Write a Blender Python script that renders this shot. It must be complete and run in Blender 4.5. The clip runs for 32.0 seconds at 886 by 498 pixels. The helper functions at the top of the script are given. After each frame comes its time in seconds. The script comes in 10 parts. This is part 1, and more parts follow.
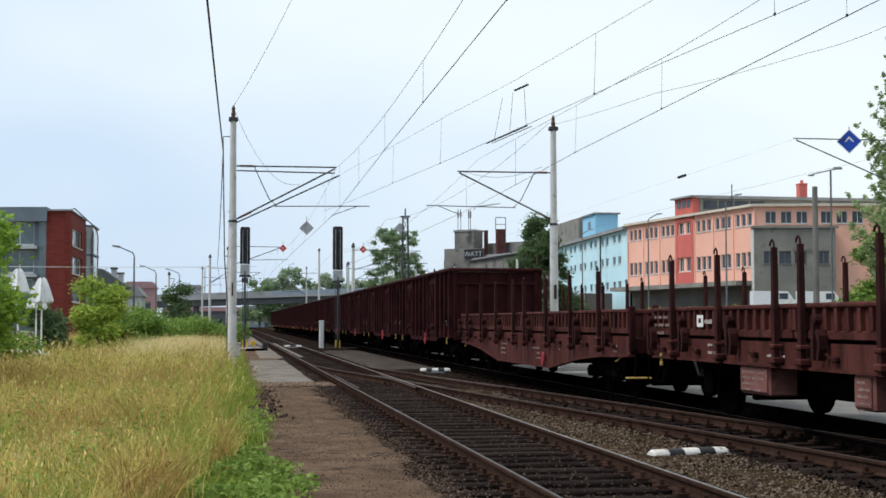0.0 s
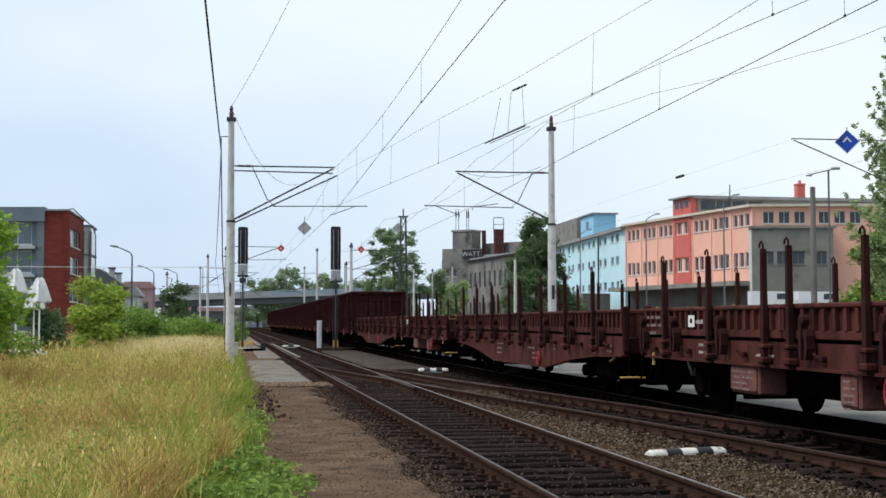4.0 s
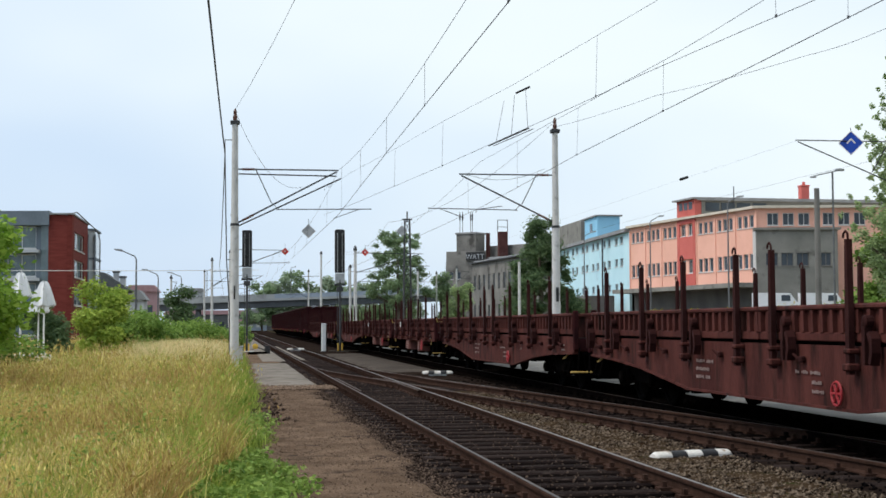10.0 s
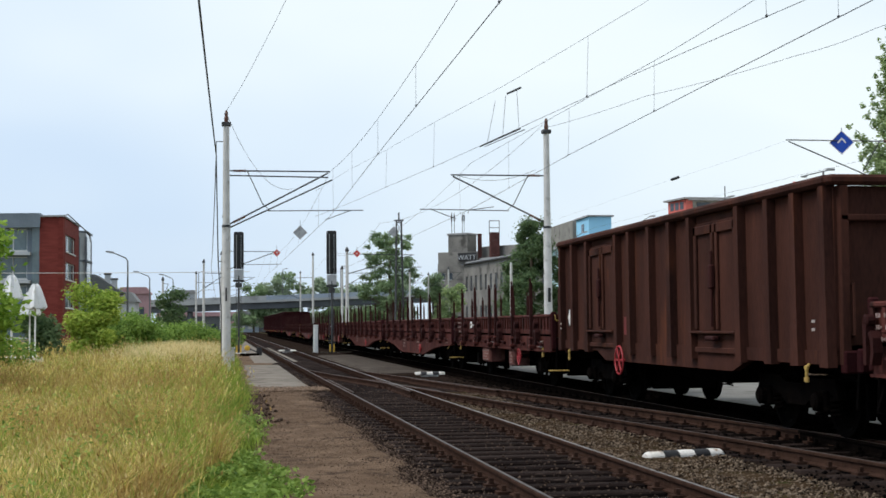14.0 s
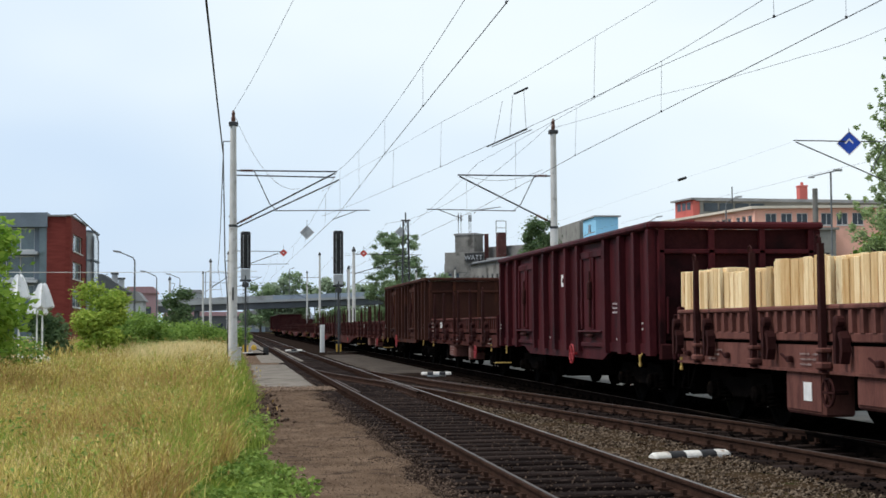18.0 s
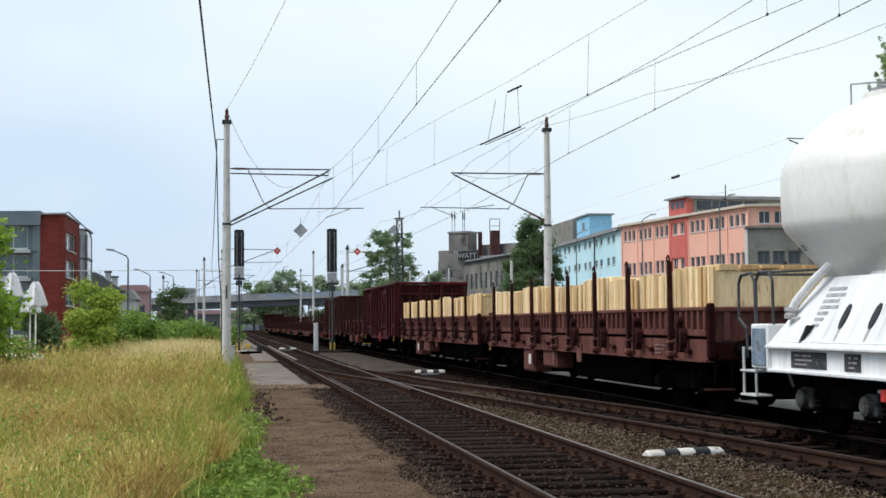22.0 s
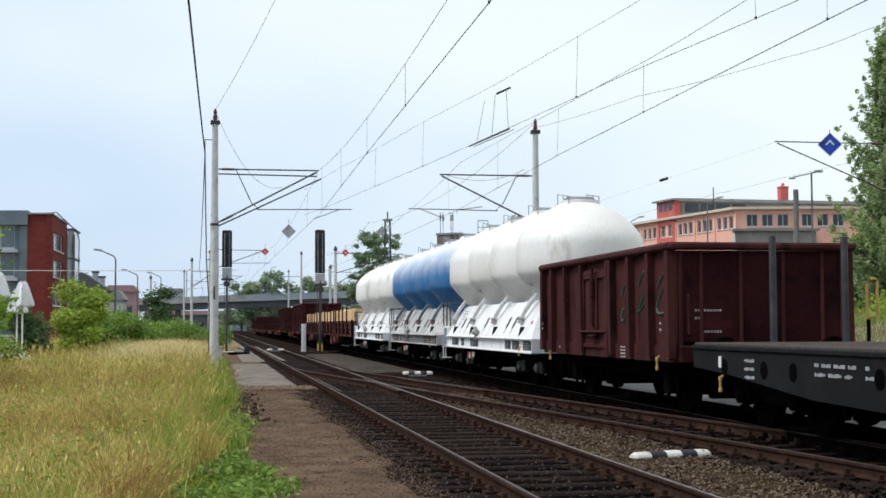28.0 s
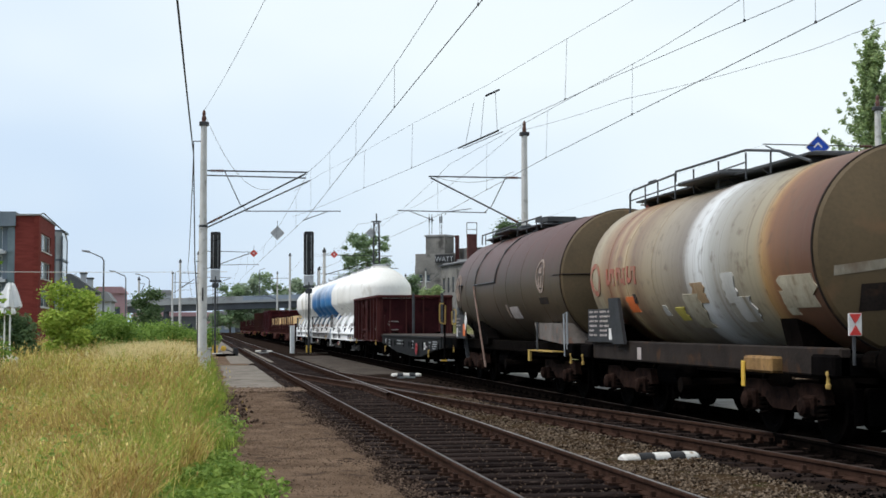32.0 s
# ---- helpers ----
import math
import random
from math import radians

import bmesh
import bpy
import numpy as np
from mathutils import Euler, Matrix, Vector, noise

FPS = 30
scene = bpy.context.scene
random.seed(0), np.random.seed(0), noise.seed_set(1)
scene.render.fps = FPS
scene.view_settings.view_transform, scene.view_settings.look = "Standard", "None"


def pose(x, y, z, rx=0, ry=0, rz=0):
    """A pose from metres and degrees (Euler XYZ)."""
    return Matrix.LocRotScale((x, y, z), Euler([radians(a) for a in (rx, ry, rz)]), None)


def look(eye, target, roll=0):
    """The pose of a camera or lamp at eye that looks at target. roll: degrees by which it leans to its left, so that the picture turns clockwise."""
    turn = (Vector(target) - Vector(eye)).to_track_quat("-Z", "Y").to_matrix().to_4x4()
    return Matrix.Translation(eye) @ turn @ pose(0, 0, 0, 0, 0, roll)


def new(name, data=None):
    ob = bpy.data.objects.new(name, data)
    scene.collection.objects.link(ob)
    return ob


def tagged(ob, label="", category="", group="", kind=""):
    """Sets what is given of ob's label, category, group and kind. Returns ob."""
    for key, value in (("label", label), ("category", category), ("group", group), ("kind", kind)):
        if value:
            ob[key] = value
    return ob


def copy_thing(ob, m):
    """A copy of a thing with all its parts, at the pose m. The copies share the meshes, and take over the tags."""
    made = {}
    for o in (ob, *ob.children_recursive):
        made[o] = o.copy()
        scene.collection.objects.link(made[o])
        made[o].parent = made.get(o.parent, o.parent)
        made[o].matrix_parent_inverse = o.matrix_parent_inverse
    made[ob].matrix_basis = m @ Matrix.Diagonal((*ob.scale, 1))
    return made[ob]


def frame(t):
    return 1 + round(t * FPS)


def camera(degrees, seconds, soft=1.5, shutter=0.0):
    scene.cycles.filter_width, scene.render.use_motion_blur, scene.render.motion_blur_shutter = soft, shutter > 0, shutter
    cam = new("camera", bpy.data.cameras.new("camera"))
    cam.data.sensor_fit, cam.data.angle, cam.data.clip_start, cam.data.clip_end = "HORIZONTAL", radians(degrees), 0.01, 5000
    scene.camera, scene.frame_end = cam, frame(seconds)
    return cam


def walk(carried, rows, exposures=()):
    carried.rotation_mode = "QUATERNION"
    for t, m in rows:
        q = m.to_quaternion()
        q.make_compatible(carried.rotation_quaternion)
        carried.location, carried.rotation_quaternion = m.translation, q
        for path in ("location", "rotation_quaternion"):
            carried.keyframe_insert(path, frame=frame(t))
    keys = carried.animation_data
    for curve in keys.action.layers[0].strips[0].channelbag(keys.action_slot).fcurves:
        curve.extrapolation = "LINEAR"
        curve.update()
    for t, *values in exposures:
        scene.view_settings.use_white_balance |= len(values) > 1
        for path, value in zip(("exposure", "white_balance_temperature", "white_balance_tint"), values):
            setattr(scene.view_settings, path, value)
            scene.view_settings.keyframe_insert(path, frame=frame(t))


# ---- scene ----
EYE = (0.0, 0.0, 1.615)
PATH = (
    (0, 93.017, 0.075, -8.772), (0.5, 92.967, 0.146, -8.871), (1, 92.996, 0.275, -8.746), (1.5, 92.962, 0.134, -8.770),
    (2, 92.926, 0.165, -8.760), (2.5, 92.986, 0.214, -8.756), (3, 92.978, 0.075, -8.904), (3.5, 93.008, 0.029, -8.843),
    (5.5, 93.018, 0.234, -8.909), (6, 93.025, 0.250, -8.748), (6.5, 93.064, 0.319, -8.526), (7, 93.014, 0.501, -8.574),
    (7.5, 92.986, 0.384, -8.604), (8, 93.005, 0.523, -8.633), (8.5, 93.075, 0.136, -8.640), (9, 93.041, 0.386, -8.649),
    (9.5, 93.061, 0.574, -8.540), (10, 93.130, 0.225, -8.682), (10.5, 93.155, 0.049, -8.841), (11, 92.967, -0.088, -9.043),
    (11.5, 92.926, 0.208, -9.506), (12, 92.977, 0.156, -9.660), (12.5, 93.030, 0.504, -9.886), (13, 93.091, 0.974, -9.661),
    (13.5, 93.154, 0.450, -9.066), (15.5, 93.182, 0.552, -8.872), (16, 93.259, 0.534, -9.036), (16.5, 93.243, 0.462, -9.059),
    (17, 93.137, 0.390, -8.993), (17.5, 93.157, 0.460, -8.725), (18, 93.170, 0.337, -8.738), (18.5, 93.104, 0.525, -8.839),
    (19, 93.025, 0.561, -9.082), (19.5, 93.151, 0.609, -9.084), (20, 93.124, 0.491, -8.907), (20.5, 93.171, 0.455, -8.936),
    (21, 93.182, 0.560, -9.013), (21.5, 93.130, 0.476, -8.873), (22, 93.087, 0.395, -8.997), (22.5, 93.109, 0.297, -9.079),
    (23, 93.077, 0.319, -9.380), (23.5, 93.057, 0.397, -9.357), (24, 93.082, 0.519, -9.445), (24.5, 93.013, 0.302, -9.636),
    (26.5, 92.991, 0.490, -9.451), (27, 93.084, 0.120, -9.401), (27.5, 93.128, 0.078, -9.516),
    (28, 93.147, 0.177, -9.501), (28.5, 93.145, -0.077, -9.571), (29, 93.076, 0.191, -9.784), 
    (29.5, 93.077, 0.133, -9.914), (30, 92.991, 0.322, -10.039), (30.5, 92.971, -0.113, -10.125), 
    (31, 93.092, -0.211, -10.092), (31.5, 93.195, -0.086, -10.018), (32, 93.224, 0.120, -9.969),
)

cam = camera(35.63, 32.0, soft=1.6)
walk(cam, [(t, pose(*EYE, rx, ry, rz)) for t, rx, ry, rz in PATH])

# ---- sky and sun: bright overcast ----
world = bpy.data.worlds.new("overcast_sky")
scene.world = world
world.use_nodes = True
wn, wl = world.node_tree.nodes, world.node_tree.links
wn.clear()
SUN_ELEV, SUN_AZ = 54, -95            # azimuth clockwise from the track's direction
sky = wn.new("ShaderNodeTexSky")
sky.sky_type, sky.sun_disc = "NISHITA", False
sky.sun_elevation, sky.sun_rotation = radians(SUN_ELEV), radians(SUN_AZ)
sky.dust_density, sky.air_density = 2.0, 1.0
w_out, w_bg = wn.new("ShaderNodeOutputWorld"), wn.new("ShaderNodeBackground")
w_co, w_map, w_noise = wn.new("ShaderNodeTexCoord"), wn.new("ShaderNodeMapping"), wn.new("ShaderNodeTexNoise")
w_map.inputs["Scale"].default_value = (1.0, 1.0, 2.4)
w_map.inputs["Location"].default_value = (3.1, 1.7, 0.4)
w_noise.inputs["Scale"].default_value, w_noise.inputs["Detail"].default_value = 1.6, 3.0
w_ramp = wn.new("ShaderNodeValToRGB")
w_ramp.color_ramp.elements[0].position, w_ramp.color_ramp.elements[1].position = 0.34, 0.68
w_ramp.color_ramp.elements[0].color = (5.3, 6.6, 8.3, 1)
w_ramp.color_ramp.elements[1].color = (8.0, 8.75, 9.0, 1)
w_mix = wn.new("ShaderNodeMix")
w_mix.data_type = "RGBA"
w_mix.inputs["Factor"].default_value = 0.86
wl.new(w_co.outputs["Generated"], w_map.inputs["Vector"])
wl.new(w_map.outputs["Vector"], w_noise.inputs["Vector"])
w_sep, w_grad = wn.new("ShaderNodeSeparateXYZ"), wn.new("ShaderNodeMath")
w_grad.operation = "MULTIPLY_ADD"
w_grad.inputs[1].default_value = 0.42          # thinner cloud towards the far side of the tracks
wl.new(w_co.outputs["Generated"], w_sep.inputs["Vector"])
wl.new(w_sep.outputs["X"], w_grad.inputs[0])
wl.new(w_noise.outputs["Fac"], w_grad.inputs[2])
wl.new(w_grad.outputs[0], w_ramp.inputs["Fac"])
wl.new(sky.outputs["Color"], w_mix.inputs["A"])
wl.new(w_ramp.outputs["Color"], w_mix.inputs["B"])
wl.new(w_mix.outputs["Result"], w_bg.inputs["Color"])
w_bg.inputs["Strength"].default_value = 0.124
wl.new(w_bg.outputs["Background"], w_out.inputs["Surface"])
sun_data = bpy.data.lights.new("sun", "SUN")
sun_data.energy, sun_data.angle, sun_data.color = 2.9, radians(30), (1.0, 0.96, 0.9)
sun = new("sun", sun_data)
sun_dir = Vector((math.sin(radians(SUN_AZ)) * math.cos(radians(SUN_ELEV)), math.cos(radians(SUN_AZ)) * math.cos(radians(SUN_ELEV)), math.sin(radians(SUN_ELEV))))
sun.matrix_world = look(sun_dir * 200, (0, 0, 0))
scene.view_settings.exposure = 0.0

# ---- materials ----


def mat(name, low, high, scale=2.0, rough=0.8, metal=0.0, bump=0.2, fine=40.0, stain=None, amount=0.5, island=0.0, stretch=(1, 1, 1), spec=0.3, each=0.0):
    """Two colours mixed by a broad and a fine noise, an optional third as stains, relief from the fine noise."""
    m = bpy.data.materials.new(name)
    m.use_nodes = True
    n, l = m.node_tree.nodes, m.node_tree.links
    b = n["Principled BSDF"]
    b.inputs["Roughness"].default_value, b.inputs["Metallic"].default_value = rough, metal
    b.inputs["Specular IOR Level"].default_value = spec
    co, mp, inf = n.new("ShaderNodeTexCoord"), n.new("ShaderNodeMapping"), n.new("ShaderNodeObjectInfo")
    mp.inputs["Scale"].default_value = stretch
    off = n.new("ShaderNodeVectorMath")
    off.operation = "SCALE"
    off.inputs[0].default_value = (37, 61, 83)
    l.new(inf.outputs["Random"], off.inputs["Scale"])
    l.new(co.outputs["Object"], mp.inputs["Vector"])
    l.new(off.outputs["Vector"], mp.inputs["Location"])
    big, small = n.new("ShaderNodeTexNoise"), n.new("ShaderNodeTexNoise")
    big.inputs["Scale"].default_value, big.inputs["Detail"].default_value = scale, 4
    small.inputs["Scale"].default_value, small.inputs["Detail"].default_value = fine, 3
    for t in (big, small):
        l.new(mp.outputs["Vector"], t.inputs["Vector"])
    add = n.new("ShaderNodeMath")
    add.operation = "MULTIPLY_ADD"
    add.inputs[1].default_value = 0.45
    l.new(small.outputs["Fac"], add.inputs[0])
    l.new(big.outputs["Fac"], add.inputs[2])
    ramp = n.new("ShaderNodeMapRange")
    ramp.inputs["From Min"].default_value, ramp.inputs["From Max"].default_value = 0.5, 0.95
    last = add
    if island:
        geo, isl = n.new("ShaderNodeNewGeometry"), n.new("ShaderNodeMath")
        isl.operation = "MULTIPLY_ADD"
        isl.inputs[1].default_value = island
        l.new(geo.outputs["Random Per Island"], isl.inputs[0])
        l.new(add.outputs[0], isl.inputs[2])
        ramp.inputs["From Min"].default_value += island * 0.15
        ramp.inputs["From Max"].default_value += island * 0.85
        last = isl
    if each:
        one = n.new("ShaderNodeMath")
        one.operation = "MULTIPLY_ADD"
        one.inputs[1].default_value = each
        l.new(inf.outputs["Random"], one.inputs[0])
        l.new(last.outputs[0], one.inputs[2])
        ramp.inputs["From Min"].default_value += each * 0.2
        ramp.inputs["From Max"].default_value += each * 0.8
        last = one
    l.new(last.outputs[0], ramp.inputs["Value"])
    mix = n.new("ShaderNodeMix")
    mix.data_type = "RGBA"
    mix.inputs["A"].default_value, mix.inputs["B"].default_value = (*low, 1), (*high, 1)
    l.new(ramp.outputs["Result"], mix.inputs["Factor"])
    col = mix.outputs["Result"]
    if stain:
        spot, sr, mx = n.new("ShaderNodeTexNoise"), n.new("ShaderNodeMapRange"), n.new("ShaderNodeMix")
        spot.inputs["Scale"].default_value, spot.inputs["Detail"].default_value = scale * 1.7, 6
        l.new(mp.outputs["Vector"], spot.inputs["Vector"])
        sr.inputs["From Min"].default_value, sr.inputs["From Max"].default_value = 0.68 - 0.25 * amount, 0.80 - 0.2 * amount
        l.new(spot.outputs["Fac"], sr.inputs["Value"])
        mx.data_type = "RGBA"
        mx.inputs["B"].default_value = (*stain, 1)
        l.new(sr.outputs["Result"], mx.inputs["Factor"])
        l.new(col, mx.inputs["A"])
        col = mx.outputs["Result"]
    l.new(col, b.inputs["Base Color"])
    if bump:
        bp = n.new("ShaderNodeBump")
        bp.inputs["Strength"].default_value, bp.inputs["Distance"].default_value = bump, 0.02
        l.new(small.outputs["Fac"], bp.inputs["Height"])
        l.new(bp.outputs["Normal"], b.inputs["Normal"])
    return m


def glass_mat(name, tint, rough=0.08, spec=0.6):
    m = mat(name, tint, tuple(min(1, v * 1.6) for v in tint), 0.6, rough, 0.0, 0.0, 3.0, spec=spec)
    return m


WAGON = mat("wagon_brown_paint", (0.04324, 0.01431, 0.01242), (0.09936, 0.03286, 0.02668), 1.6, 0.7, 0, 0.2, 26, (0.02484, 0.01219, 0.01012), 0.55, stretch=(1, 1.6, 0.4), spec=0.04)
WAGON_DARK = mat("dark_oxide_paint", (0.0209, 0.00605, 0.00715), (0.044, 0.01298, 0.0132), 1.0, 0.75, 0, 0.15, 25, (0.0132, 0.00572, 0.00605), 0.5, spec=0.02)
WAGON_RED = mat("red_oxide_paint", (0.034, 0.006, 0.0082), (0.07, 0.0125, 0.0152), 1.4, 0.6, 0, 0.15, 25, (0.02, 0.0058, 0.0068), 0.5, stretch=(1, 1.6, 0.4), spec=0.07)
WAGON_RUST = mat("rusty_brown_paint", (0.0272, 0.01184, 0.0093), (0.068, 0.02624, 0.0183), 1.1, 0.8, 0, 0.25, 30, (0.092, 0.032, 0.0168), 0.34, stretch=(1, 1.3, 0.3), spec=0.05)
WAGON_OAK = mat("timber_wagon_paint", (0.088, 0.035, 0.0285), (0.17, 0.071, 0.057), 1.4, 0.75, 0, 0.2, 30, (0.056, 0.02363, 0.02013), 0.5, stretch=(1, 1.6, 0.4), spec=0.05)
WAGON_UMBER = mat("umber_wagon_paint", (0.036, 0.0115, 0.011), (0.078, 0.0245, 0.0222), 1.3, 0.72, 0, 0.2, 26, (0.02, 0.0085, 0.008), 0.5, stretch=(1, 1.6, 0.4), spec=0.05)
PINKISH = mat("faded_pink_brown_paint", (0.11, 0.045, 0.038), (0.21, 0.095, 0.08), 2.0, 0.8, 0, 0.2, 26, (0.06, 0.03, 0.026), 0.45, spec=0.05)
PALE_MARK = mat("worn_pale_marking", (0.13, 0.08, 0.07), (0.28, 0.2, 0.18), 8, 0.8, 0, 0.1, 60)
# near-black base colour holds the shade beneath the wagon bodies
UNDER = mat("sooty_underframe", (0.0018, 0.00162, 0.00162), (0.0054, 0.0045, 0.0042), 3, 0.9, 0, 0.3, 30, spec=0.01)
DUSTY_CAST = mat("dusty_cast_steel", (0.045, 0.043, 0.041), (0.12, 0.116, 0.11), 4, 0.85, 0, 0.3, 30, (0.016, 0.015, 0.014), 0.45, spec=0.08)
RUSTY_CAST = mat("rust_red_cast_steel", (0.009, 0.0055, 0.0045), (0.03, 0.0165, 0.0125), 4, 0.85, 0, 0.3, 30, (0.006, 0.005, 0.0045), 0.5, spec=0.02)
# bogie and wheel steel blackened too, with the body's shade in the colour
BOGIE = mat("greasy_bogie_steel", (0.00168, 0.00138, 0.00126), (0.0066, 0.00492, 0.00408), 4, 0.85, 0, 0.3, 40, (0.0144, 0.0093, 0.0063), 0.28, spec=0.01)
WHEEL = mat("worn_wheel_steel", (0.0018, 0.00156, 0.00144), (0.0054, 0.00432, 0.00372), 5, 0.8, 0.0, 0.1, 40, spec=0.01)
STAKE = mat("stake_steel", (0.0234, 0.007875, 0.00736), (0.045, 0.01523, 0.01334), 3, 0.75, 0, 0.2, 40, spec=0.05)
YELLOW = mat("yellow_paint", (0.55, 0.33, 0.04), (0.68, 0.44, 0.07), 6, 0.6, 0, 0.1, 60)
OLD_YELLOW = mat("worn_yellow_paint", (0.3, 0.19, 0.05), (0.46, 0.31, 0.08), 8, 0.7, 0, 0.15, 60, (0.12, 0.07, 0.03), 0.4)
REDP = mat("red_paint", (0.24, 0.015, 0.02), (0.36, 0.03, 0.035), 6, 0.55, 0, 0.1, 60)
WHITEP = mat("white_marking_paint", (0.6, 0.58, 0.55), (0.74, 0.73, 0.7), 8, 0.7, 0, 0.1, 60)
FADED_WHITE = mat("weathered_white_lettering", (0.3, 0.24, 0.24), (0.58, 0.52, 0.52), 9, 0.75, 0, 0.1, 50, (0.1, 0.04, 0.04), 0.35)
MARKING = mat("faded_marking_paint", (0.3, 0.25, 0.23), (0.46, 0.41, 0.38), 8, 0.75, 0, 0.1, 60)
ORANGE = mat("orange_plate", (0.6, 0.13, 0.03), (0.7, 0.17, 0.05), 8, 0.6, 0, 0.0, 60)
CEMENT = mat("dusty_white_lacquer", (0.66, 0.64, 0.59), (0.81, 0.795, 0.755), 0.9, 0.45, 0, 0.05, 14, (0.48, 0.44, 0.37), 0.27, stretch=(1, 1, 0.5), spec=0.4)
CEMENT_LOW = mat("silver_white_hopper_paint", (0.66, 0.66, 0.65), (0.86, 0.86, 0.85), 1.3, 0.5, 0, 0.1, 14, (0.42, 0.41, 0.39), 0.3, stretch=(0.5, 3.2, 0.3), spec=0.4)
GREY_STEEL = mat("galvanised_steel", (0.25, 0.26, 0.27), (0.38, 0.39, 0.4), 5, 0.55, 0.4, 0.1, 60)
CEMENT_DIRTY = mat("grimy_hopper_paint", (0.27, 0.25, 0.225), (0.66, 0.65, 0.64), 0.9, 0.55, 0, 0.1, 14, (0.15, 0.115, 0.09), 0.6, stretch=(0.5, 2.2, 0.35), spec=0.3)
SOLE_DIRTY = mat("grime_grey_sole_bar", (0.07, 0.066, 0.062), (0.24, 0.235, 0.23), 1.2, 0.65, 0, 0.1, 20, (0.5, 0.5, 0.49), 0.3, stretch=(0.5, 3, 0.3), spec=0.2)
DRIP = mat("cement_dust_streak", (0.3, 0.29, 0.27), (0.5, 0.49, 0.47), 6, 0.85, 0, 0.05, 30)
DUST_METAL = mat("dusty_pipe_metal", (0.25, 0.24, 0.23), (0.5, 0.49, 0.47), 6, 0.7, 0.1, 0.2, 30)
STENCIL = mat("grey_stencil_paint", (0.24, 0.25, 0.26), (0.45, 0.46, 0.46), 7, 0.7, 0, 0, 40)
PANEL_GREY = mat("dark_grey_panel_paint", (0.02, 0.021, 0.024), (0.06, 0.06, 0.064), 3, 0.7, 0, 0.05, 30, (0.12, 0.12, 0.12), 0.3)
RAILING_GREY = mat("dark_grey_railing_paint", (0.03, 0.032, 0.035), (0.07, 0.072, 0.076), 5, 0.6, 0, 0.05, 40)
RAILING_PALE = mat("pale_grey_step_paint", (0.42, 0.42, 0.41), (0.6, 0.6, 0.58), 5, 0.6, 0, 0.05, 40)
PIPE_BLUE = mat("worn_blue_grey_pipe_paint", (0.1, 0.15, 0.2), (0.24, 0.3, 0.35), 4, 0.6, 0, 0.1, 20, (0.12, 0.09, 0.07), 0.35, spec=0.2)
COUPLING = mat("rusty_pipe_coupling", (0.1, 0.06, 0.045), (0.22, 0.15, 0.12), 6, 0.8, 0, 0.2, 40)
FLATBED = mat("black_grey_frame_paint", (0.00589, 0.0062, 0.00651), (0.0124, 0.01271, 0.01302), 2, 0.75, 0, 0.1, 40, (0.01984, 0.0155, 0.0124), 0.25, spec=0.12)
DECK = mat("weathered_deck_planks", (0.05, 0.042, 0.038), (0.105, 0.088, 0.078), 3, 0.9, 0, 0.4, 30, stretch=(1, 8, 1), spec=0.02)
TANK_GREY = mat("grimy_grey_tank", (0.17, 0.145, 0.105), (0.32, 0.28, 0.215), 1.0, 0.55, 0, 0.1, 20, (0.12, 0.065, 0.032), 0.6, stretch=(1, 2.2, 0.5), spec=0.35)
TANK_WARM = mat("yellowed_tank", (0.2, 0.13, 0.068), (0.36, 0.25, 0.145), 1.0, 0.55, 0, 0.1, 20, (0.14, 0.062, 0.03), 0.55, stretch=(1, 2.2, 0.5), spec=0.35)
TANK_PALE = mat("pale_washed_tank", (0.3, 0.29, 0.26), (0.48, 0.47, 0.44), 1.2, 0.5, 0, 0.1, 20, (0.2, 0.165, 0.115), 0.5, stretch=(1, 2.2, 0.5), spec=0.35)
TANK_SILL = mat("rust_grey_sill", (0.012, 0.0088, 0.0072), (0.032, 0.0235, 0.019), 2, 0.8, 0, 0.2, 30, (0.055, 0.028, 0.015), 0.4, spec=0.12)
TANK_OLIVE = mat("olive_rust_tank_end", (0.0589, 0.04104, 0.02016), (0.09975, 0.06804, 0.0336), 0.9, 0.7, 0, 0.1, 20, (0.1425, 0.081, 0.0392), 0.4)
PATCH = mat("faded_patch", (0.25, 0.215, 0.15), (0.42, 0.375, 0.28), 3, 0.75, 0, 0.1, 20, (0.2, 0.15, 0.09), 0.4)
GRAFFITI = mat("red_graffiti", (0.25, 0.1, 0.07), (0.4, 0.13, 0.09), 2.2, 0.7, 0, 0.05, 12, (0.24, 0.17, 0.11), 0.75)
RING_FADED = mat("faded_ring_paint", (0.17, 0.12, 0.095), (0.36, 0.29, 0.24), 7, 0.8, 0, 0, 40, (0.09, 0.055, 0.04), 0.45)
GRIME_BOX = mat("grimy_grey_box_paint", (0.0765, 0.0646, 0.0561), (0.17, 0.1462, 0.1292), 3, 0.7, 0, 0.1, 30, (0.153, 0.085, 0.0595), 0.45)
DULL_YELLOW = mat("dull_yellow_patch_paint", (0.32, 0.26, 0.04), (0.45, 0.38, 0.08), 5, 0.7, 0, 0.05, 30)
GREEN_CHALK = mat("faded_green_chalk", (0.035, 0.075, 0.055), (0.06, 0.12, 0.085), 5, 0.9, 0, 0, 30)
OCHRE_STEP = mat("ochre_stained_steel", (0.13, 0.07, 0.025), (0.3, 0.17, 0.06), 5, 0.75, 0, 0.15, 30, (0.07, 0.035, 0.02), 0.4)
DULL_RED = mat("dull_red_patch_paint", (0.11, 0.018, 0.018), (0.19, 0.034, 0.03), 5, 0.7, 0, 0.1, 40, (0.05, 0.02, 0.016), 0.4)
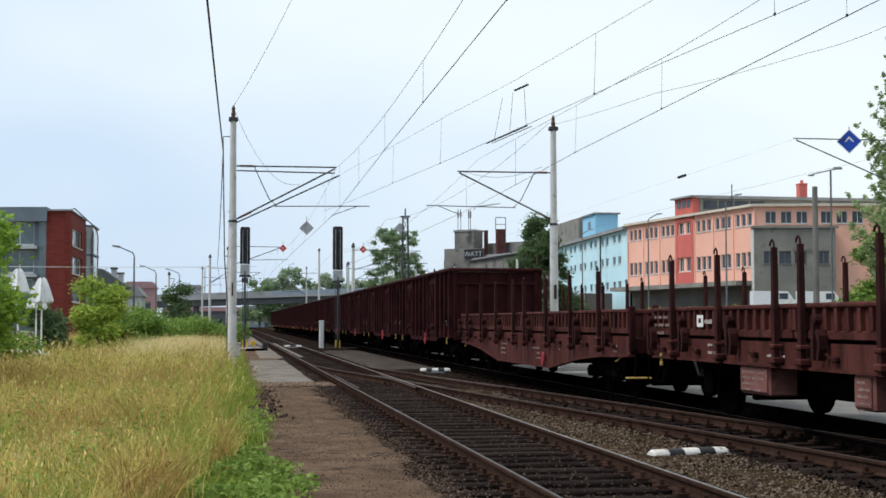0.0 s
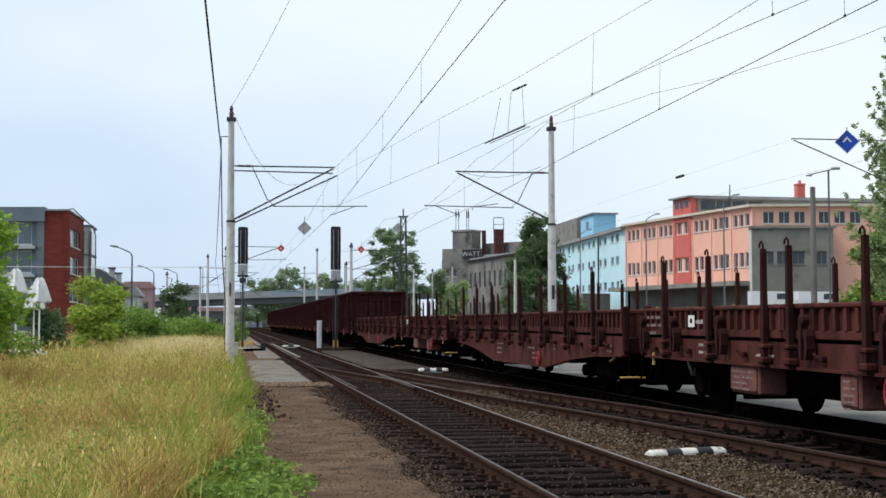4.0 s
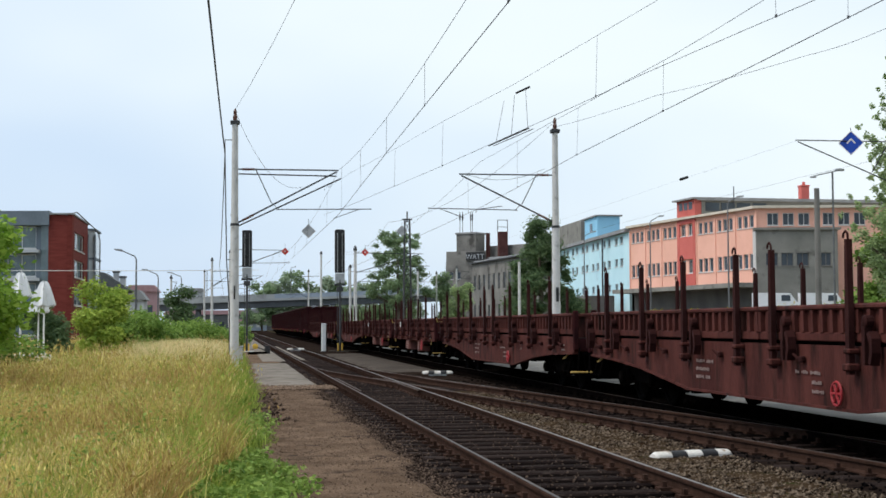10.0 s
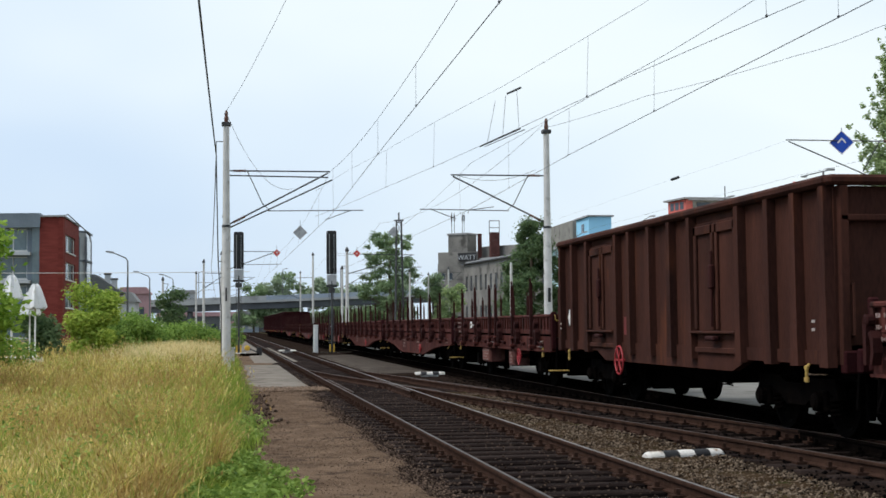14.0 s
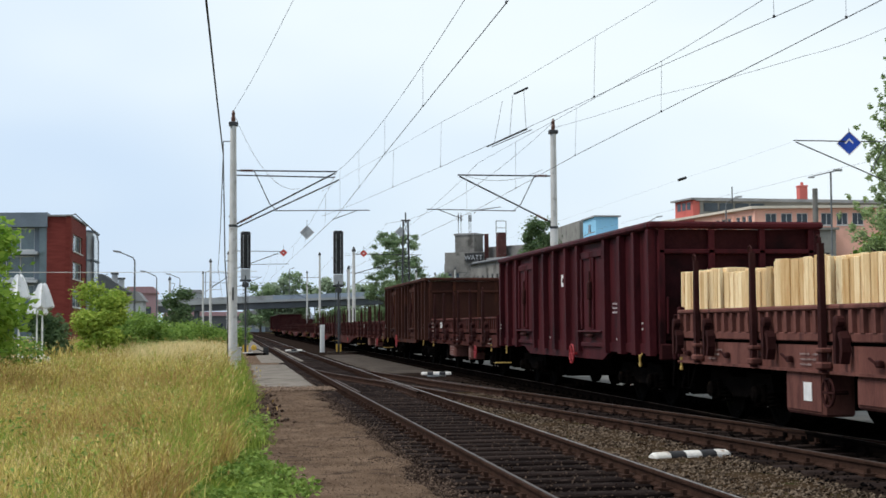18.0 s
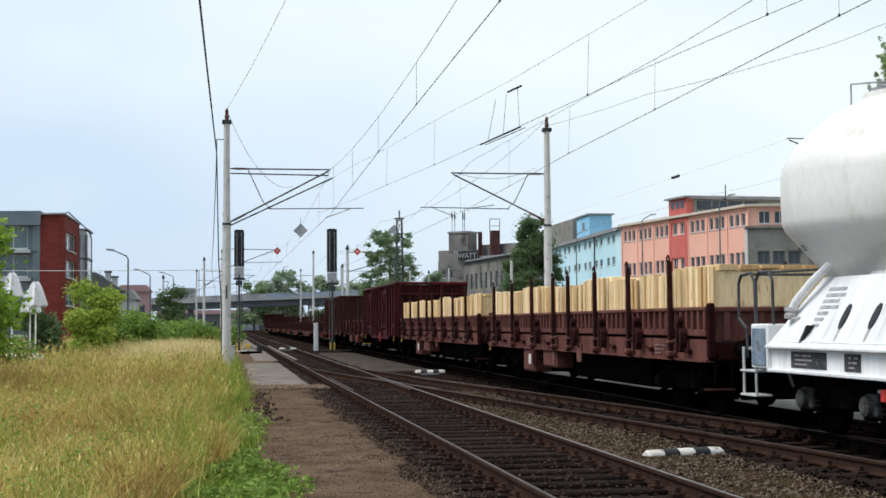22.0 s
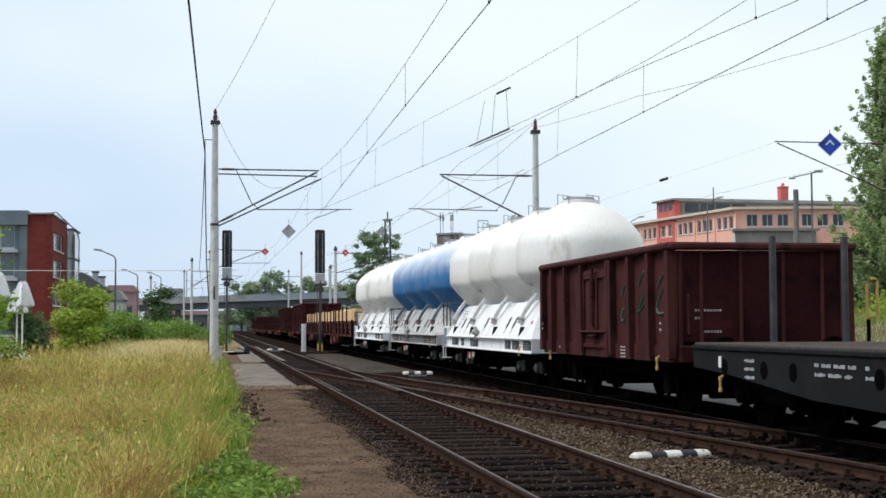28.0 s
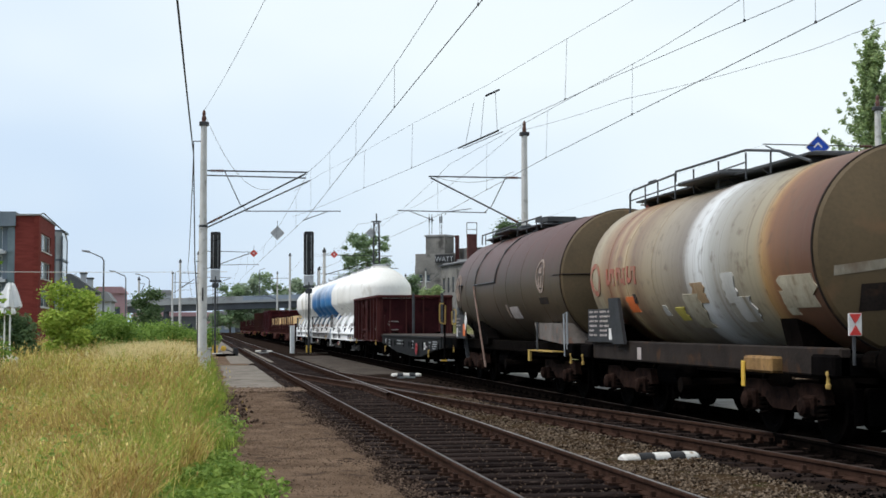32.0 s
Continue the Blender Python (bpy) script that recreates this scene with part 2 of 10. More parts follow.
TIMBER = mat("fresh_sawn_timber", (0.4902, 0.285, 0.1026), (1.003, 0.8094, 0.4902), 3, 0.75, 0, 0.2, 30, (0.57, 0.3192, 0.1368), 0.4, island=0.3, stretch=(6, 6, 0.7), each=0.8)
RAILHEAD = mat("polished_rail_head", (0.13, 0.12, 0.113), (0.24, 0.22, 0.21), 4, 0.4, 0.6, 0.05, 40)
RAILDARK = mat("half_worn_rail_head", (0.035, 0.028, 0.024), (0.075, 0.06, 0.052), 4, 0.5, 0.4, 0.05, 40)
RAILDULL = mat("dull_rail_head", (0.045, 0.0315, 0.0255), (0.0825, 0.06, 0.0495), 4, 0.6, 0.3, 0.1, 40)
RAILSIDE = mat("rusty_rail", (0.0238, 0.01326, 0.00952), (0.0544, 0.02975, 0.02125), 5, 0.9, 0, 0.3, 40, spec=0.02)
# rail head colour lowered for the shade beside and under the train
RAILSHADE = mat("sooty_rail_head", (0.022, 0.016, 0.013), (0.045, 0.033, 0.027), 4, 0.7, 0.2, 0.1, 40, spec=0.1)
SLEEPER = mat("tarred_sleeper", (0.0081, 0.00567, 0.00513), (0.03645, 0.02565, 0.02228), 4, 0.95, 0, 0.5, 40, (0.081, 0.0594, 0.04995), 0.3, stretch=(0.6, 4, 1), spec=0.02, each=0.5)
BALLAST = mat("oily_ballast", (0.008925, 0.006247, 0.005176), (0.03213, 0.02231, 0.01785), 5, 0.95, 0, 1.0, 22, (0.00714, 0.005355, 0.004463), 0.5, spec=0.0)
STONES = mat("ballast_stones", (0.0052, 0.0039, 0.00325), (0.065, 0.0481, 0.039), 6, 0.95, 0, 0.4, 60, island=1.8, spec=0.02)
STONES_BROWN = mat("brown_path_stones", (0.05737, 0.03625, 0.02416), (0.239, 0.1712, 0.1258), 6, 0.95, 0, 0.4, 60, island=1.4, spec=0.02)
# oily ballast colour blackened further for the shade under the train
SHADEBED = mat("oil_soaked_ballast", (0.002, 0.0017, 0.0016), (0.008, 0.006, 0.005), 5, 0.95, 0, 0.8, 22, spec=0.0)
STONES_SHOULDER = mat("dark_brown_stones", (0.02, 0.013, 0.01), (0.13, 0.09, 0.068), 5, 0.95, 0, 0.4, 60, island=1.6, spec=0.02)
STONES_PALE = mat("grey_brown_stones", (0.0132, 0.00836, 0.00528), (0.176, 0.132, 0.09504), 3, 0.95, 0, 0.4, 60, (0.044, 0.02376, 0.01144), 0.55, island=1.8, spec=0.02)
CINDER = mat("brown_cinder_path", (0.07854, 0.04988, 0.03232), (0.1658, 0.1122, 0.076), 1.6, 0.95, 0, 1.0, 55, (0.048, 0.03207, 0.02271), 0.5, spec=0.02)
ASPHALT = mat("pale_worn_asphalt", (0.135, 0.1178, 0.09912), (0.216, 0.1892, 0.1613), 1.2, 0.92, 0, 0.5, 60, (0.09, 0.07396, 0.0588), 0.5, spec=0.02)
ROADGREY = mat("grey_yard_surface", (0.13, 0.126, 0.117), (0.215, 0.205, 0.19), 0.8, 0.95, 0, 0.4, 30, (0.1, 0.092, 0.082), 0.4, spec=0.02)
EARTH = mat("dry_earth_and_grass", (0.07, 0.062, 0.03), (0.14, 0.12, 0.058), 0.5, 0.95, 0, 0.6, 20, (0.05, 0.075, 0.022), 0.5, spec=0.02)
CONCRETE = mat("weathered_concrete", (0.46, 0.45, 0.43), (0.6, 0.59, 0.57), 2.2, 0.85, 0, 0.2, 50, (0.27, 0.26, 0.24), 0.4)
CONCRETE_DK = mat("grey_render", (0.17, 0.165, 0.145), (0.25, 0.24, 0.215), 0.5, 0.9, 0, 0.15, 12, (0.12, 0.115, 0.1), 0.45)
WHITEPOST = mat("whitewashed_post", (0.6, 0.6, 0.58), (0.74, 0.74, 0.72), 4, 0.8, 0, 0.1, 50)
MARKER_WHITE = mat("dirty_whitewash", (0.5, 0.47, 0.42), (0.7, 0.68, 0.64), 5, 0.85, 0, 0.3, 50, (0.26, 0.19, 0.13), 0.5)
DIRT = mat("brown_ballast_dirt", (0.022, 0.014, 0.008), (0.06, 0.04, 0.024), 2.5, 0.95, 0, 1.0, 40, (0.035, 0.035, 0.014), 0.5, spec=0.0)
BLACKP = mat("black_paint", (0.012, 0.012, 0.013), (0.03, 0.03, 0.032), 4, 0.6, 0, 0.1, 50)
WIRE = mat("copper_wire_dark", (0.05, 0.05, 0.052), (0.09, 0.09, 0.092), 4, 0.6, 0.4, 0, 50)
WIRE_BLACK = mat("black_cable", (0.012, 0.012, 0.013), (0.025, 0.025, 0.026), 4, 0.6, 0, 0, 50)
STEEL_DARK = mat("dark_painted_steel", (0.035, 0.037, 0.04), (0.075, 0.077, 0.08), 4, 0.65, 0.2, 0.1, 50)
INSUL = mat("brown_porcelain", (0.07, 0.028, 0.018), (0.11, 0.045, 0.03), 4, 0.3, 0, 0, 50)
LAMP_GREY = mat("grey_lamp_post_paint", (0.1, 0.105, 0.11), (0.17, 0.175, 0.18), 3, 0.6, 0.2, 0.05, 40)
LENS = glass_mat("dark_signal_lens", (0.012, 0.014, 0.014))
SIGN_BLUE = mat("blue_enamel", (0.01, 0.05, 0.33), (0.015, 0.07, 0.42), 4, 0.4, 0, 0, 40)
SIGN_GREY = mat("grey_sign_back", (0.3, 0.31, 0.32), (0.42, 0.43, 0.44), 4, 0.5, 0.3, 0, 40)
SIGN_RED = mat("red_enamel", (0.5, 0.03, 0.025), (0.62, 0.05, 0.04), 4, 0.45, 0, 0, 40)
PINK = mat("salmon_render", (0.72, 0.385, 0.29), (0.82, 0.46, 0.355), 0.25, 0.88, 0, 0.05, 6, (0.64, 0.35, 0.27), 0.3, spec=0.1)
PINK_RED = mat("coral_red_render", (0.5, 0.12, 0.1), (0.6, 0.165, 0.14), 0.25, 0.88, 0, 0.05, 6, (0.42, 0.1, 0.085), 0.3, spec=0.1)
BLUE_WALL = mat("pale_blue_render", (0.46, 0.68, 0.74), (0.56, 0.77, 0.82), 0.25, 0.88, 0, 0.05, 6, (0.42, 0.61, 0.67), 0.3, spec=0.1)
BLUE_DEEP = mat("sky_blue_render", (0.24, 0.5, 0.68), (0.3, 0.58, 0.76), 0.25, 0.88, 0, 0.05, 6, spec=0.1)
CREAM = mat("cream_trim", (0.5, 0.44, 0.36), (0.6, 0.54, 0.45), 1, 0.85, 0, 0.05, 20)
ROOF = mat("grey_roof_sheet", (0.2, 0.2, 0.2), (0.3, 0.3, 0.3), 0.6, 0.8, 0, 0.1, 10)
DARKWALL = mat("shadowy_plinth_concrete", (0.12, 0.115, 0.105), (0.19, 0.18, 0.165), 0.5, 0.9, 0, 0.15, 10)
FACTORY = mat("sooty_factory_render", (0.13, 0.125, 0.117), (0.24, 0.23, 0.21), 0.22, 0.92, 0, 0.1, 4, (0.075, 0.071, 0.066), 0.5, spec=0.05)
BRICKRED = mat("red_brown_cladding", (0.13, 0.026, 0.022), (0.2, 0.045, 0.035), 0.8, 0.8, 0, 0.1, 12, stretch=(1, 1, 6), spec=0.1)
CHIMNEY = mat("sooty_brick", (0.06, 0.026, 0.024), (0.1, 0.045, 0.04), 0.8, 0.9, 0, 0.1, 12, spec=0.05)
YARDBROWN = mat("trodden_brown_grey_ground", (0.04, 0.032, 0.026), (0.085, 0.07, 0.058), 1.2, 0.95, 0, 0.6, 40, (0.03, 0.024, 0.019), 0.4, spec=0.02)
OFFICE_GREY = mat("blue_grey_facade", (0.12, 0.15, 0.18), (0.18, 0.215, 0.25), 0.5, 0.7, 0, 0.05, 10)
GLASS = glass_mat("window_glass_dark", (0.035, 0.045, 0.055), 0.06, 0.3)
STAIR_GLASS = glass_mat("pale_stair_glass", (0.3, 0.34, 0.36), 0.1)
GLASS_OFFICE = glass_mat("office_glass", (0.10, 0.135, 0.14), 0.05)
WINFRAME = mat("white_window_frame", (0.5, 0.5, 0.48), (0.62, 0.62, 0.6), 4, 0.6, 0, 0, 40)
BRIDGE = mat("grey_bridge_concrete", (0.33, 0.34, 0.34), (0.43, 0.44, 0.44), 0.2, 0.9, 0, 0.1, 4, (0.26, 0.26, 0.26), 0.4)
BRIDGE_DK = mat("bridge_girder_paint", (0.085, 0.094, 0.105), (0.13, 0.14, 0.155), 0.2, 0.85, 0, 0.1, 4)
RAIL_BLUE = mat("blue_grey_parapet", (0.27, 0.32, 0.39), (0.36, 0.41, 0.48), 0.3, 0.7, 0, 0.05, 6)
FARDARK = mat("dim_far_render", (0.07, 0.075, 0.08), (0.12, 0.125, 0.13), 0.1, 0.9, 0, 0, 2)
# distance haze is mixed into these two wall colours
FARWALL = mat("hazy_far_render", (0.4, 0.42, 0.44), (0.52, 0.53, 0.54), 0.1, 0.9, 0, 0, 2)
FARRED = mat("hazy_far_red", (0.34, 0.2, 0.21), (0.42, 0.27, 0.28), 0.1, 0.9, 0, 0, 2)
VAN_WHITE = mat("white_van_paint", (0.66, 0.67, 0.68), (0.74, 0.75, 0.76), 2, 0.3, 0, 0, 30, spec=0.5)
CANVAS = mat("white_canvas", (0.56, 0.57, 0.58), (0.74, 0.74, 0.74), 2, 0.85, 0, 0.1, 30, (0.42, 0.42, 0.41), 0.3)
BARK = mat("grey_brown_bark", (0.06, 0.048, 0.036), (0.12, 0.098, 0.075), 3, 0.95, 0, 0.6, 20, stretch=(3, 3, 0.6))


def leaf_mat(name, low, high, through_light=0.35):
    """Leaves and blades: varied from one to the next, letting some light through."""
    m = mat(name, low, high, 0.5, 0.6, 0, 0, 6, island=1.3, spec=0.12)
    n, l = m.node_tree.nodes, m.node_tree.links
    b, out = n["Principled BSDF"], n["Material Output"]
    col = b.inputs["Base Color"].links[0].from_socket
    tr, mx = n.new("ShaderNodeBsdfTranslucent"), n.new("ShaderNodeMixShader")
    l.new(col, tr.inputs["Color"])
    mx.inputs["Fac"].default_value = through_light
    l.new(b.outputs["BSDF"], mx.inputs[1])
    l.new(tr.outputs["BSDF"], mx.inputs[2])
    l.new(mx.outputs["Shader"], out.inputs["Surface"])
    return m




def dusty_blue():
    """Blue lacquer on which cement dust has settled from the top down."""
    m = mat("dusted_blue_lacquer", (0.022, 0.115, 0.29), (0.05, 0.19, 0.4), 1.1, 0.42, 0, 0.05, 14, (0.12, 0.24, 0.38), 0.22, stretch=(1.5, 1.5, 0.4), spec=0.4)
    n, l = m.node_tree.nodes, m.node_tree.links
    b = n["Principled BSDF"]
    col = b.inputs["Base Color"].links[0].from_socket
    co, sep, ns, add, rg, mx, mp = (n.new("ShaderNode" + k) for k in ("TexCoord", "SeparateXYZ", "TexNoise", "Math", "MapRange", "Mix", "Mapping"))
    l.new(co.outputs["Object"], sep.inputs["Vector"])
    l.new(co.outputs["Object"], mp.inputs["Vector"])
    mp.inputs["Scale"].default_value = (1.1, 1.1, 0.3)     # washed down in streaks
    l.new(mp.outputs["Vector"], ns.inputs["Vector"])
    ns.inputs["Scale"].default_value, ns.inputs["Detail"].default_value = 2.2, 6
    add.operation = "MULTIPLY_ADD"
    add.inputs[1].default_value = 0.85
    l.new(ns.outputs["Fac"], add.inputs[0])
    l.new(sep.outputs["Z"], add.inputs[2])
    rg.inputs["From Min"].default_value, rg.inputs["From Max"].default_value = 3.45, 4.6
    l.new(add.outputs[0], rg.inputs["Value"])
    mx.data_type = "RGBA"
    mx.inputs["B"].default_value = (0.78, 0.79, 0.79, 1)
    l.new(rg.outputs["Result"], mx.inputs["Factor"])
    l.new(col, mx.inputs["A"])
    l.new(mx.outputs["Result"], b.inputs["Base Color"])
    return m


CEMENT_BLUE = dusty_blue()


def banded_tank(name, stops, seed, wobble, streak, dark, upper=None):
    """Old tank paint: bands of washed-off colour along the barrel, run into one another, with thin drips down the sides."""
    m = bpy.data.materials.new(name)
    m.use_nodes = True
    n, l = m.node_tree.nodes, m.node_tree.links
    b = n["Principled BSDF"]
    b.inputs["Roughness"].default_value, b.inputs["Specular IOR Level"].default_value = 0.5, 0.35
    co, sep, mp, mp2 = (n.new("ShaderNode" + k) for k in ("TexCoord", "SeparateXYZ", "Mapping", "Mapping"))
    wob, thin, spots, add, add2, rg, ramp, mx, mx2, sr, sr2, bp = (n.new("ShaderNode" + k) for k in ("TexNoise", "TexNoise", "TexNoise", "Math", "Math", "MapRange", "ValToRGB", "Mix", "Mix", "MapRange", "MapRange", "Bump"))
    l.new(co.outputs["Object"], sep.inputs["Vector"])
    l.new(co.outputs["Object"], mp.inputs["Vector"])
    l.new(co.outputs["Object"], mp2.inputs["Vector"])
    mp.inputs["Scale"].default_value, mp.inputs["Location"].default_value = (0.25, 1.6, 0.25), (seed, 0, 0)
    mp2.inputs["Scale"].default_value, mp2.inputs["Location"].default_value = (0.5, 9.0, 0.35), (0, seed, 0)
    wob.inputs["Scale"].default_value, wob.inputs["Detail"].default_value = 1.6, 6
    thin.inputs["Scale"].default_value, thin.inputs["Detail"].default_value = 1.3, 5
    spots.inputs["Scale"].default_value, spots.inputs["Detail"].default_value = 5.0, 8
    l.new(mp.outputs["Vector"], wob.inputs["Vector"])
    l.new(mp2.outputs["Vector"], thin.inputs["Vector"])
    l.new(co.outputs["Object"], spots.inputs["Vector"])
    add.operation, add2.operation = "MULTIPLY_ADD", "MULTIPLY_ADD"
    add.inputs[1].default_value = wobble
    l.new(wob.outputs["Fac"], add.inputs[0])
    l.new(sep.outputs["Y"], add.inputs[2])
    add2.inputs[1].default_value, add2.inputs[2].default_value = 1.0, -0.5 * wobble
    l.new(add.outputs[0], add2.inputs[0])
    rg.inputs["From Min"].default_value, rg.inputs["From Max"].default_value = -6.0, 6.0
    l.new(add2.outputs[0], rg.inputs["Value"])
    l.new(rg.outputs["Result"], ramp.inputs["Fac"])
    e = ramp.color_ramp.elements
    while len(e) < len(stops):
        e.new(0.5)
    for k, (y, c) in enumerate(stops):
        e[k].position, e[k].color = (y + 6.0) / 12.0, (*c, 1)
    sr.inputs["From Min"].default_value, sr.inputs["From Max"].default_value = 0.52, 0.74
    sr.inputs["To Max"].default_value = streak
    l.new(thin.outputs["Fac"], sr.inputs["Value"])
    mx.data_type, mx2.data_type = "RGBA", "RGBA"
    l.new(sr.outputs["Result"], mx.inputs["Factor"])
    l.new(ramp.outputs["Color"], mx.inputs["A"])
    mx.inputs["B"].default_value = (*dark, 1)
    sr2.inputs["From Min"].default_value, sr2.inputs["From Max"].default_value = 0.56, 0.7
    sr2.inputs["To Max"].default_value = 0.5
    l.new(spots.outputs["Fac"], sr2.inputs["Value"])
    l.new(sr2.outputs["Result"], mx2.inputs["Factor"])
    l.new(mx.outputs["Result"], mx2.inputs["A"])
    mx2.inputs["B"].default_value = (*[0.75 * v for v in dark], 1)
    result = mx2.outputs["Result"]
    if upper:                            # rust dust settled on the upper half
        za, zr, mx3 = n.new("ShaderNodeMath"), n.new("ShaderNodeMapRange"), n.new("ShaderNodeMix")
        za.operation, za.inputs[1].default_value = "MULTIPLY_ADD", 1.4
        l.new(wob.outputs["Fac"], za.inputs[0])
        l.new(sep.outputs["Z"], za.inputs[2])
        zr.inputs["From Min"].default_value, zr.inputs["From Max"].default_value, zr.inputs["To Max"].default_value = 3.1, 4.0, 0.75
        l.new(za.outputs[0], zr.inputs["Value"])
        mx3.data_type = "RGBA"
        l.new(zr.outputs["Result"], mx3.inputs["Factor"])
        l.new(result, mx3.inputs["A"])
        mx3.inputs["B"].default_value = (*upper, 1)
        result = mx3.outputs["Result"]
    l.new(result, b.inputs["Base Color"])
    bp.inputs["Strength"].default_value, bp.inputs["Distance"].default_value = 0.15, 0.02
    l.new(spots.outputs["Fac"], bp.inputs["Height"])
    l.new(bp.outputs["Normal"], b.inputs["Normal"])
    return m


TANK_BANDS = banded_tank("peeling_banded_tank", ((-4.75, (0.11, 0.05, 0.03)), (-4.2, (0.13, 0.062, 0.036)), (-3.5, (0.2, 0.095, 0.045)), (-3.25, (0.34, 0.2, 0.08)), (-3.0, (0.3, 0.255, 0.17)), (-2.1, (0.27, 0.245, 0.195)), (-1.35, (0.36, 0.35, 0.32)), (-0.95, (0.62, 0.63, 0.62)), (-0.45, (0.5, 0.49, 0.47)), (-0.3, (0.2, 0.17, 0.14)), (0.6, (0.27, 0.225, 0.165)),
                                                 (1.5, (0.3, 0.235, 0.15)), (2.2, (0.2, 0.125, 0.075)), (2.6, (0.4, 0.3, 0.17)), (2.95, (0.22, 0.105, 0.055)), (3.25, (0.38, 0.27, 0.15)), (3.55, (0.2, 0.09, 0.05)), (4.0, (0.3, 0.2, 0.11)), (4.35, (0.36, 0.3, 0.2)), (4.75, (0.26, 0.2, 0.13))), 3.0, 0.55, 0.55, (0.13, 0.08, 0.048))
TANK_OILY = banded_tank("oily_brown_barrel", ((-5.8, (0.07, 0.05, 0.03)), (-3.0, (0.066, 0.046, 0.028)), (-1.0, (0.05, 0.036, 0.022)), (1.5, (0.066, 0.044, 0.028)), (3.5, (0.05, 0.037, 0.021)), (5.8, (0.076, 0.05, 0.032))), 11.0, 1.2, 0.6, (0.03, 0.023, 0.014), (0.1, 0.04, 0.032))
LEAF_BRIGHT = leaf_mat("bright_bush_leaves", (0.14, 0.27, 0.03), (0.4, 0.55, 0.1), 0.5)
LEAF_YELLOW = leaf_mat("yellow_green_leaves", (0.16, 0.26, 0.033), (0.44, 0.52, 0.095))
LEAF_DARK = leaf_mat("dark_tree_leaves", (0.062, 0.11, 0.052), (0.16, 0.23, 0.1), 0.4)
LEAF_OLIVE = leaf_mat("olive_tree_leaves", (0.075, 0.12, 0.05), (0.2, 0.265, 0.115))
LEAF_MID = leaf_mat("green_hedge_leaves", (0.09, 0.17, 0.03), (0.27, 0.39, 0.085))
LEAF_POPLAR = leaf_mat("grey_green_poplar_leaves", (0.19, 0.27, 0.12), (0.5, 0.6, 0.3), 0.55)
# leaf colour lightened to paint the haze of distance
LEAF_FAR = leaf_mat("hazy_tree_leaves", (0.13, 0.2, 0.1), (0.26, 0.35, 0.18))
LEAF_WEED = leaf_mat("fresh_weed_leaves", (0.1, 0.18, 0.03), (0.32, 0.43, 0.1))
GRASS_DRY = leaf_mat("dry_grass_blades", (0.4, 0.31, 0.07), (0.9, 0.75, 0.28), 0.22)
GRASS_GREEN = leaf_mat("green_grass_blades", (0.085, 0.15, 0.018), (0.34, 0.42, 0.07), 0.22)
GRASS_OLIVE = leaf_mat("yellow_green_grass_blades", (0.25, 0.205, 0.035), (0.62, 0.52, 0.12), 0.22)
BANK_GREEN = leaf_mat("bank_weed_leaves", (0.14, 0.18, 0.045), (0.36, 0.4, 0.13))
# paler still: more distance haze in the leaf colour
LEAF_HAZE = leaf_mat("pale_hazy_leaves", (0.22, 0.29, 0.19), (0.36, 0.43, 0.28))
GRASS_LIME = leaf_mat("lime_grass_blades", (0.16, 0.24, 0.03), (0.42, 0.5, 0.1), 0.25)
GRASS_HEAD = leaf_mat("straw_seed_heads", (0.44, 0.33, 0.12), (0.78, 0.61, 0.3))
GRASS_RUST = leaf_mat("rust_brown_grass", (0.24, 0.145, 0.042), (0.58, 0.4, 0.14), 0.22)
GRASS_PALE_GREEN = leaf_mat("pale_bank_grass", (0.26, 0.25, 0.11), (0.55, 0.52, 0.3))
GRASS_PALE = leaf_mat("bleached_grass", (0.52, 0.43, 0.19), (0.88, 0.74, 0.4))
FLOWER = leaf_mat("goldenrod_flowers", (0.45, 0.36, 0.02), (0.65, 0.55, 0.06))

# ---- mesh tools ----


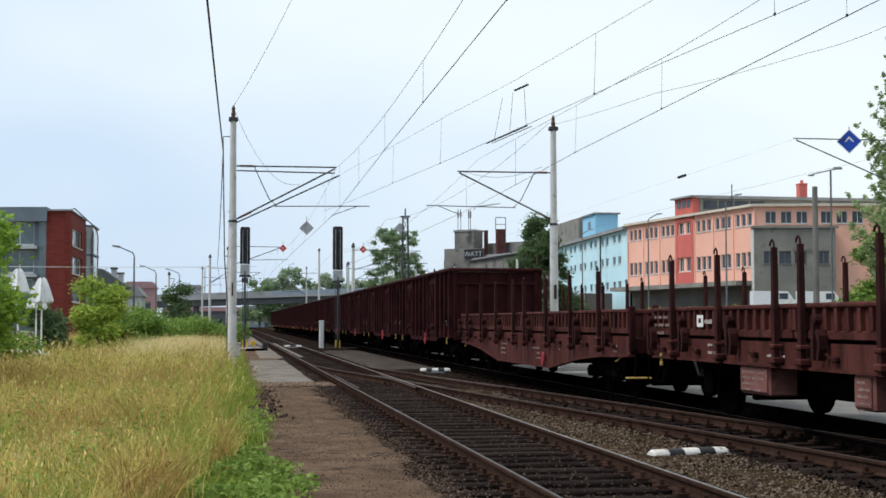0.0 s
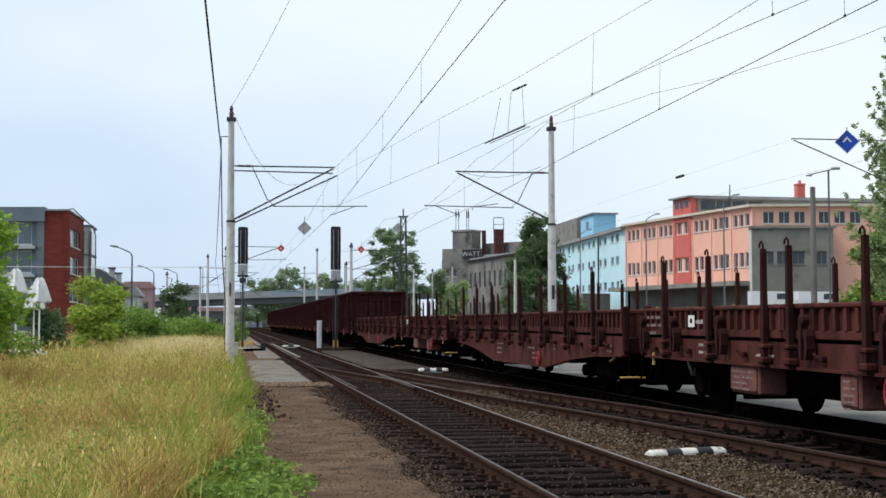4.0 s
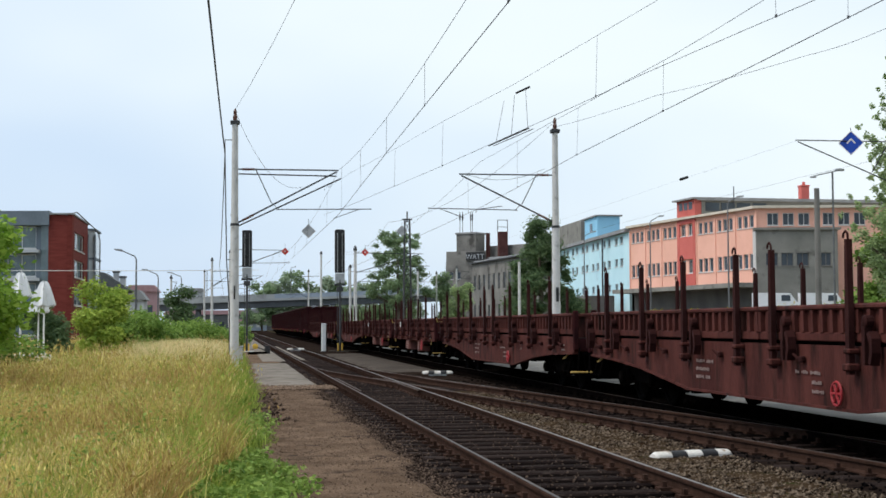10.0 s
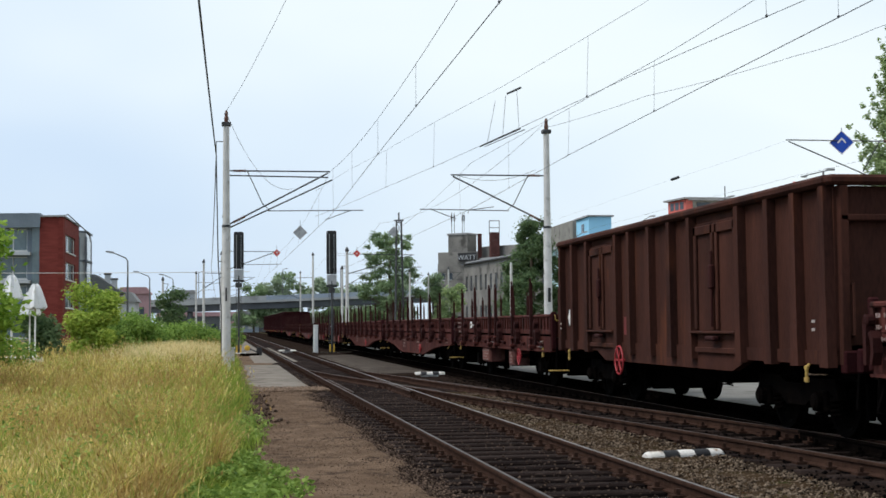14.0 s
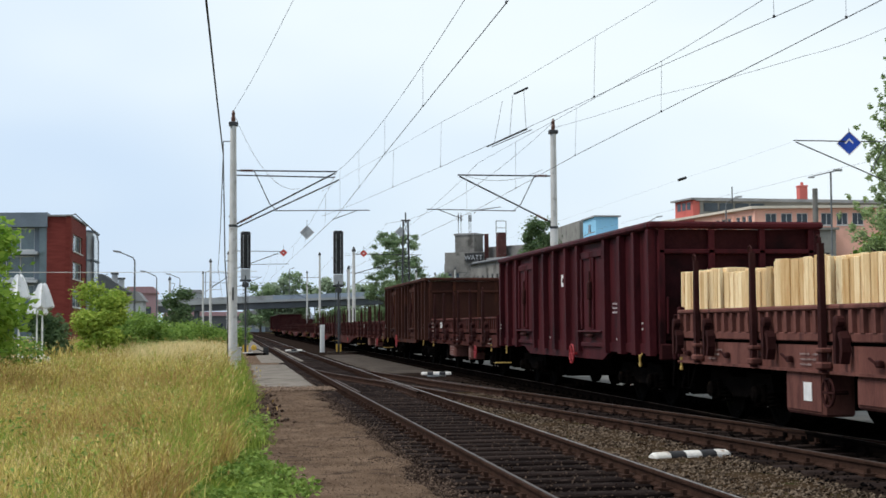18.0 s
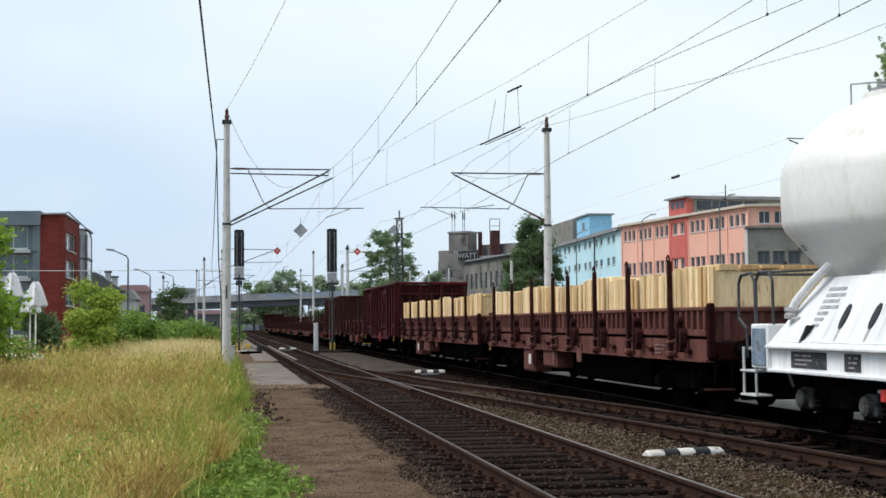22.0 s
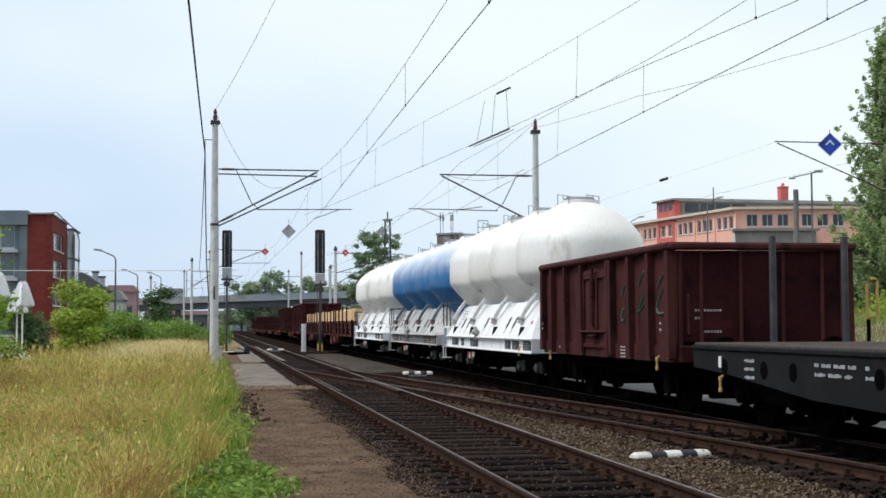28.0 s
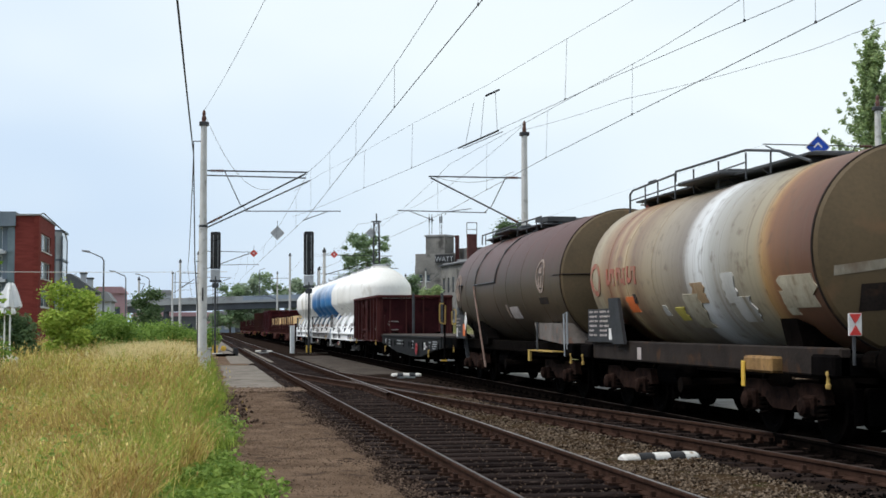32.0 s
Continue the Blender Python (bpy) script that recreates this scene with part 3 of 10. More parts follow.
class Shape:
    """Collects vertices and faces of one mesh."""

    def __init__(self):
        self.v, self.f = [], []

    def add(self, verts, faces):
        k = len(self.v)
        self.v += [tuple(p) for p in verts]
        self.f += [tuple(i + k for i in q) for q in faces]
        return self

    def box(self, x0, x1, y0, y1, z0, z1):
        return self.add([(x0, y0, z0), (x1, y0, z0), (x1, y1, z0), (x0, y1, z0), (x0, y0, z1), (x1, y0, z1), (x1, y1, z1), (x0, y1, z1)],
                        [(3, 2, 1, 0), (4, 5, 6, 7), (0, 1, 5, 4), (1, 2, 6, 5), (2, 3, 7, 6), (3, 0, 4, 7)])

    def cbox(self, x0, x1, y0, y1, z0, z1, c=0.02):
        """A box with chamfered edges."""
        lo, hi, k = (x0, y0, z0), (x1, y1, z1), len(self.v)
        idx = {}
        for sx in (0, 1):
            for sy in (0, 1):
                for sz in (0, 1):
                    s = (sx, sy, sz)
                    for a in range(3):
                        p = [(hi[i] - c if s[i] else lo[i] + c) for i in range(3)]
                        p[a] = hi[a] if s[a] else lo[a]
                        idx[s, a] = len(self.v)
                        self.v.append(tuple(p))
        for a in range(3):
            b, d = (a + 1) % 3, (a + 2) % 3
            for e in (0, 1):
                ring = []
                for (u, w) in ((0, 0), (1, 0), (1, 1), (0, 1)):
                    s = [0, 0, 0]
                    s[a], s[b], s[d] = e, u, w
                    ring.append(idx[tuple(s), a])
                self.f.append(tuple(ring if e else ring[::-1]))
            for u in (0, 1):
                for w in (0, 1):
                    s0, s1 = [0, 0, 0], [0, 0, 0]
                    s0[b], s0[d], s1[b], s1[d], s1[a] = u, w, u, w, 1
                    s0, s1 = tuple(s0), tuple(s1)
                    self.f.append((idx[s0, b], idx[s1, b], idx[s1, d], idx[s0, d]))
        for sx in (0, 1):
            for sy in (0, 1):
                for sz in (0, 1):
                    self.f.append(tuple(idx[(sx, sy, sz), a] for a in range(3)))
        return self

    def tube(self, path, r, seg=8, caps=True):
        """A round bar along a path; r is one radius or one for each point."""
        path = [Vector(p) for p in path]
        rs = r if isinstance(r, (list, tuple)) else [r] * len(path)
        rings, k0 = [], len(self.v)
        side = None
        for i, p in enumerate(path):
            d = (path[min(i + 1, len(path) - 1)] - path[max(i - 1, 0)]).normalized()
            ref = side if side is not None else (Vector((0, 0, 1)) if abs(d.z) < 0.9 else Vector((1, 0, 0)))
            u = d.cross(ref).normalized() if side is None else (side - d * side.dot(d)).normalized()
            side = u
            w = d.cross(u)
            rings.append([p + rs[i] * (u * math.cos(2 * math.pi * j / seg) + w * math.sin(2 * math.pi * j / seg)) for j in range(seg)])
        vs = [q for ring in rings for q in ring]
        fs = [(i * seg + j, i * seg + (j + 1) % seg, (i + 1) * seg + (j + 1) % seg, (i + 1) * seg + j) for i in range(len(path) - 1) for j in range(seg)]
        if caps:
            fs += [tuple(range(seg))[::-1], tuple((len(path) - 1) * seg + j for j in range(seg))]
        return self.add(vs, fs)

    def lathe(self, prof, centre=(0, 0, 0), axis="z", seg=24, sx=1.0, sy=1.0):
        """Turns (radius, height) pairs round an axis through centre."""
        vs = []
        for r, h in prof:
            for j in range(seg):
                a = 2 * math.pi * j / seg
                u, w = r * math.cos(a) * sx, r * math.sin(a) * sy
                p = (u, w, h) if axis == "z" else ((h, u, w) if axis == "x" else (w, h, u))
                vs.append((p[0] + centre[0], p[1] + centre[1], p[2] + centre[2]))
        n = len(prof)
        fs = [(i * seg + j, i * seg + (j + 1) % seg, (i + 1) * seg + (j + 1) % seg, (i + 1) * seg + j) for i in range(n - 1) for j in range(seg)]
        fs += [tuple(range(seg))[::-1], tuple((n - 1) * seg + j for j in range(seg))]
        return self.add(vs, fs)

    def prism(self, poly, a0, a1, axis="x"):
        """A flat outline drawn out along an axis; the outline's pairs are the two other axes in order."""
        put = {"x": lambda a, p: (a, p[0], p[1]), "y": lambda a, p: (p[0], a, p[1]), "z": lambda a, p: (p[0], p[1], a)}[axis]
        n = len(poly)
        vs = [put(a0, p) for p in poly] + [put(a1, p) for p in poly]
        return self.add(vs, [tuple(range(n))[::-1], tuple(range(n, 2 * n))] + [(i, (i + 1) % n, n + (i + 1) % n, n + i) for i in range(n)])

    def mesh(self, name, material, smooth=False):
        me = bpy.data.meshes.new(name)
        me.from_pydata(self.v, [], self.f)
        me.materials.append(material)
        bm = bmesh.new()
        bm.from_mesh(me)
        bmesh.ops.recalc_face_normals(bm, faces=bm.faces)
        bm.to_mesh(me)
        bm.free()
        if smooth:
            me.polygons.foreach_set("use_smooth", [True] * len(me.polygons))
            me.set_sharp_from_angle(angle=radians(35))
        return me


def part(name, shape, material, parent=None, label="", smooth=False, at=None):
    """One mesh object under a thing or part."""
    ob = new(name, shape.mesh(name, material, smooth))
    if parent is not None:
        ob.parent = parent
    if at is not None:
        ob.matrix_basis = at if isinstance(at, Matrix) else Matrix.Translation(at)
    if label:
        ob["label"] = label
    return ob


def thing(name, label, category, at=(0, 0, 0), rz=0, group="", kind=""):
    ob = new(name)
    ob.empty_display_size = 0.3
    ob.matrix_basis = pose(*at, 0, 0, rz)
    return tagged(ob, label, category, group, kind)


def again(src, parent, at):
    """The same part once more, sharing its mesh."""
    ob = new(src.name.split(".")[0], src.data)
    ob.parent = parent
    ob.matrix_basis = at if isinstance(at, Matrix) else Matrix.Translation(at)
    return ob


def quick_mesh(name, verts, faces, material):
    """A mesh from arrays of vertices and of faces with one corner count."""
    verts, faces = np.asarray(verts, dtype=np.float32), np.asarray(faces, dtype=np.int32)
    me = bpy.data.meshes.new(name)
    me.vertices.add(len(verts))
    me.vertices.foreach_set("co", verts.ravel())
    k = faces.shape[1]
    me.loops.add(faces.size)
    me.loops.foreach_set("vertex_index", faces.ravel())
    me.polygons.add(len(faces))
    me.polygons.foreach_set("loop_start", np.arange(0, faces.size, k, dtype=np.int32))
    me.polygons.foreach_set("loop_total", np.full(len(faces), k, dtype=np.int32))
    me.update(calc_edges=True)
    me.materials.append(material)
    return me

# ---- ground ----
RAIL_TOP, NEAR_X, TRAIN_X, GAUGE = 0.16, 3.47, 8.5, 0.7525
s = Shape()
s.add([(-1500, -300, -0.12), (1500, -300, -0.12), (1500, 2600, -0.12), (-1500, 2600, -0.12)], [(0, 1, 2, 3)])
tagged(part("ground", s, EARTH), "dry grassy ground of the railway yard reaching the horizon", "ground", kind="structure")


def rough_sheet(name, x0, x1, y0, y1, step, amp, z, material, edge=None, far_edge=None, shape=None):
    """A gently uneven sheet with skirts down to the ground; edge(y) shifts its near border, far_edge(y) the other."""
    nx, ny = max(2, int((x1 - x0) / step) + 1), max(2, int((y1 - y0) / (step * 1.6)) + 1)
    vs, fs = [], []
    for j in range(ny):
        y = y0 + (y1 - y0) * j / (ny - 1)
        xa = x0 + (edge(y) if edge else 0)
        for i in range(nx):
            x = xa + (x1 + (far_edge(y) if far_edge else 0) - xa) * i / (nx - 1)
            rim = i in (0, nx - 1) or j in (0, ny - 1)
            h = amp * (noise.noise((x * 1.7, y * 1.3, z)) + 0.6 * noise.noise((x * 6, y * 6, 3)))
            vs.append((x, y, -0.13 if rim else z + h + (shape(x) if shape else 0)))
    for j in range(ny - 1):
        for i in range(nx - 1):
            k = j * nx + i
            fs.append((k, k + 1, k + nx + 1, k + nx))
    me = quick_mesh(name, vs, fs, material)
    me.polygons.foreach_set("use_smooth", [True] * len(me.polygons))
    return new(name, me)


tagged(rough_sheet("track_bed", 1.5, 10.3, 3, 130, 0.17, 0.02, -0.012, BALLAST, shape=lambda x: -0.055 if abs(x - NEAR_X) < 1.25 or abs(x - TRAIN_X) < 1.3 else 0.0), "dark oily ballast bed under the railway tracks", "track bed", kind="structure")
# extra dark sheet: its colour paints the shade under the train
tagged(rough_sheet("train_track_bed", 6.75, 10.2, 3, 128, 0.25, 0.012, 0.0, SHADEBED, shape=lambda x: -0.04 if abs(x - TRAIN_X) < 1.3 else 0.0), "oily ballast under the goods train, blackened for the shade there", "track bed", kind="structure")
tagged(rough_sheet("dirt_strip", 4.62, 5.95, 4, 33, 0.14, 0.02, 0.006, DIRT), "brown dirt and fine ballast between two tracks", "track bed", kind="structure")
tagged(rough_sheet("far_track_bed", 1.75, 10.3, 129.8, 420, 1.0, 0.01, -0.02, BALLAST), "dark ballast bed of the distant tracks", "track bed", kind="structure")
tagged(rough_sheet("rear_track_bed", 1.5, 10.3, -282, 3.7, 1.0, 0.01, -0.06, BALLAST), "dark ballast bed of the tracks behind", "track bed", kind="structure")
tagged(rough_sheet("curved_track_bed", 10.0, 92, 260, 560, 4, 0.01, -0.07, BALLAST), "dark ballast ground along the curving track", "track bed", kind="structure")
tagged(rough_sheet("cinder_path", 0.2, 2.08, 2, 84, 0.12, 0.014, 0.012, CINDER, lambda y: 0.35 * noise.noise((0.5, y * 0.35, 7)) + 0.05, lambda y: 0.22 * noise.noise((1.5, y * 0.8, 3)) + 0.1 * noise.noise((1.5, y * 3.1, 8))), "brown cinder path beside the track", "path", kind="structure")
tagged(rough_sheet("rear_path", 0.2, 2.08, -120, 3.4, 0.6, 0.01, -0.01, CINDER), "brown cinder path behind", "path", kind="structure")
tagged(rough_sheet("asphalt_patch", 0.35, 2.62, 35.3, 58.5, 0.4, 0.004, 0.03, ASPHALT, lambda y: 0.25 * noise.noise((4.5, y * 0.5, 2))), "worn pale asphalt crossing beside the track", "pavement", kind="structure")
tagged(rough_sheet("crossing_panel", 4.6, 7.5, 46.5, 76, 0.5, 0.01, 0.05, YARDBROWN), "trodden brown-grey strip between two tracks", "pavement", kind="structure")
tagged(rough_sheet("crossing_strip", 1.1, 2.6, 61, 165, 0.3, 0.004, 0.05, ASPHALT), "pale trodden strip beside the left rail", "pavement", kind="structure")
tagged(rough_sheet("crossing_boards", 2.86, 3.62, 63, 104, 0.3, 0.004, 0.06, ASPHALT), "pale boards between the rails at the crossing", "pavement", kind="structure")
tagged(rough_sheet("yard_surface", 9.9, 15.5, 4, 150, 0.5, 0.012, 0.0, ROADGREY), "pale grey yard surface beyond the train", "pavement", kind="structure")
tagged(rough_sheet("yard_road", 45, 57, 110, 250, 3, 0.01, 2.5, ASPHALT), "asphalt road in front of the warehouses", "road", kind="structure")

# ---- tracks ----
RAIL_PROFILE = [(-0.0625, -0.15), (0.0625, -0.15), (0.0625, -0.135), (0.012, -0.118), (0.009, -0.05), (0.034, -0.038), (0.035, -0.012), (0.028, -0.005), (-0.028, -0.005), (-0.035, -0.012), (-0.034, -0.038), (-0.009, -0.05), (-0.012, -0.118), (-0.0625, -0.135)]


def rail_along(points, z, material, parent, side=None):
    """A rail of true section swept along points, with its running surface as a part of its own."""
    n, body, head = len(RAIL_PROFILE), Shape(), Shape()
    for i, (x, y) in enumerate(points):
        x2, y2 = points[min(i + 1, len(points) - 1)]
        x1, y1 = points[max(i - 1, 0)]
        d = Vector((x2 - x1, y2 - y1)).normalized()
        nx, ny = d.y, -d.x
        body.v += [(x + nx * u, y + ny * u, z + w) for u, w in RAIL_PROFILE]
        head.v += [(x + nx * u, y + ny * u, z + w) for u, w in ((-0.016, -0.009), (0.016, -0.009), (0.015, -0.001), (0.01, 0.0), (-0.01, 0.0), (-0.015, -0.001))]
        if i:
            for k in range(n):
                body.f.append(((i - 1) * n + k, (i - 1) * n + (k + 1) % n, i * n + (k + 1) % n, i * n + k))
            for k in range(6):
                head.f.append(((i - 1) * 6 + k, (i - 1) * 6 + (k + 1) % 6, i * 6 + (k + 1) % 6, i * 6 + k))
    rail = part("rail", body, side or RAILSIDE, parent)
    part("rail_head", head, material, rail, "worn running surface")
    return rail


def crossover_x(y):
    """Centre line of the connecting track."""
    if y <= 18:
        return 6.98 + 0.125 * 12 - 0.125 * (y + 6) ** 2 / 48 if y > -6 else TRAIN_X
    if y <= 42:
        return 6.98 - 0.125 * (y - 18)
    return 3.98 - 0.125 * (y - 42) + 0.125 * (y - 42) ** 2 / 16 if y < 50 else NEAR_X


near_track = thing("railway_track", "nearest railway track with shiny rails on tarred wooden sleepers", "railway track", kind="structure")
cross_track = thing("crossover_track", "connecting railway track with dull rails and timber sleepers", "railway track", kind="structure")
train_track = thing("train_track", "railway track under the goods train, coloured dark for its shade", "railway track", kind="structure")
for off in (-GAUGE, GAUGE):
    # right rail head gets the paler metal, left one the darker
    rail_along([(NEAR_X + off, y) for y in (-280, 1, 60, 120, 420)], RAIL_TOP, RAILHEAD if off > 0 else RAILDARK, near_track)
    rail_along([(crossover_x(y) + off, y) for y in np.arange(1, 50.1, 1.5).tolist()], RAIL_TOP - 0.003, RAILDULL, cross_track)
    rail_along([(TRAIN_X + off, y) for y in (-280, 1, 60, 120, 240)] + [(TRAIN_X + off + (y - 240) ** 2 / 1000, y) for y in range(255, 526, 15)], RAIL_TOP - 0.001, RAILSHADE, train_track, SHADEBED)
for off in (-GAUGE + 0.11, GAUGE - 0.11):
    rail_along([(crossover_x(y) + off, y) for y in (30.5, 32, 34, 36, 38)], RAIL_TOP - 0.006, RAILDULL, cross_track)
    rail_along([(NEAR_X + off, y) for y in (30.5, 36, 38)], RAIL_TOP - 0.004, RAILDULL, near_track)

# ---- masts, wires and signals ----


def concrete_mast(at, height, rz=0):
    """A tapered concrete mast with an iron cap; its arms reach along local +x."""
    m = thing("catenary_mast", "pale grey concrete catenary mast standing beside the track", "mast", at, rz, "catenary masts")
    half = 5.05
    s = Shape()
    s.lathe([(0.16, -0.05), (0.155, 0.0), (0.142, half)], seg=16)
    part("lower_shaft", s, CONCRETE, m, smooth=True)
    s = Shape()
    s.lathe([(0.122, half), (0.102, height - 0.45)], seg=16)
    part("upper_shaft", s, CONCRETE, m, smooth=True)
    s = Shape()
    s.lathe([(0.147, half - 0.05), (0.147, half + 0.04)], seg=16)
    part("collar", s, STEEL_DARK, m)
    s = Shape()
    s.cbox(-0.16, 0.16, -0.12, 0.12, height - 0.47, height - 0.33, 0.02)
    part("cap", s, STEEL_DARK, m, "dark iron cap")
    s = Shape()
    s.lathe([(0.07, height - 0.33), (0.08, height - 0.2), (0.055, height - 0.12), (0.065, height - 0.02), (0.025, height + 0.08)], seg=10)
    part("insulator", s, INSUL, m)
    s = Shape()
    s.lathe([(0.3, -0.05), (0.3, 0.12), (0.22, 0.16)], seg=12)
    part("foot", s, CONCRETE, m)
    return m


def cantilever(mast, reach, z_top, z_low, drop, y=0.0, steady=True, q=1.0):
    """Upper tie, slanting tube, registration arm and insulators, on the local +x side."""
    arm = part("cantilever", Shape().tube([(0.12, y, z_top), (reach, y, z_top)], 0.025 * q, 8).tube([(0.12, y, z_low), (reach * 0.98, y, z_top - 0.05)], 0.028 * q, 8)
               .tube([(reach * 0.35, y, z_low + (z_top - z_low) * 0.37), (reach * 0.2, y, z_top)], 0.018, 6), STEEL_DARK, mast, "dark steel bracket arm")
    for z in (z_top, z_low):
        prof = []
        for k in range(5):
            prof += [(0.03, 0.09 * k), (0.052, 0.02 + 0.09 * k), (0.052, 0.04 + 0.09 * k), (0.03, 0.06 + 0.09 * k)]
        tilt = 0.0 if z == z_top else math.degrees(math.atan2(z_top - z_low, reach))
        part("insulator", Shape().lathe(prof, axis="x", seg=10), INSUL, arm, "brown ribbed insulator", at=pose(0.25, y, z + math.tan(radians(tilt)) * 0.13, 0, -tilt, 0))
    if not steady:
        return arm
    zr = z_low + (z_top - z_low) * 0.37 - 0.22
    s = Shape().tube([(reach * 0.35, y, zr + 0.24), (reach * 0.42, y, zr + 0.01)], 0.012, 6).tube([(reach * 0.4, y, zr), (reach * 1.32, y, zr + 0.04)], 0.018, 6).tube([(reach * 1.2, y, zr + 0.03), (reach * 0.95, y, zr - drop)], 0.014, 6)
    part("registration_arm", s, STEEL_DARK, arm)
    return arm


def hang(points, sag=0.0, n=14):
    """Points of a wire through given ones, sagging between each two."""
    out = []
    for (a, b) in zip(points, points[1:]):
        for i in range(n):
            t = i / n
            p = Vector(a).lerp(Vector(b), t)
            p.z -= 4 * sag * t * (1 - t)
            out.append(p)
    return out + [Vector(points[-1])]


def wire(name, label, points, r, material=None, sag=0.0, seg=5, n=14, parent=None):
    w = part(name, Shape().tube(hang(points, sag, n), r, seg), material or WIRE, parent)
    return w if parent is not None else tagged(w, label, "cable")


MAST_Y = 47.5
mast_l = concrete_mast((0.07, MAST_Y, 0), 8.95)
cantilever(mast_l, 3.55, 6.95, 5.12, 0.3)
part("second_arm", Shape().tube([(0.12, 0.3, 6.82), (3.5, 0.3, 6.78)], 0.025, 6).tube([(0.12, 0.3, 5.02), (3.65, 0.3, 6.7)], 0.028, 6), STEEL_DARK, mast_l)
part("feeder_bracket", Shape().tube([(0, 0, 7.95), (-0.34, 0, 7.95), (-0.34, 0, 7.55)], 0.022, 6), STEEL_DARK, mast_l)
part("cable_bracket", Shape().tube([(0, 0, 3.85), (-0.24, 0, 3.85)], 0.018, 6), STEEL_DARK, mast_l)
part("down_cable", Shape().tube(hang([(-0.34, 0, 7.55), (-0.27, 0, 3.85), (-0.17, 0, 2.3), (-0.165, 0, 0.1)], 0, 6), 0.022, 6), WIRE_BLACK, mast_l, "black cable running down the mast")
part("number_plate", Shape().box(-0.025, 0.025, -0.19, -0.175, 2.5, 2.95), BLACKP, mast_l)
mast_r = concrete_mast((11.3, MAST_Y, 0), 8.85, 180)
cantilever(mast_r, 3.45, 6.88, 5.24, 0.3)
part("cable_guard", Shape().box(-0.05, 0.05, 0.175, 0.195, 2.4, 2.9), BLACKP, mast_r)

feeder = thing("feeder_cable", "thick black feeder cable along the catenary masts", "cable")
wire("cable", "", [(-0.27, MAST_Y, 7.5), (-0.45, 25, 7.47), (-0.66, 0, 7.5), (-1.0, -40, 7.6)], 0.022, WIRE_BLACK, 0.03, parent=feeder)
wire("thin_cable", "", [(0.07, MAST_Y, 9.0), (1.46, 34, 9.6), (4.5, 4, 10.9)], 0.006, WIRE, 0.1, parent=feeder)
wire("slack_cable", "", [(0.09, MAST_Y, 8.9), (2.6, 53, 6.9)], 0.007, WIRE, 0.8, parent=feeder)
wire("far_cable", "", [(-0.27, MAST_Y, 7.5), (-1.2, 130, 7.2), (-1.6, 330, 7.9)], 0.02, WIRE_BLACK, 0.9, parent=feeder)


def catenary(label, contact, carrier, spots, r=0.0054, thin=1.0):
    """Contact wire and messenger with droppers at the given distances."""
    c = thing("overhead_line", label, "overhead line", group="overhead lines")
    part("contact_wire", Shape().tube([Vector(p) for p in contact], r * 1.35 * thin, 5), WIRE, c)
    part("messenger_wire", Shape().tube([Vector(p) for p in carrier], r * thin, 5), WIRE, c)

    def at(line, y):
        for a, b in zip(line, line[1:]):
            if min(a[1], b[1]) <= y <= max(a[1], b[1]):
                t = (y - a[1]) / (b[1] - a[1])
                return Vector(a).lerp(Vector(b), t)
        return Vector(line[-1])
    for y in spots:
        a, b = at(contact, y), at(carrier, y)
        d = part("dropper", Shape().tube([a, b], 0.0035, 4).box(a.x - 0.011, a.x + 0.011, a.y - 0.02, a.y + 0.02, a.z - 0.01, a.z + 0.028), WIRE, c)
    return c


def sagging(x0, x1, y0, y1, z0, z1, zmid, n=16):
    return [(x0 + (x1 - x0) * i / n, y0 + (y1 - y0) * i / n, z0 + (z1 - z0) * i / n - 4 * (0.5 * (z0 + z1) - zmid) * (i / n) * (1 - i / n)) for i in range(n + 1)]


catenary("thin overhead contact and messenger wires over the shiny-railed track",
         [(3.4, -8, 5.72), (3.45, 17, 5.7), (3.5, 31, 5.58), (3.62, MAST_Y, 5.42), (3.2, 110, 5.5), (3.7, 170, 5.6), (3.2, 225, 5.6), (3.5, 330, 5.6)],
         [(3.47 + 0.15 * max(0, (y - 20) / 28) ** 1.6, y, 6.38 + 0.0017 * (y - 29) ** 2) for y in np.linspace(-8, MAST_Y, 24).tolist()] + sagging(3.62, 3.4, MAST_Y, 110, 6.95, 7.4, 6.2)[1:] + sagging(3.4, 3.6, 110, 225, 7.8, 7.6, 6.4)[1:],
         (5, 11, 17, 24.9, 31.5, 38.5, 46, 53, 66, 78, 90, 102))
catenary("thin overhead contact and messenger wires over the goods train",
         [(8.5, -8, 5.9), (8.5, 17, 5.88), (8.5, 33, 5.84), (8.62, MAST_Y, 5.72), (8.2, 110, 5.6), (8.8, 230, 5.7)],
         [(8.5 + 0.1 * max(0, (y - 20) / 28), y, 6.85 + 0.021 * max(0, y - 25) + 0.0007 * max(0, 20 - y) ** 2) for y in np.linspace(-8, MAST_Y, 24).tolist()] + sagging(8.6, 8.4, MAST_Y, 110, 7.32, 7.5, 6.3)[1:] + sagging(8.4, 8.6, 110, 230, 7.5, 7.6, 6.5)[1:],
         (6, 12, 18, 26.4, 33.4, 41, 50, 72, 84, 96, 108))
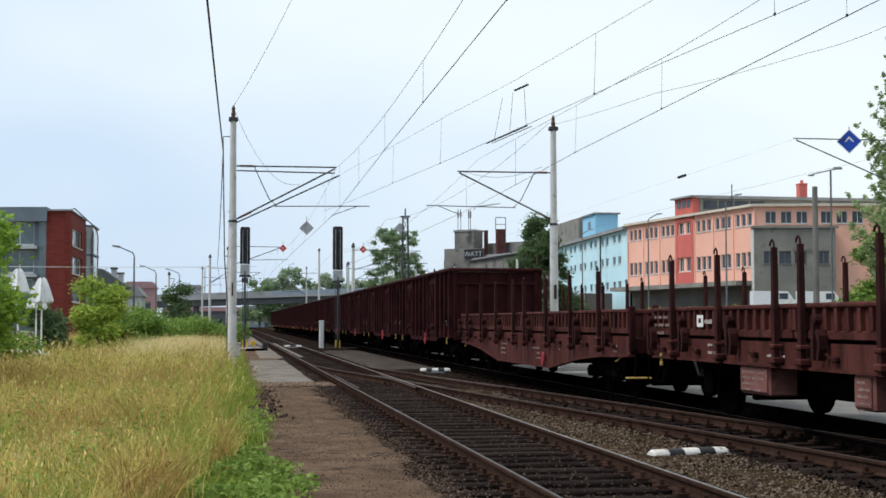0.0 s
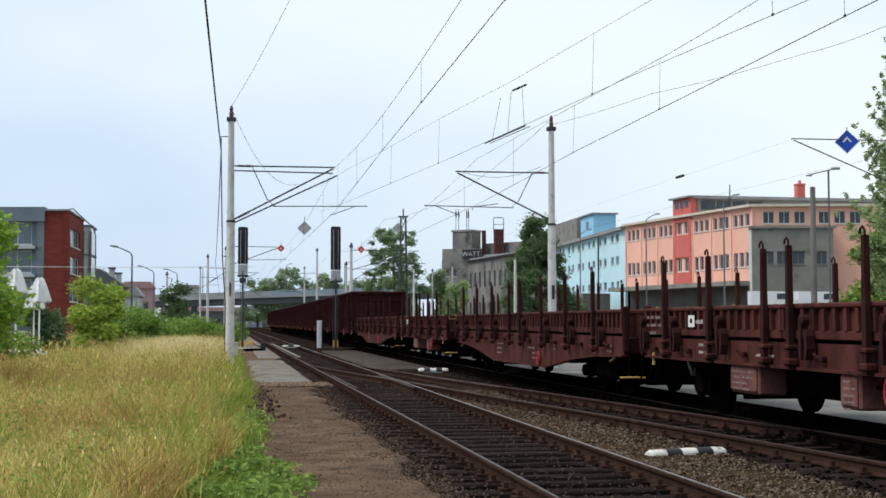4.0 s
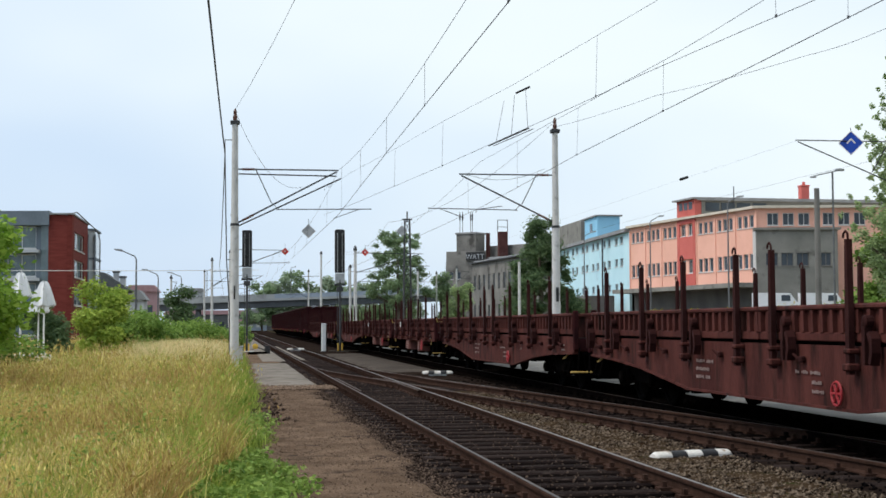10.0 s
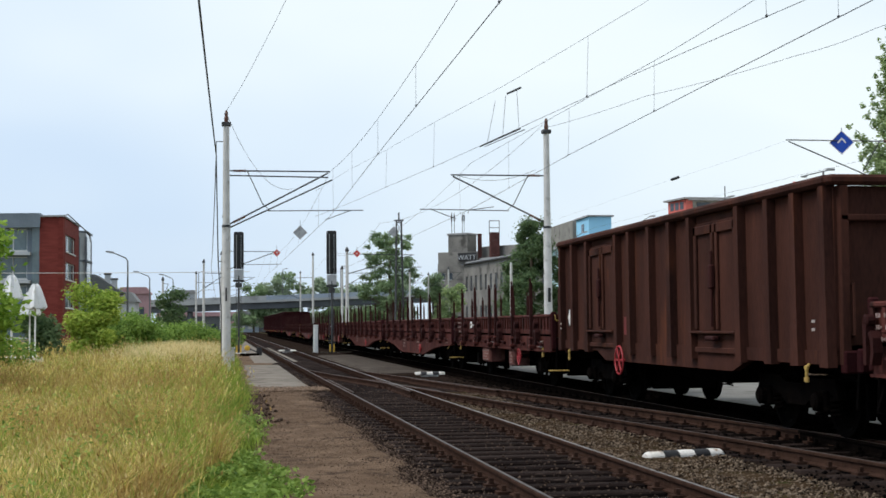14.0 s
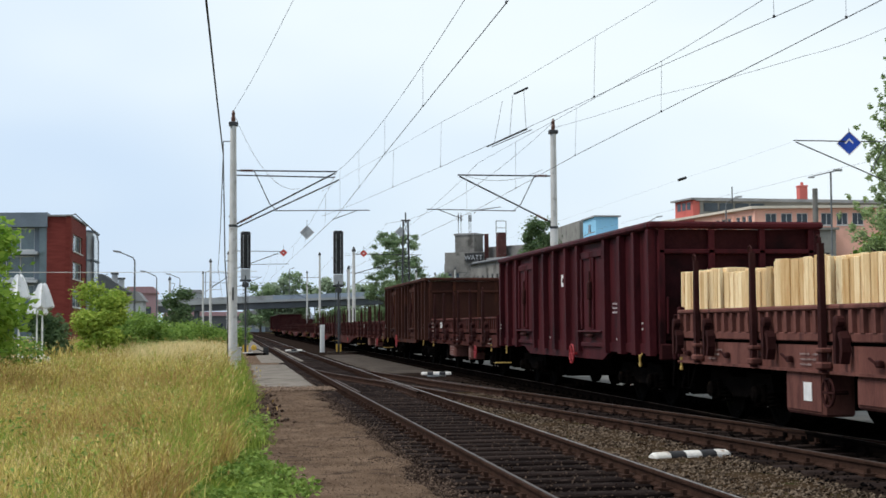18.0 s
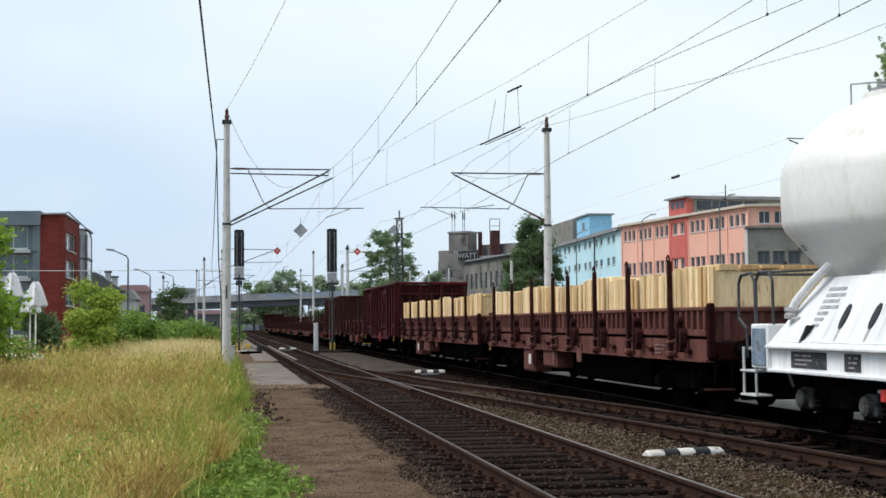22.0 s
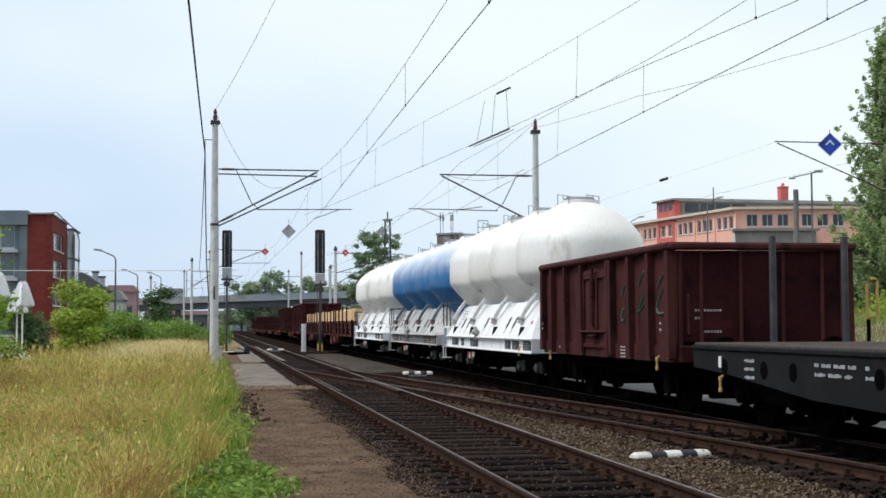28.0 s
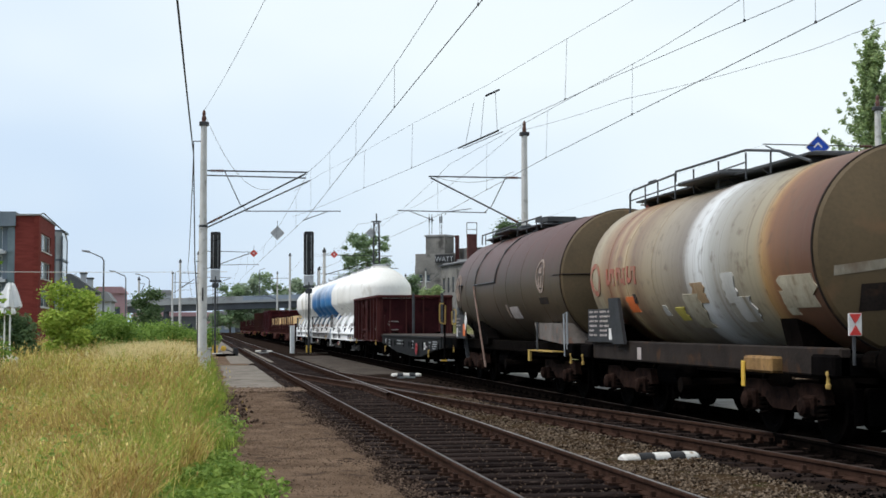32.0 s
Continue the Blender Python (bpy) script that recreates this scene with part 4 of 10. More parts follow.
catenary("overhead wires following the crossover track",
         [(9.3, -8, 5.92), (8.2, 10, 5.88), (7.55, 17.1, 5.86), (7.39, 18.4, 5.86), (6.89, 22.4, 5.85), (6.67, 25, 5.85), (6.28, 29, 5.85), (5.57, 36, 5.85), (4.87, 42, 5.85), (4.2, 48, 5.85), (3.6, 55, 6.0)],
         [(9.0, -8, 7.3), (7.47, 17.5, 7.11), (6.97, 22.1, 7.0), (6.71, 25.0, 7.0), (6.1, 29.5, 6.88), (5.6, 36, 7.05), (4.9, 42, 7.0), (4.1, 48, 6.95), (3.6, 55, 7.0)],
         (12, 18, 24.8, 36.3, 41.8), thin=0.7)
section = thing("section_insulator", "black section insulator hung in the overhead wire", "insulator")
part("skid", Shape().tube([(6.3, 28.9, 5.83), (5.98, 31.9, 5.83)], 0.016, 6), BLACKP, section)
part("side_skid", Shape().tube([(6.42, 29.0, 5.83), (6.1, 31.9, 5.83)], 0.009, 6), BLACKP, section)
part("insulator_rod", Shape().tube([(6.34, 29.0, 6.74), (6.24, 29.9, 6.76)], 0.024, 8), BLACKP, section)
for k in range(3):
    part("hanger", Shape().tube([(6.3 - 0.12 * k, 29 + 1.2 * k, 5.84), (6.3 - 0.08 * k, 29.2 + 0.8 * k, 6.74)], 0.005, 4), WIRE, section)
tagged(wire("sagging_cable", "", [(11.3, MAST_Y, 8.6), (12.08, 38.2, 8.2), (13.98, 31.9, 8.2), (14.45, 28.8, 8.2), (17.0, 15, 8.6)], 0.006, WIRE, 0.05), "thin sagging return cable beside the train", "cable")
tagged(wire("cross_span_wire", "", [(8.0, MAST_Y, 6.9), (10.9, MAST_Y, 7.1)], 0.007, WIRE, 0.3), "thin slack wire by the mast", "cable")
tagged(wire("tail_cable", "", [(11.3, MAST_Y, 8.8), (9.0, 80, 7.6), (8.5, 110, 7.4)], 0.007, WIRE, 0.8), "thin slack overhead cable", "cable")

# mast at the far right with the blue sign
mast_b = concrete_mast((22.38, 42.8, 0), 9.3, 180)
cantilever(mast_b, 4.1, 7.62, 6.0, 0.3, steady=False, q=0.75)
side_line = thing("side_overhead_line", "thin overhead wires with an insulator over the yard siding", "overhead line", group="overhead lines")
wire("contact_wire", "", [(18.3, 8, 6.0), (18.3, 42.8, 6.36), (18.3, 48, 6.4), (18.3, 120, 6.5)], 0.0035, WIRE, 0.02, parent=side_line)
wire("messenger_wire", "", [(18.3, 42.8, 7.6), (18.3, 54.1, 7.56), (18.3, 120, 7.3)], 0.0022, WIRE, 0.02, parent=side_line)
part("line_insulator", Shape().lathe([(0.02, -0.5), (0.06, -0.42), (0.06, 0.42), (0.02, 0.5)], (18.3, 54.2, 7.56), "y", 8), BLACKP, side_line)


def diamond_sign(name, label, at, size, face, rz, inner=None, inner_mat=None, hanger=0.3):
    d = thing(name, label, "railway sign", at, rz)
    q = size / 2
    part("plate", Shape().prism([(0, -q), (q, 0), (0, q), (-q, 0)], -0.012, 0.012, "y"), face, d)
    rim = Shape()
    for a, b in (((0, -q), (q, 0)), ((q, 0), (0, q)), ((0, q), (-q, 0)), ((-q, 0), (0, -q))):
        rim.tube([(a[0], -0.014, a[1]), (b[0], -0.014, b[1])], 0.014, 5)
    part("rim", rim, WHITEP if inner else SIGN_GREY, d)
    if inner:
        part("symbol", Shape().prism(inner, -0.02, -0.013, "y"), inner_mat, d)
    part("hanger", Shape().tube([(0, 0.02, q * 0.3), (0, 0.02, q + hanger)], 0.014, 6), STEEL_DARK, d)
    return d


diamond_sign("electric_sign", "blue diamond overhead-line sign with a white chevron", (20.2, 42.76, 7.55), 0.79, SIGN_BLUE, -20,
             [(-0.15, 0.0), (0, 0.17), (0.15, 0.0), (0.11, -0.025), (0, 0.1), (-0.11, -0.025)], WHITEP, 0.1)
diamond_sign("signal_sign", "grey back of a diamond sign hung from the wire", (4.08, 75, 6.7), 0.75, SIGN_GREY, -5)
diamond_sign("signal_sign", "grey back of a diamond sign hung beside a lattice mast", (17.15, 139.9, 11.2), 1.1, SIGN_GREY, -5)
for x, y, z in ((4.2, 111.9, 7.55), (10.6, 110.95, 7.45)):
    diamond_sign("warning_sign", "small red diamond sign on a bracket arm", (x, y, z), 0.62, SIGN_RED, -5, [(0, -0.09), (0.09, 0), (0, 0.09), (-0.09, 0)], WHITEP)


def far_mast(x, y, h, reach, z_arm):
    m = thing("catenary_mast", "slim grey catenary mast in the distance", "mast", (x, y, 0), 0, "catenary masts")
    part("shaft", Shape().lathe([(0.16, -0.05), (0.11, h)], seg=10), CONCRETE, m, smooth=True)
    part("cap", Shape().lathe([(0.16, h), (0.16, h + 0.12), (0.05, h + 0.4)], seg=8), STEEL_DARK, m)
    part("arm", Shape().tube([(0, 0, z_arm), (reach, 0, z_arm - 0.05)], 0.03, 6).tube([(0, 0, z_arm - 1.6), (reach * 0.95, 0, z_arm - 0.1)], 0.035, 6).tube([(reach * 0.3, 0, z_arm - 1.1), (reach * 1.1, 0, z_arm - 1.05)], 0.025, 6), STEEL_DARK, m)
    return m


for x, y, h, reach, za in ((0.0, 112, 10.4, 4.2, 7.7), (9.8, 111, 7.6, 5.5, 7.4), (-0.3, 168, 10.3, 4.0, 7.6), (10.8, 170, 10.3, -3.8, 7.6), (-0.5, 226, 10.2, 4.0, 7.6), (12.2, 224, 10.2, -3.5, 7.6), (-2.16, 150, 8.5, 2.5, 7.4), (-3.94, 200, 9.2, 2.5, 8.0), (-6.46, 150, 6.6, 0.6, 6.3), (12.7, 150, 7.8, 3, 7.4), (25.5, 190, 9, 2, 8.6), (29.6, 200, 9, 2, 8.6), (33.4, 205, 10, 2, 9.6)):
    far_mast(x, y, h, reach, za)

# lattice mast
lat = thing("lattice_mast", "dark steel lattice mast with a square section", "mast", (17.7, 140, 0))
for sx in (-0.45, 0.45):
    for sy in (-0.45, 0.45):
        part("leg", Shape().tube([(sx, sy, -0.05), (sx * 0.55, sy * 0.55, 12.4)], 0.055, 4), STEEL_DARK, lat)
for k in range(9):
    z0, z1 = k * 1.35, (k + 1) * 1.35
    r0, r1 = 0.45 - 0.2 * z0 / 12.4, 0.45 - 0.2 * z1 / 12.4
    s = Shape()
    for a in range(4):
        ca, sa = math.cos(a * math.pi / 2), math.sin(a * math.pi / 2)
        f = lambda u, w, z: (u * ca - w * sa, u * sa + w * ca, z)
        s.tube([f(-r0, r0, z0), f(r1, r1, z1)], 0.028, 4).tube([f(-r1, r1, z1), f(r1, r1, z1)], 0.028, 4)
    part("bracing", s, STEEL_DARK, lat)
part("peak", Shape().tube([(0, 0, 12.2), (0, 0, 13.2)], 0.08, 6).box(-0.5, 0.5, -0.1, 0.1, 12.3, 12.45), STEEL_DARK, lat)


def light_signal(at, post_top, head_h):
    """A colour-light signal with mesh-backed head, ladder post and yellow-striped foot."""
    g = thing("light_signal", "black railway light signal on a slim post, unlit side", "railway signal", at, 0, "light signals")
    part("post", Shape().tube([(0, 0, -0.05), (0, 0, post_top + 0.3)], 0.065, 8), STEEL_DARK, g)
    w = 0.3
    part("head", Shape().prism([(-w, post_top + 0.75), (w, post_top + 0.75), (w, post_top + head_h - 0.07), (w - 0.08, post_top + head_h), (-w + 0.08, post_top + head_h), (-w, post_top + head_h - 0.07)], 0.1, 0.32, "y"), BLACKP, g)
    for k in range(4):
        z = post_top + 1.05 + k * (head_h - 1.25) / 3.4
        lens = part("lens_hood", Shape().lathe([(0.13, -0.16), (0.13, 0.1), (0.115, 0.1)], (0, 0, z), "y", 12), BLACKP, g)
        part("lens", Shape().lathe([(0.1, 0.02), (0.1, 0.05)], (0, 0, z), "y", 12), LENS, lens)
    part("rear_rail", Shape().tube([(0.14, 0.05, post_top + 0.8), (0.14, 0.05, post_top + head_h - 0.2)], 0.02, 4).tube([(-0.14, 0.05, post_top + 0.8), (-0.14, 0.05, post_top + head_h - 0.2)], 0.02, 4), GREY_STEEL, g)
    part("service_box", Shape().cbox(-0.29, 0.29, -0.05, 0.3, post_top + 0.1, post_top + 0.72, 0.03), SIGN_GREY, g, "grey lower box of the signal head")
    part("bracket", Shape().cbox(-0.34, 0.34, -0.05, 0.2, post_top - 0.06, post_top + 0.08, 0.02).cbox(-0.2, 0.2, -0.05, 0.2, post_top - 0.4, post_top - 0.1, 0.03), STEEL_DARK, g)
    part("ladder", Shape().tube([(-0.14, 0.35, 0), (-0.14, 0.35, post_top)], 0.016, 4).tube([(0.14, 0.35, 0), (0.14, 0.35, post_top)], 0.016, 4), STEEL_DARK, g)
    for sx in (-1, 1):
        part("foot_band", Shape().cbox(0.12 * sx - 0.04, 0.12 * sx + 0.04, -0.1, 0.0, 0.05, 0.5, 0.01), YELLOW, g, "yellow warning stripe")
    part("base", Shape().cbox(-0.45, 0.45, -0.35, 0.45, -0.05, 0.05, 0.02), CONCRETE, g)
    return g


sig_r = light_signal((6.5, 84.2, 0), 4.05, 3.4)
sig_l = light_signal((0.88, 84.6, 0), 4.4, 3.0)
part("foot_ledge", Shape().cbox(-0.7, 1.3, -0.5, -0.1, 0.0, 0.06, 0.01), YARDBROWN, sig_r, "brown timber ledge at the foot")

wp = thing("white_post", "whitewashed concrete post between the tracks", "post", (5.62, 85.9, 0))
part("shaft", Shape().cbox(-0.14, 0.14, -0.14, 0.14, -0.05, 1.62, 0.03), WHITEPOST, wp)
part("cap", Shape().cbox(-0.16, 0.16, -0.16, 0.16, 1.62, 1.7, 0.02), WHITEPOST, wp)


def fouling_marker(at, rz, length, bands, group="fouling markers"):
    """A low striped bar lying between two tracks."""
    f = thing("fouling_marker", "black and white striped concrete marker bar lying in the ballast", "track marker", at, rz, group)
    w = length / bands
    sec = [(0.105 * math.cos(q), 0.1 * math.sin(q) ** 0.7) for q in [math.pi * k / 10 for k in range(11)]]
    for k in range(bands):
        s = Shape()
        for x, g in ((0.0, 0.72 if k == 0 else 1.0), (w * 0.18, 0.93 if k == 0 else 1.0), (w * 0.82, 0.93 if k == bands - 1 else 1.0), (w, 0.72 if k == bands - 1 else 1.0)):
            s.v += [(-length / 2 + k * w + x, u * g, v * g) for u, v in sec]
        for i in range(3):
            s.f += [(i * 11 + j, i * 11 + j + 1, i * 11 + j + 12, i * 11 + j + 11) for j in range(10)] + [(i * 11 + 10, i * 11, i * 11 + 11, i * 11 + 21)]
        s.f += [tuple(range(11)), tuple(range(43, 32, -1))]
        part("band", s, MARKER_WHITE if k % 2 == 0 else BLACKP, f)
    part("support", Shape().cbox(-length * 0.3, length * 0.3, -0.08, 0.08, -0.06, 0.0, 0.01), CONCRETE, f)
    return f


fouling_marker((5.5, 16.15, -0.012), 14, 1.08, 5)
fouling_marker((6.4, 43.1, 0.06), -6, 0.95, 5)
fouling_marker((3.66, 81.3, 0.16), 0, 1.0, 3)

lever = thing("point_lever", "point lever with a yellow round weight beside the switch", "point lever", (1.35, 76, 0))
part("housing", Shape().cbox(-0.5, 0.55, -0.25, 0.25, -0.05, 0.17, 0.04), BOGIE, lever)
part("weight", Shape().lathe([(0.08, -0.06), (0.15, -0.04), (0.15, 0.04), (0.08, 0.06)], (-0.1, -0.1, 0.46), "y", 18), YELLOW, lever, "yellow disc weight")
part("lever_arm", Shape().tube([(0.4, 0, 0.2), (0.45, 0, 0.6)], 0.025, 6).tube([(-0.1, 0, 0.46), (0.4, 0, 0.25)], 0.03, 6), STEEL_DARK, lever)
part("lantern", Shape().cbox(0.42, 0.7, -0.12, 0.12, -0.05, 0.5, 0.03), BLACKP, lever)
for x, y in ((-0.7, 54),):
    b = thing("cable_box", "small grey trackside cable cabinet", "cabinet", (x + 0.9, y, 0))
    part("body", Shape().cbox(-0.2, 0.2, -0.15, 0.15, -0.05, 0.75, 0.02), CONCRETE, b)
    part("lid", Shape().cbox(-0.23, 0.23, -0.18, 0.18, 0.75, 0.82, 0.02), SIGN_GREY, b)

# ---- buildings ----


def facade(parent, p0, p1, z0, z1, holes, material, glass, name="wall", thick=0.35, sill=True, frame=None):
    """A wall from p0 to p1 (outer face on the right hand going from p0 to p1) with real openings.
    holes: rows of (along, width, bottom, height)."""
    a, b = Vector((*p0, 0)), Vector((*p1, 0))
    length, rz = (b - a).length, math.degrees(math.atan2(b.y - a.y, b.x - a.x))
    base = pose(a.x, a.y, 0, 0, 0, rz)
    base = parent.matrix_basis.inverted() @ base
    s = Shape()
    rows = sorted({(h[2], h[3]) for h in holes})
    z = z0
    for bot, hh in rows:
        s.box(0, length, 0, thick, z, bot)
        x = 0.0
        for h in sorted(h for h in holes if (h[2], h[3]) == (bot, hh)):
            if h[0] > x:
                s.box(x, h[0], 0, thick, bot, bot + hh)
            x = h[0] + h[1]
        s.box(x, length, 0, thick, bot, bot + hh)
        z = bot + hh
    s.box(0, length, 0, thick, z, z1)
    wall = part(name, s, material, parent, at=base)
    cache = {}
    for x, w, bot, hh in holes:
        key = (round(w, 3), round(hh, 3))
        if key not in cache:
            e = 0.07
            f = Shape()
            for y in (0.12, 0.2):
                f.v += [(0, y, 0), (w, y, 0), (w, y, hh), (0, y, hh), (e, y, e), (w - e, y, e), (w - e, y, hh - e), (e, y, hh - e)]
            for k in range(4):
                q = (k + 1) % 4
                f.f += [(k, q, 4 + q, 4 + k), (8 + k, 12 + k, 12 + q, 8 + q), (k, 8 + k, 8 + q, q), (4 + k, 4 + q, 12 + q, 12 + k)]
            cache[key] = (f.mesh("window", frame or WINFRAME),
                          Shape().box(e * 0.5, w - e * 0.5, 0.15, 0.17, e * 0.5, hh - e * 0.5).mesh("pane", glass),
                          Shape().box(w / 2 - 0.035, w / 2 + 0.035, 0.11, 0.2, e, hh - e).mesh("mullion", frame or WINFRAME) if w > 1.0 else None,
                          Shape().box(-0.05, w + 0.05, -0.09, 0.12, -0.09, -0.002).mesh("sill", frame or WINFRAME) if sill else None)
        fm, pm, mm, sm = cache[key]
        win = new("window", fm)
        win.parent, win.matrix_basis = parent, base @ Matrix.Translation((x, 0, bot))
        for nm, me in (("pane", pm), ("mullion", mm), ("sill", sm)):
            if me is not None:
                new(nm, me).parent = win
    return wall


def solid(parent, name, poly, z0, z1, material):
    inv = parent.matrix_basis.inverted()
    pts = [inv @ Vector((*p, 0)) for p in poly]
    return part(name, Shape().prism([(p.x, p.y) for p in pts], z0, z1, "z"), material, parent)


# salmon warehouse: long side, end side, red stair bay
C, L, R = Vector((56.4, 143)), Vector((51.6, 175)), Vector((79, 138.6))
pink = thing("warehouse", "salmon pink three-storey warehouse with a coral red stair bay", "building", (56.4, 143, 0))
axis = (C - L).normalized()
side_len = (C - L).length
inw = Vector((-axis.y, axis.x))
bay = side_len / 7
holes = []
for k in range(7):
    x0 = k * bay
    if k == 3:
        for q in range(2):
            holes += [(x0 + 0.75 + q * 1.9, 1.15, 12.1, 1.35), (x0 + 0.75 + q * 1.9, 1.15, 7.6, 1.6)]
    else:
        for q in range(3):
            holes += [(x0 + 0.55 + q * 1.3, 0.95, 12.1, 1.35), (x0 + 0.55 + q * 1.3, 0.95, 7.6, 1.6)]
facade(pink, L, C, 6.0, 14.1, holes, PINK, GLASS, "long_wall")
# dock recess: the shade below the canopy is in the dark wall colour
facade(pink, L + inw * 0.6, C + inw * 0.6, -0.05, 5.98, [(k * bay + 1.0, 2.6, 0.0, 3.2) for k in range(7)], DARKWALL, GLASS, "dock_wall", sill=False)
for k in range(8):
    p = L + axis * (k * bay)
    q = L + axis * (k * bay + 0.22)
    solid(pink, "pilaster", [p - inw * 0.1, q - inw * 0.1, q + inw * 0.02, p + inw * 0.02], 6.1, 13.7, PINK)
a, b = L + axis * (3 * bay), L + axis * (4 * bay)
solid(pink, "stair_bay_wall", [a - inw * 0.18, a + axis * 0.6 - inw * 0.18, a + axis * 0.6 + inw * 0.1, a + inw * 0.1], 6.1, 14.0, PINK_RED)
solid(pink, "stair_bay_wall", [b - axis * 0.6 - inw * 0.18, b - inw * 0.18, b + inw * 0.1, b - axis * 0.6 + inw * 0.1], 6.1, 14.0, PINK_RED)
for z0, z1 in ((6.1, 7.5), (9.3, 12.0), (13.55, 14.0)):
    solid(pink, "stair_bay_panel", [a + axis * 0.6 - inw * 0.16, b - axis * 0.6 - inw * 0.16, b - axis * 0.6 + inw * 0.05, a + axis * 0.6 + inw * 0.05], z0, z1, PINK_RED)
solid(pink, "stair_tower", [a - inw * 0.15, b - inw * 0.15, b + inw * 2.6, a + inw * 2.6], 14.1, 16.35, PINK_RED)
solid(pink, "tower_roof", [a - inw * 0.6 - axis * 0.4, b - inw * 0.6 + axis * 0.4, b + inw * 3.0 + axis * 0.4, a + inw * 3.0 - axis * 0.4], 16.35, 16.55, ROOF)
for q in range(3):
    p = a + axis * (0.6 + q * 1.25)
    solid(pink, "tower_window", [p - inw * 0.17, p + axis * 0.9 - inw * 0.17, p + axis * 0.9, p], 15.2, 16.1, GLASS)
edir = (R - C).normalized()
einw = Vector((-edir.y, edir.x))
e_holes = []
for k in range(3):
    for q in range(3):
        e_holes.append((1.2 + k * 6.0 + q * 1.68, 1.22, 12.25, 1.35))
facade(pink, C, R, -0.05, 14.1, e_holes, PINK, GLASS, "end_wall")
solid(pink, "cornice", [L - inw * 0.5 - axis * 0.2, C - inw * 0.5 + axis * 0.2, C + edir * 0.3 - einw * 0.5, R - einw * 0.5, R + einw * 30, L + inw * 24], 14.1, 14.38, CREAM)
top_dir = Vector((26, 1.6)).normalized()
pc = b + inw * 0.3 + axis * 0.1
solid(pink, "penthouse", [a + inw * 2.6, pc + inw * 0.4, pc + top_dir * 24, pc + top_dir * 24 - axis * 10, a + inw * 14], 14.38, 16.2, CONCRETE_DK)
solid(pink, "penthouse_roof", [a + inw * 3.0, pc - inw * 0.35 + axis * 0.35, pc + top_dir * 25 + axis * 0.35, pc + top_dir * 25 - axis * 11, a + inw * 15], 16.2, 16.56, ROOF)
for q in range(4):
    p = pc + top_dir * (0.9 + q * 2.0)
    solid(pink, "penthouse_window", [p + axis * 0.06, p + top_dir * 1.7 + axis * 0.06, p + top_dir * 1.7 - axis * 0.1, p - axis * 0.1], 14.95, 15.95, GLASS)
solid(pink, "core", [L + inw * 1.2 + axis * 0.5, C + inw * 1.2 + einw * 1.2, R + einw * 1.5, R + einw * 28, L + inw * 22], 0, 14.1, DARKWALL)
solid(pink, "canopy", [L - inw * 2.6, C - inw * 2.6 + axis * 0.5, C + inw * 0.5 + axis * 0.5, L + inw * 0.5], 5.5, 6.0, CONCRETE_DK)
part("chimney", Shape().cbox(-0.52, 0.52, -0.5, 0.5, 14.4, 18.3, 0.05).cbox(-0.58, 0.58, -0.56, 0.56, 18.3, 18.5, 0.04).tube([(0, 0, 18.45), (0, 0, 18.9)], 0.2, 8), PINK_RED, pink, "coral red chimney stack", at=(69.3 - 56.4, 160 - 143, 0))
part("aerial", Shape().tube([(0, 0, 16), (0, 0, 17.9)], 0.07, 5), STEEL_DARK, pink, at=(2.6, 13.5, 0))

# bare concrete annex before the end wall
annex = thing("annex", "bare grey rendered annex with three windows", "building", (55.9, 141.2, 0))
A0, A1 = Vector((55.6, 141.0)), Vector((64.2, 139.6))
adir = (A1 - A0).normalized()
ainw = Vector((-adir.y, adir.x))
facade(annex, A0, A1, -0.05, 11.6, frame=DARKWALL, holes= [(1.0, 1.3, 7.75, 1.4), (2.65, 1.3, 7.75, 1.4), (4.3, 1.3, 7.75, 1.4), (6.9, 1.1, 7.75, 1.4)], material=CONCRETE_DK, glass=GLASS)
solid(annex, "roof", [A0 - adir * 0.3 - ainw * 0.3, A1 + adir * 0.3 - ainw * 0.3, A1 + ainw * 1.6, A0 + ainw * 1.8], 11.6, 11.85, CONCRETE_DK)
solid(annex, "side_wall", [A0 + ainw * 0.36, A0 + adir * 0.35 + ainw * 0.36, A0 + adir * 0.35 + ainw * 1.8, A0 + ainw * 1.8], -0.05, 11.6, CONCRETE)

# pale blue warehouse
blue = thing("warehouse", "pale blue three-storey warehouse with small paired windows", "building", (51.6, 175.4, 0))
B0, B1 = Vector((53.6, 226)), Vector((51.6, 175.4))
bl = (B1 - B0).length
holes = []
for k in range(7):
    for z in (6.0, 9.35, 12.35):
        for q in (0, 3.0):
            x = bl - 3.4 - k * 7.2 - q
            holes.append((x - 1.6, 1.7, z, 1.05))
facade(blue, B0, B1, -0.05, 13.7, [h for h in holes if h[0] > 0.5], BLUE_WALL, GLASS)
bdir = (B1 - B0).normalized()
binw = Vector((-bdir.y, bdir.x))
solid(blue, "roof", [B0 - binw * 0.6, B1 - binw * 0.6, B1 + binw * 20, B0 + binw * 20], 13.7, 14.15, ROOF)
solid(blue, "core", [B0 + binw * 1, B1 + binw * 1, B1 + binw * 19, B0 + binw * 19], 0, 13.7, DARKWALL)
solid(blue, "stair_tower", [(52.8, 203), (56.2, 203), (56.0, 195), (52.6, 195)], 14.1, 17.3, BLUE_DEEP)
solid(blue, "tower_roof", [(52.5, 203.4), (56.5, 203.4), (56.3, 194.6), (52.3, 194.6)], 17.3, 17.5, ROOF)
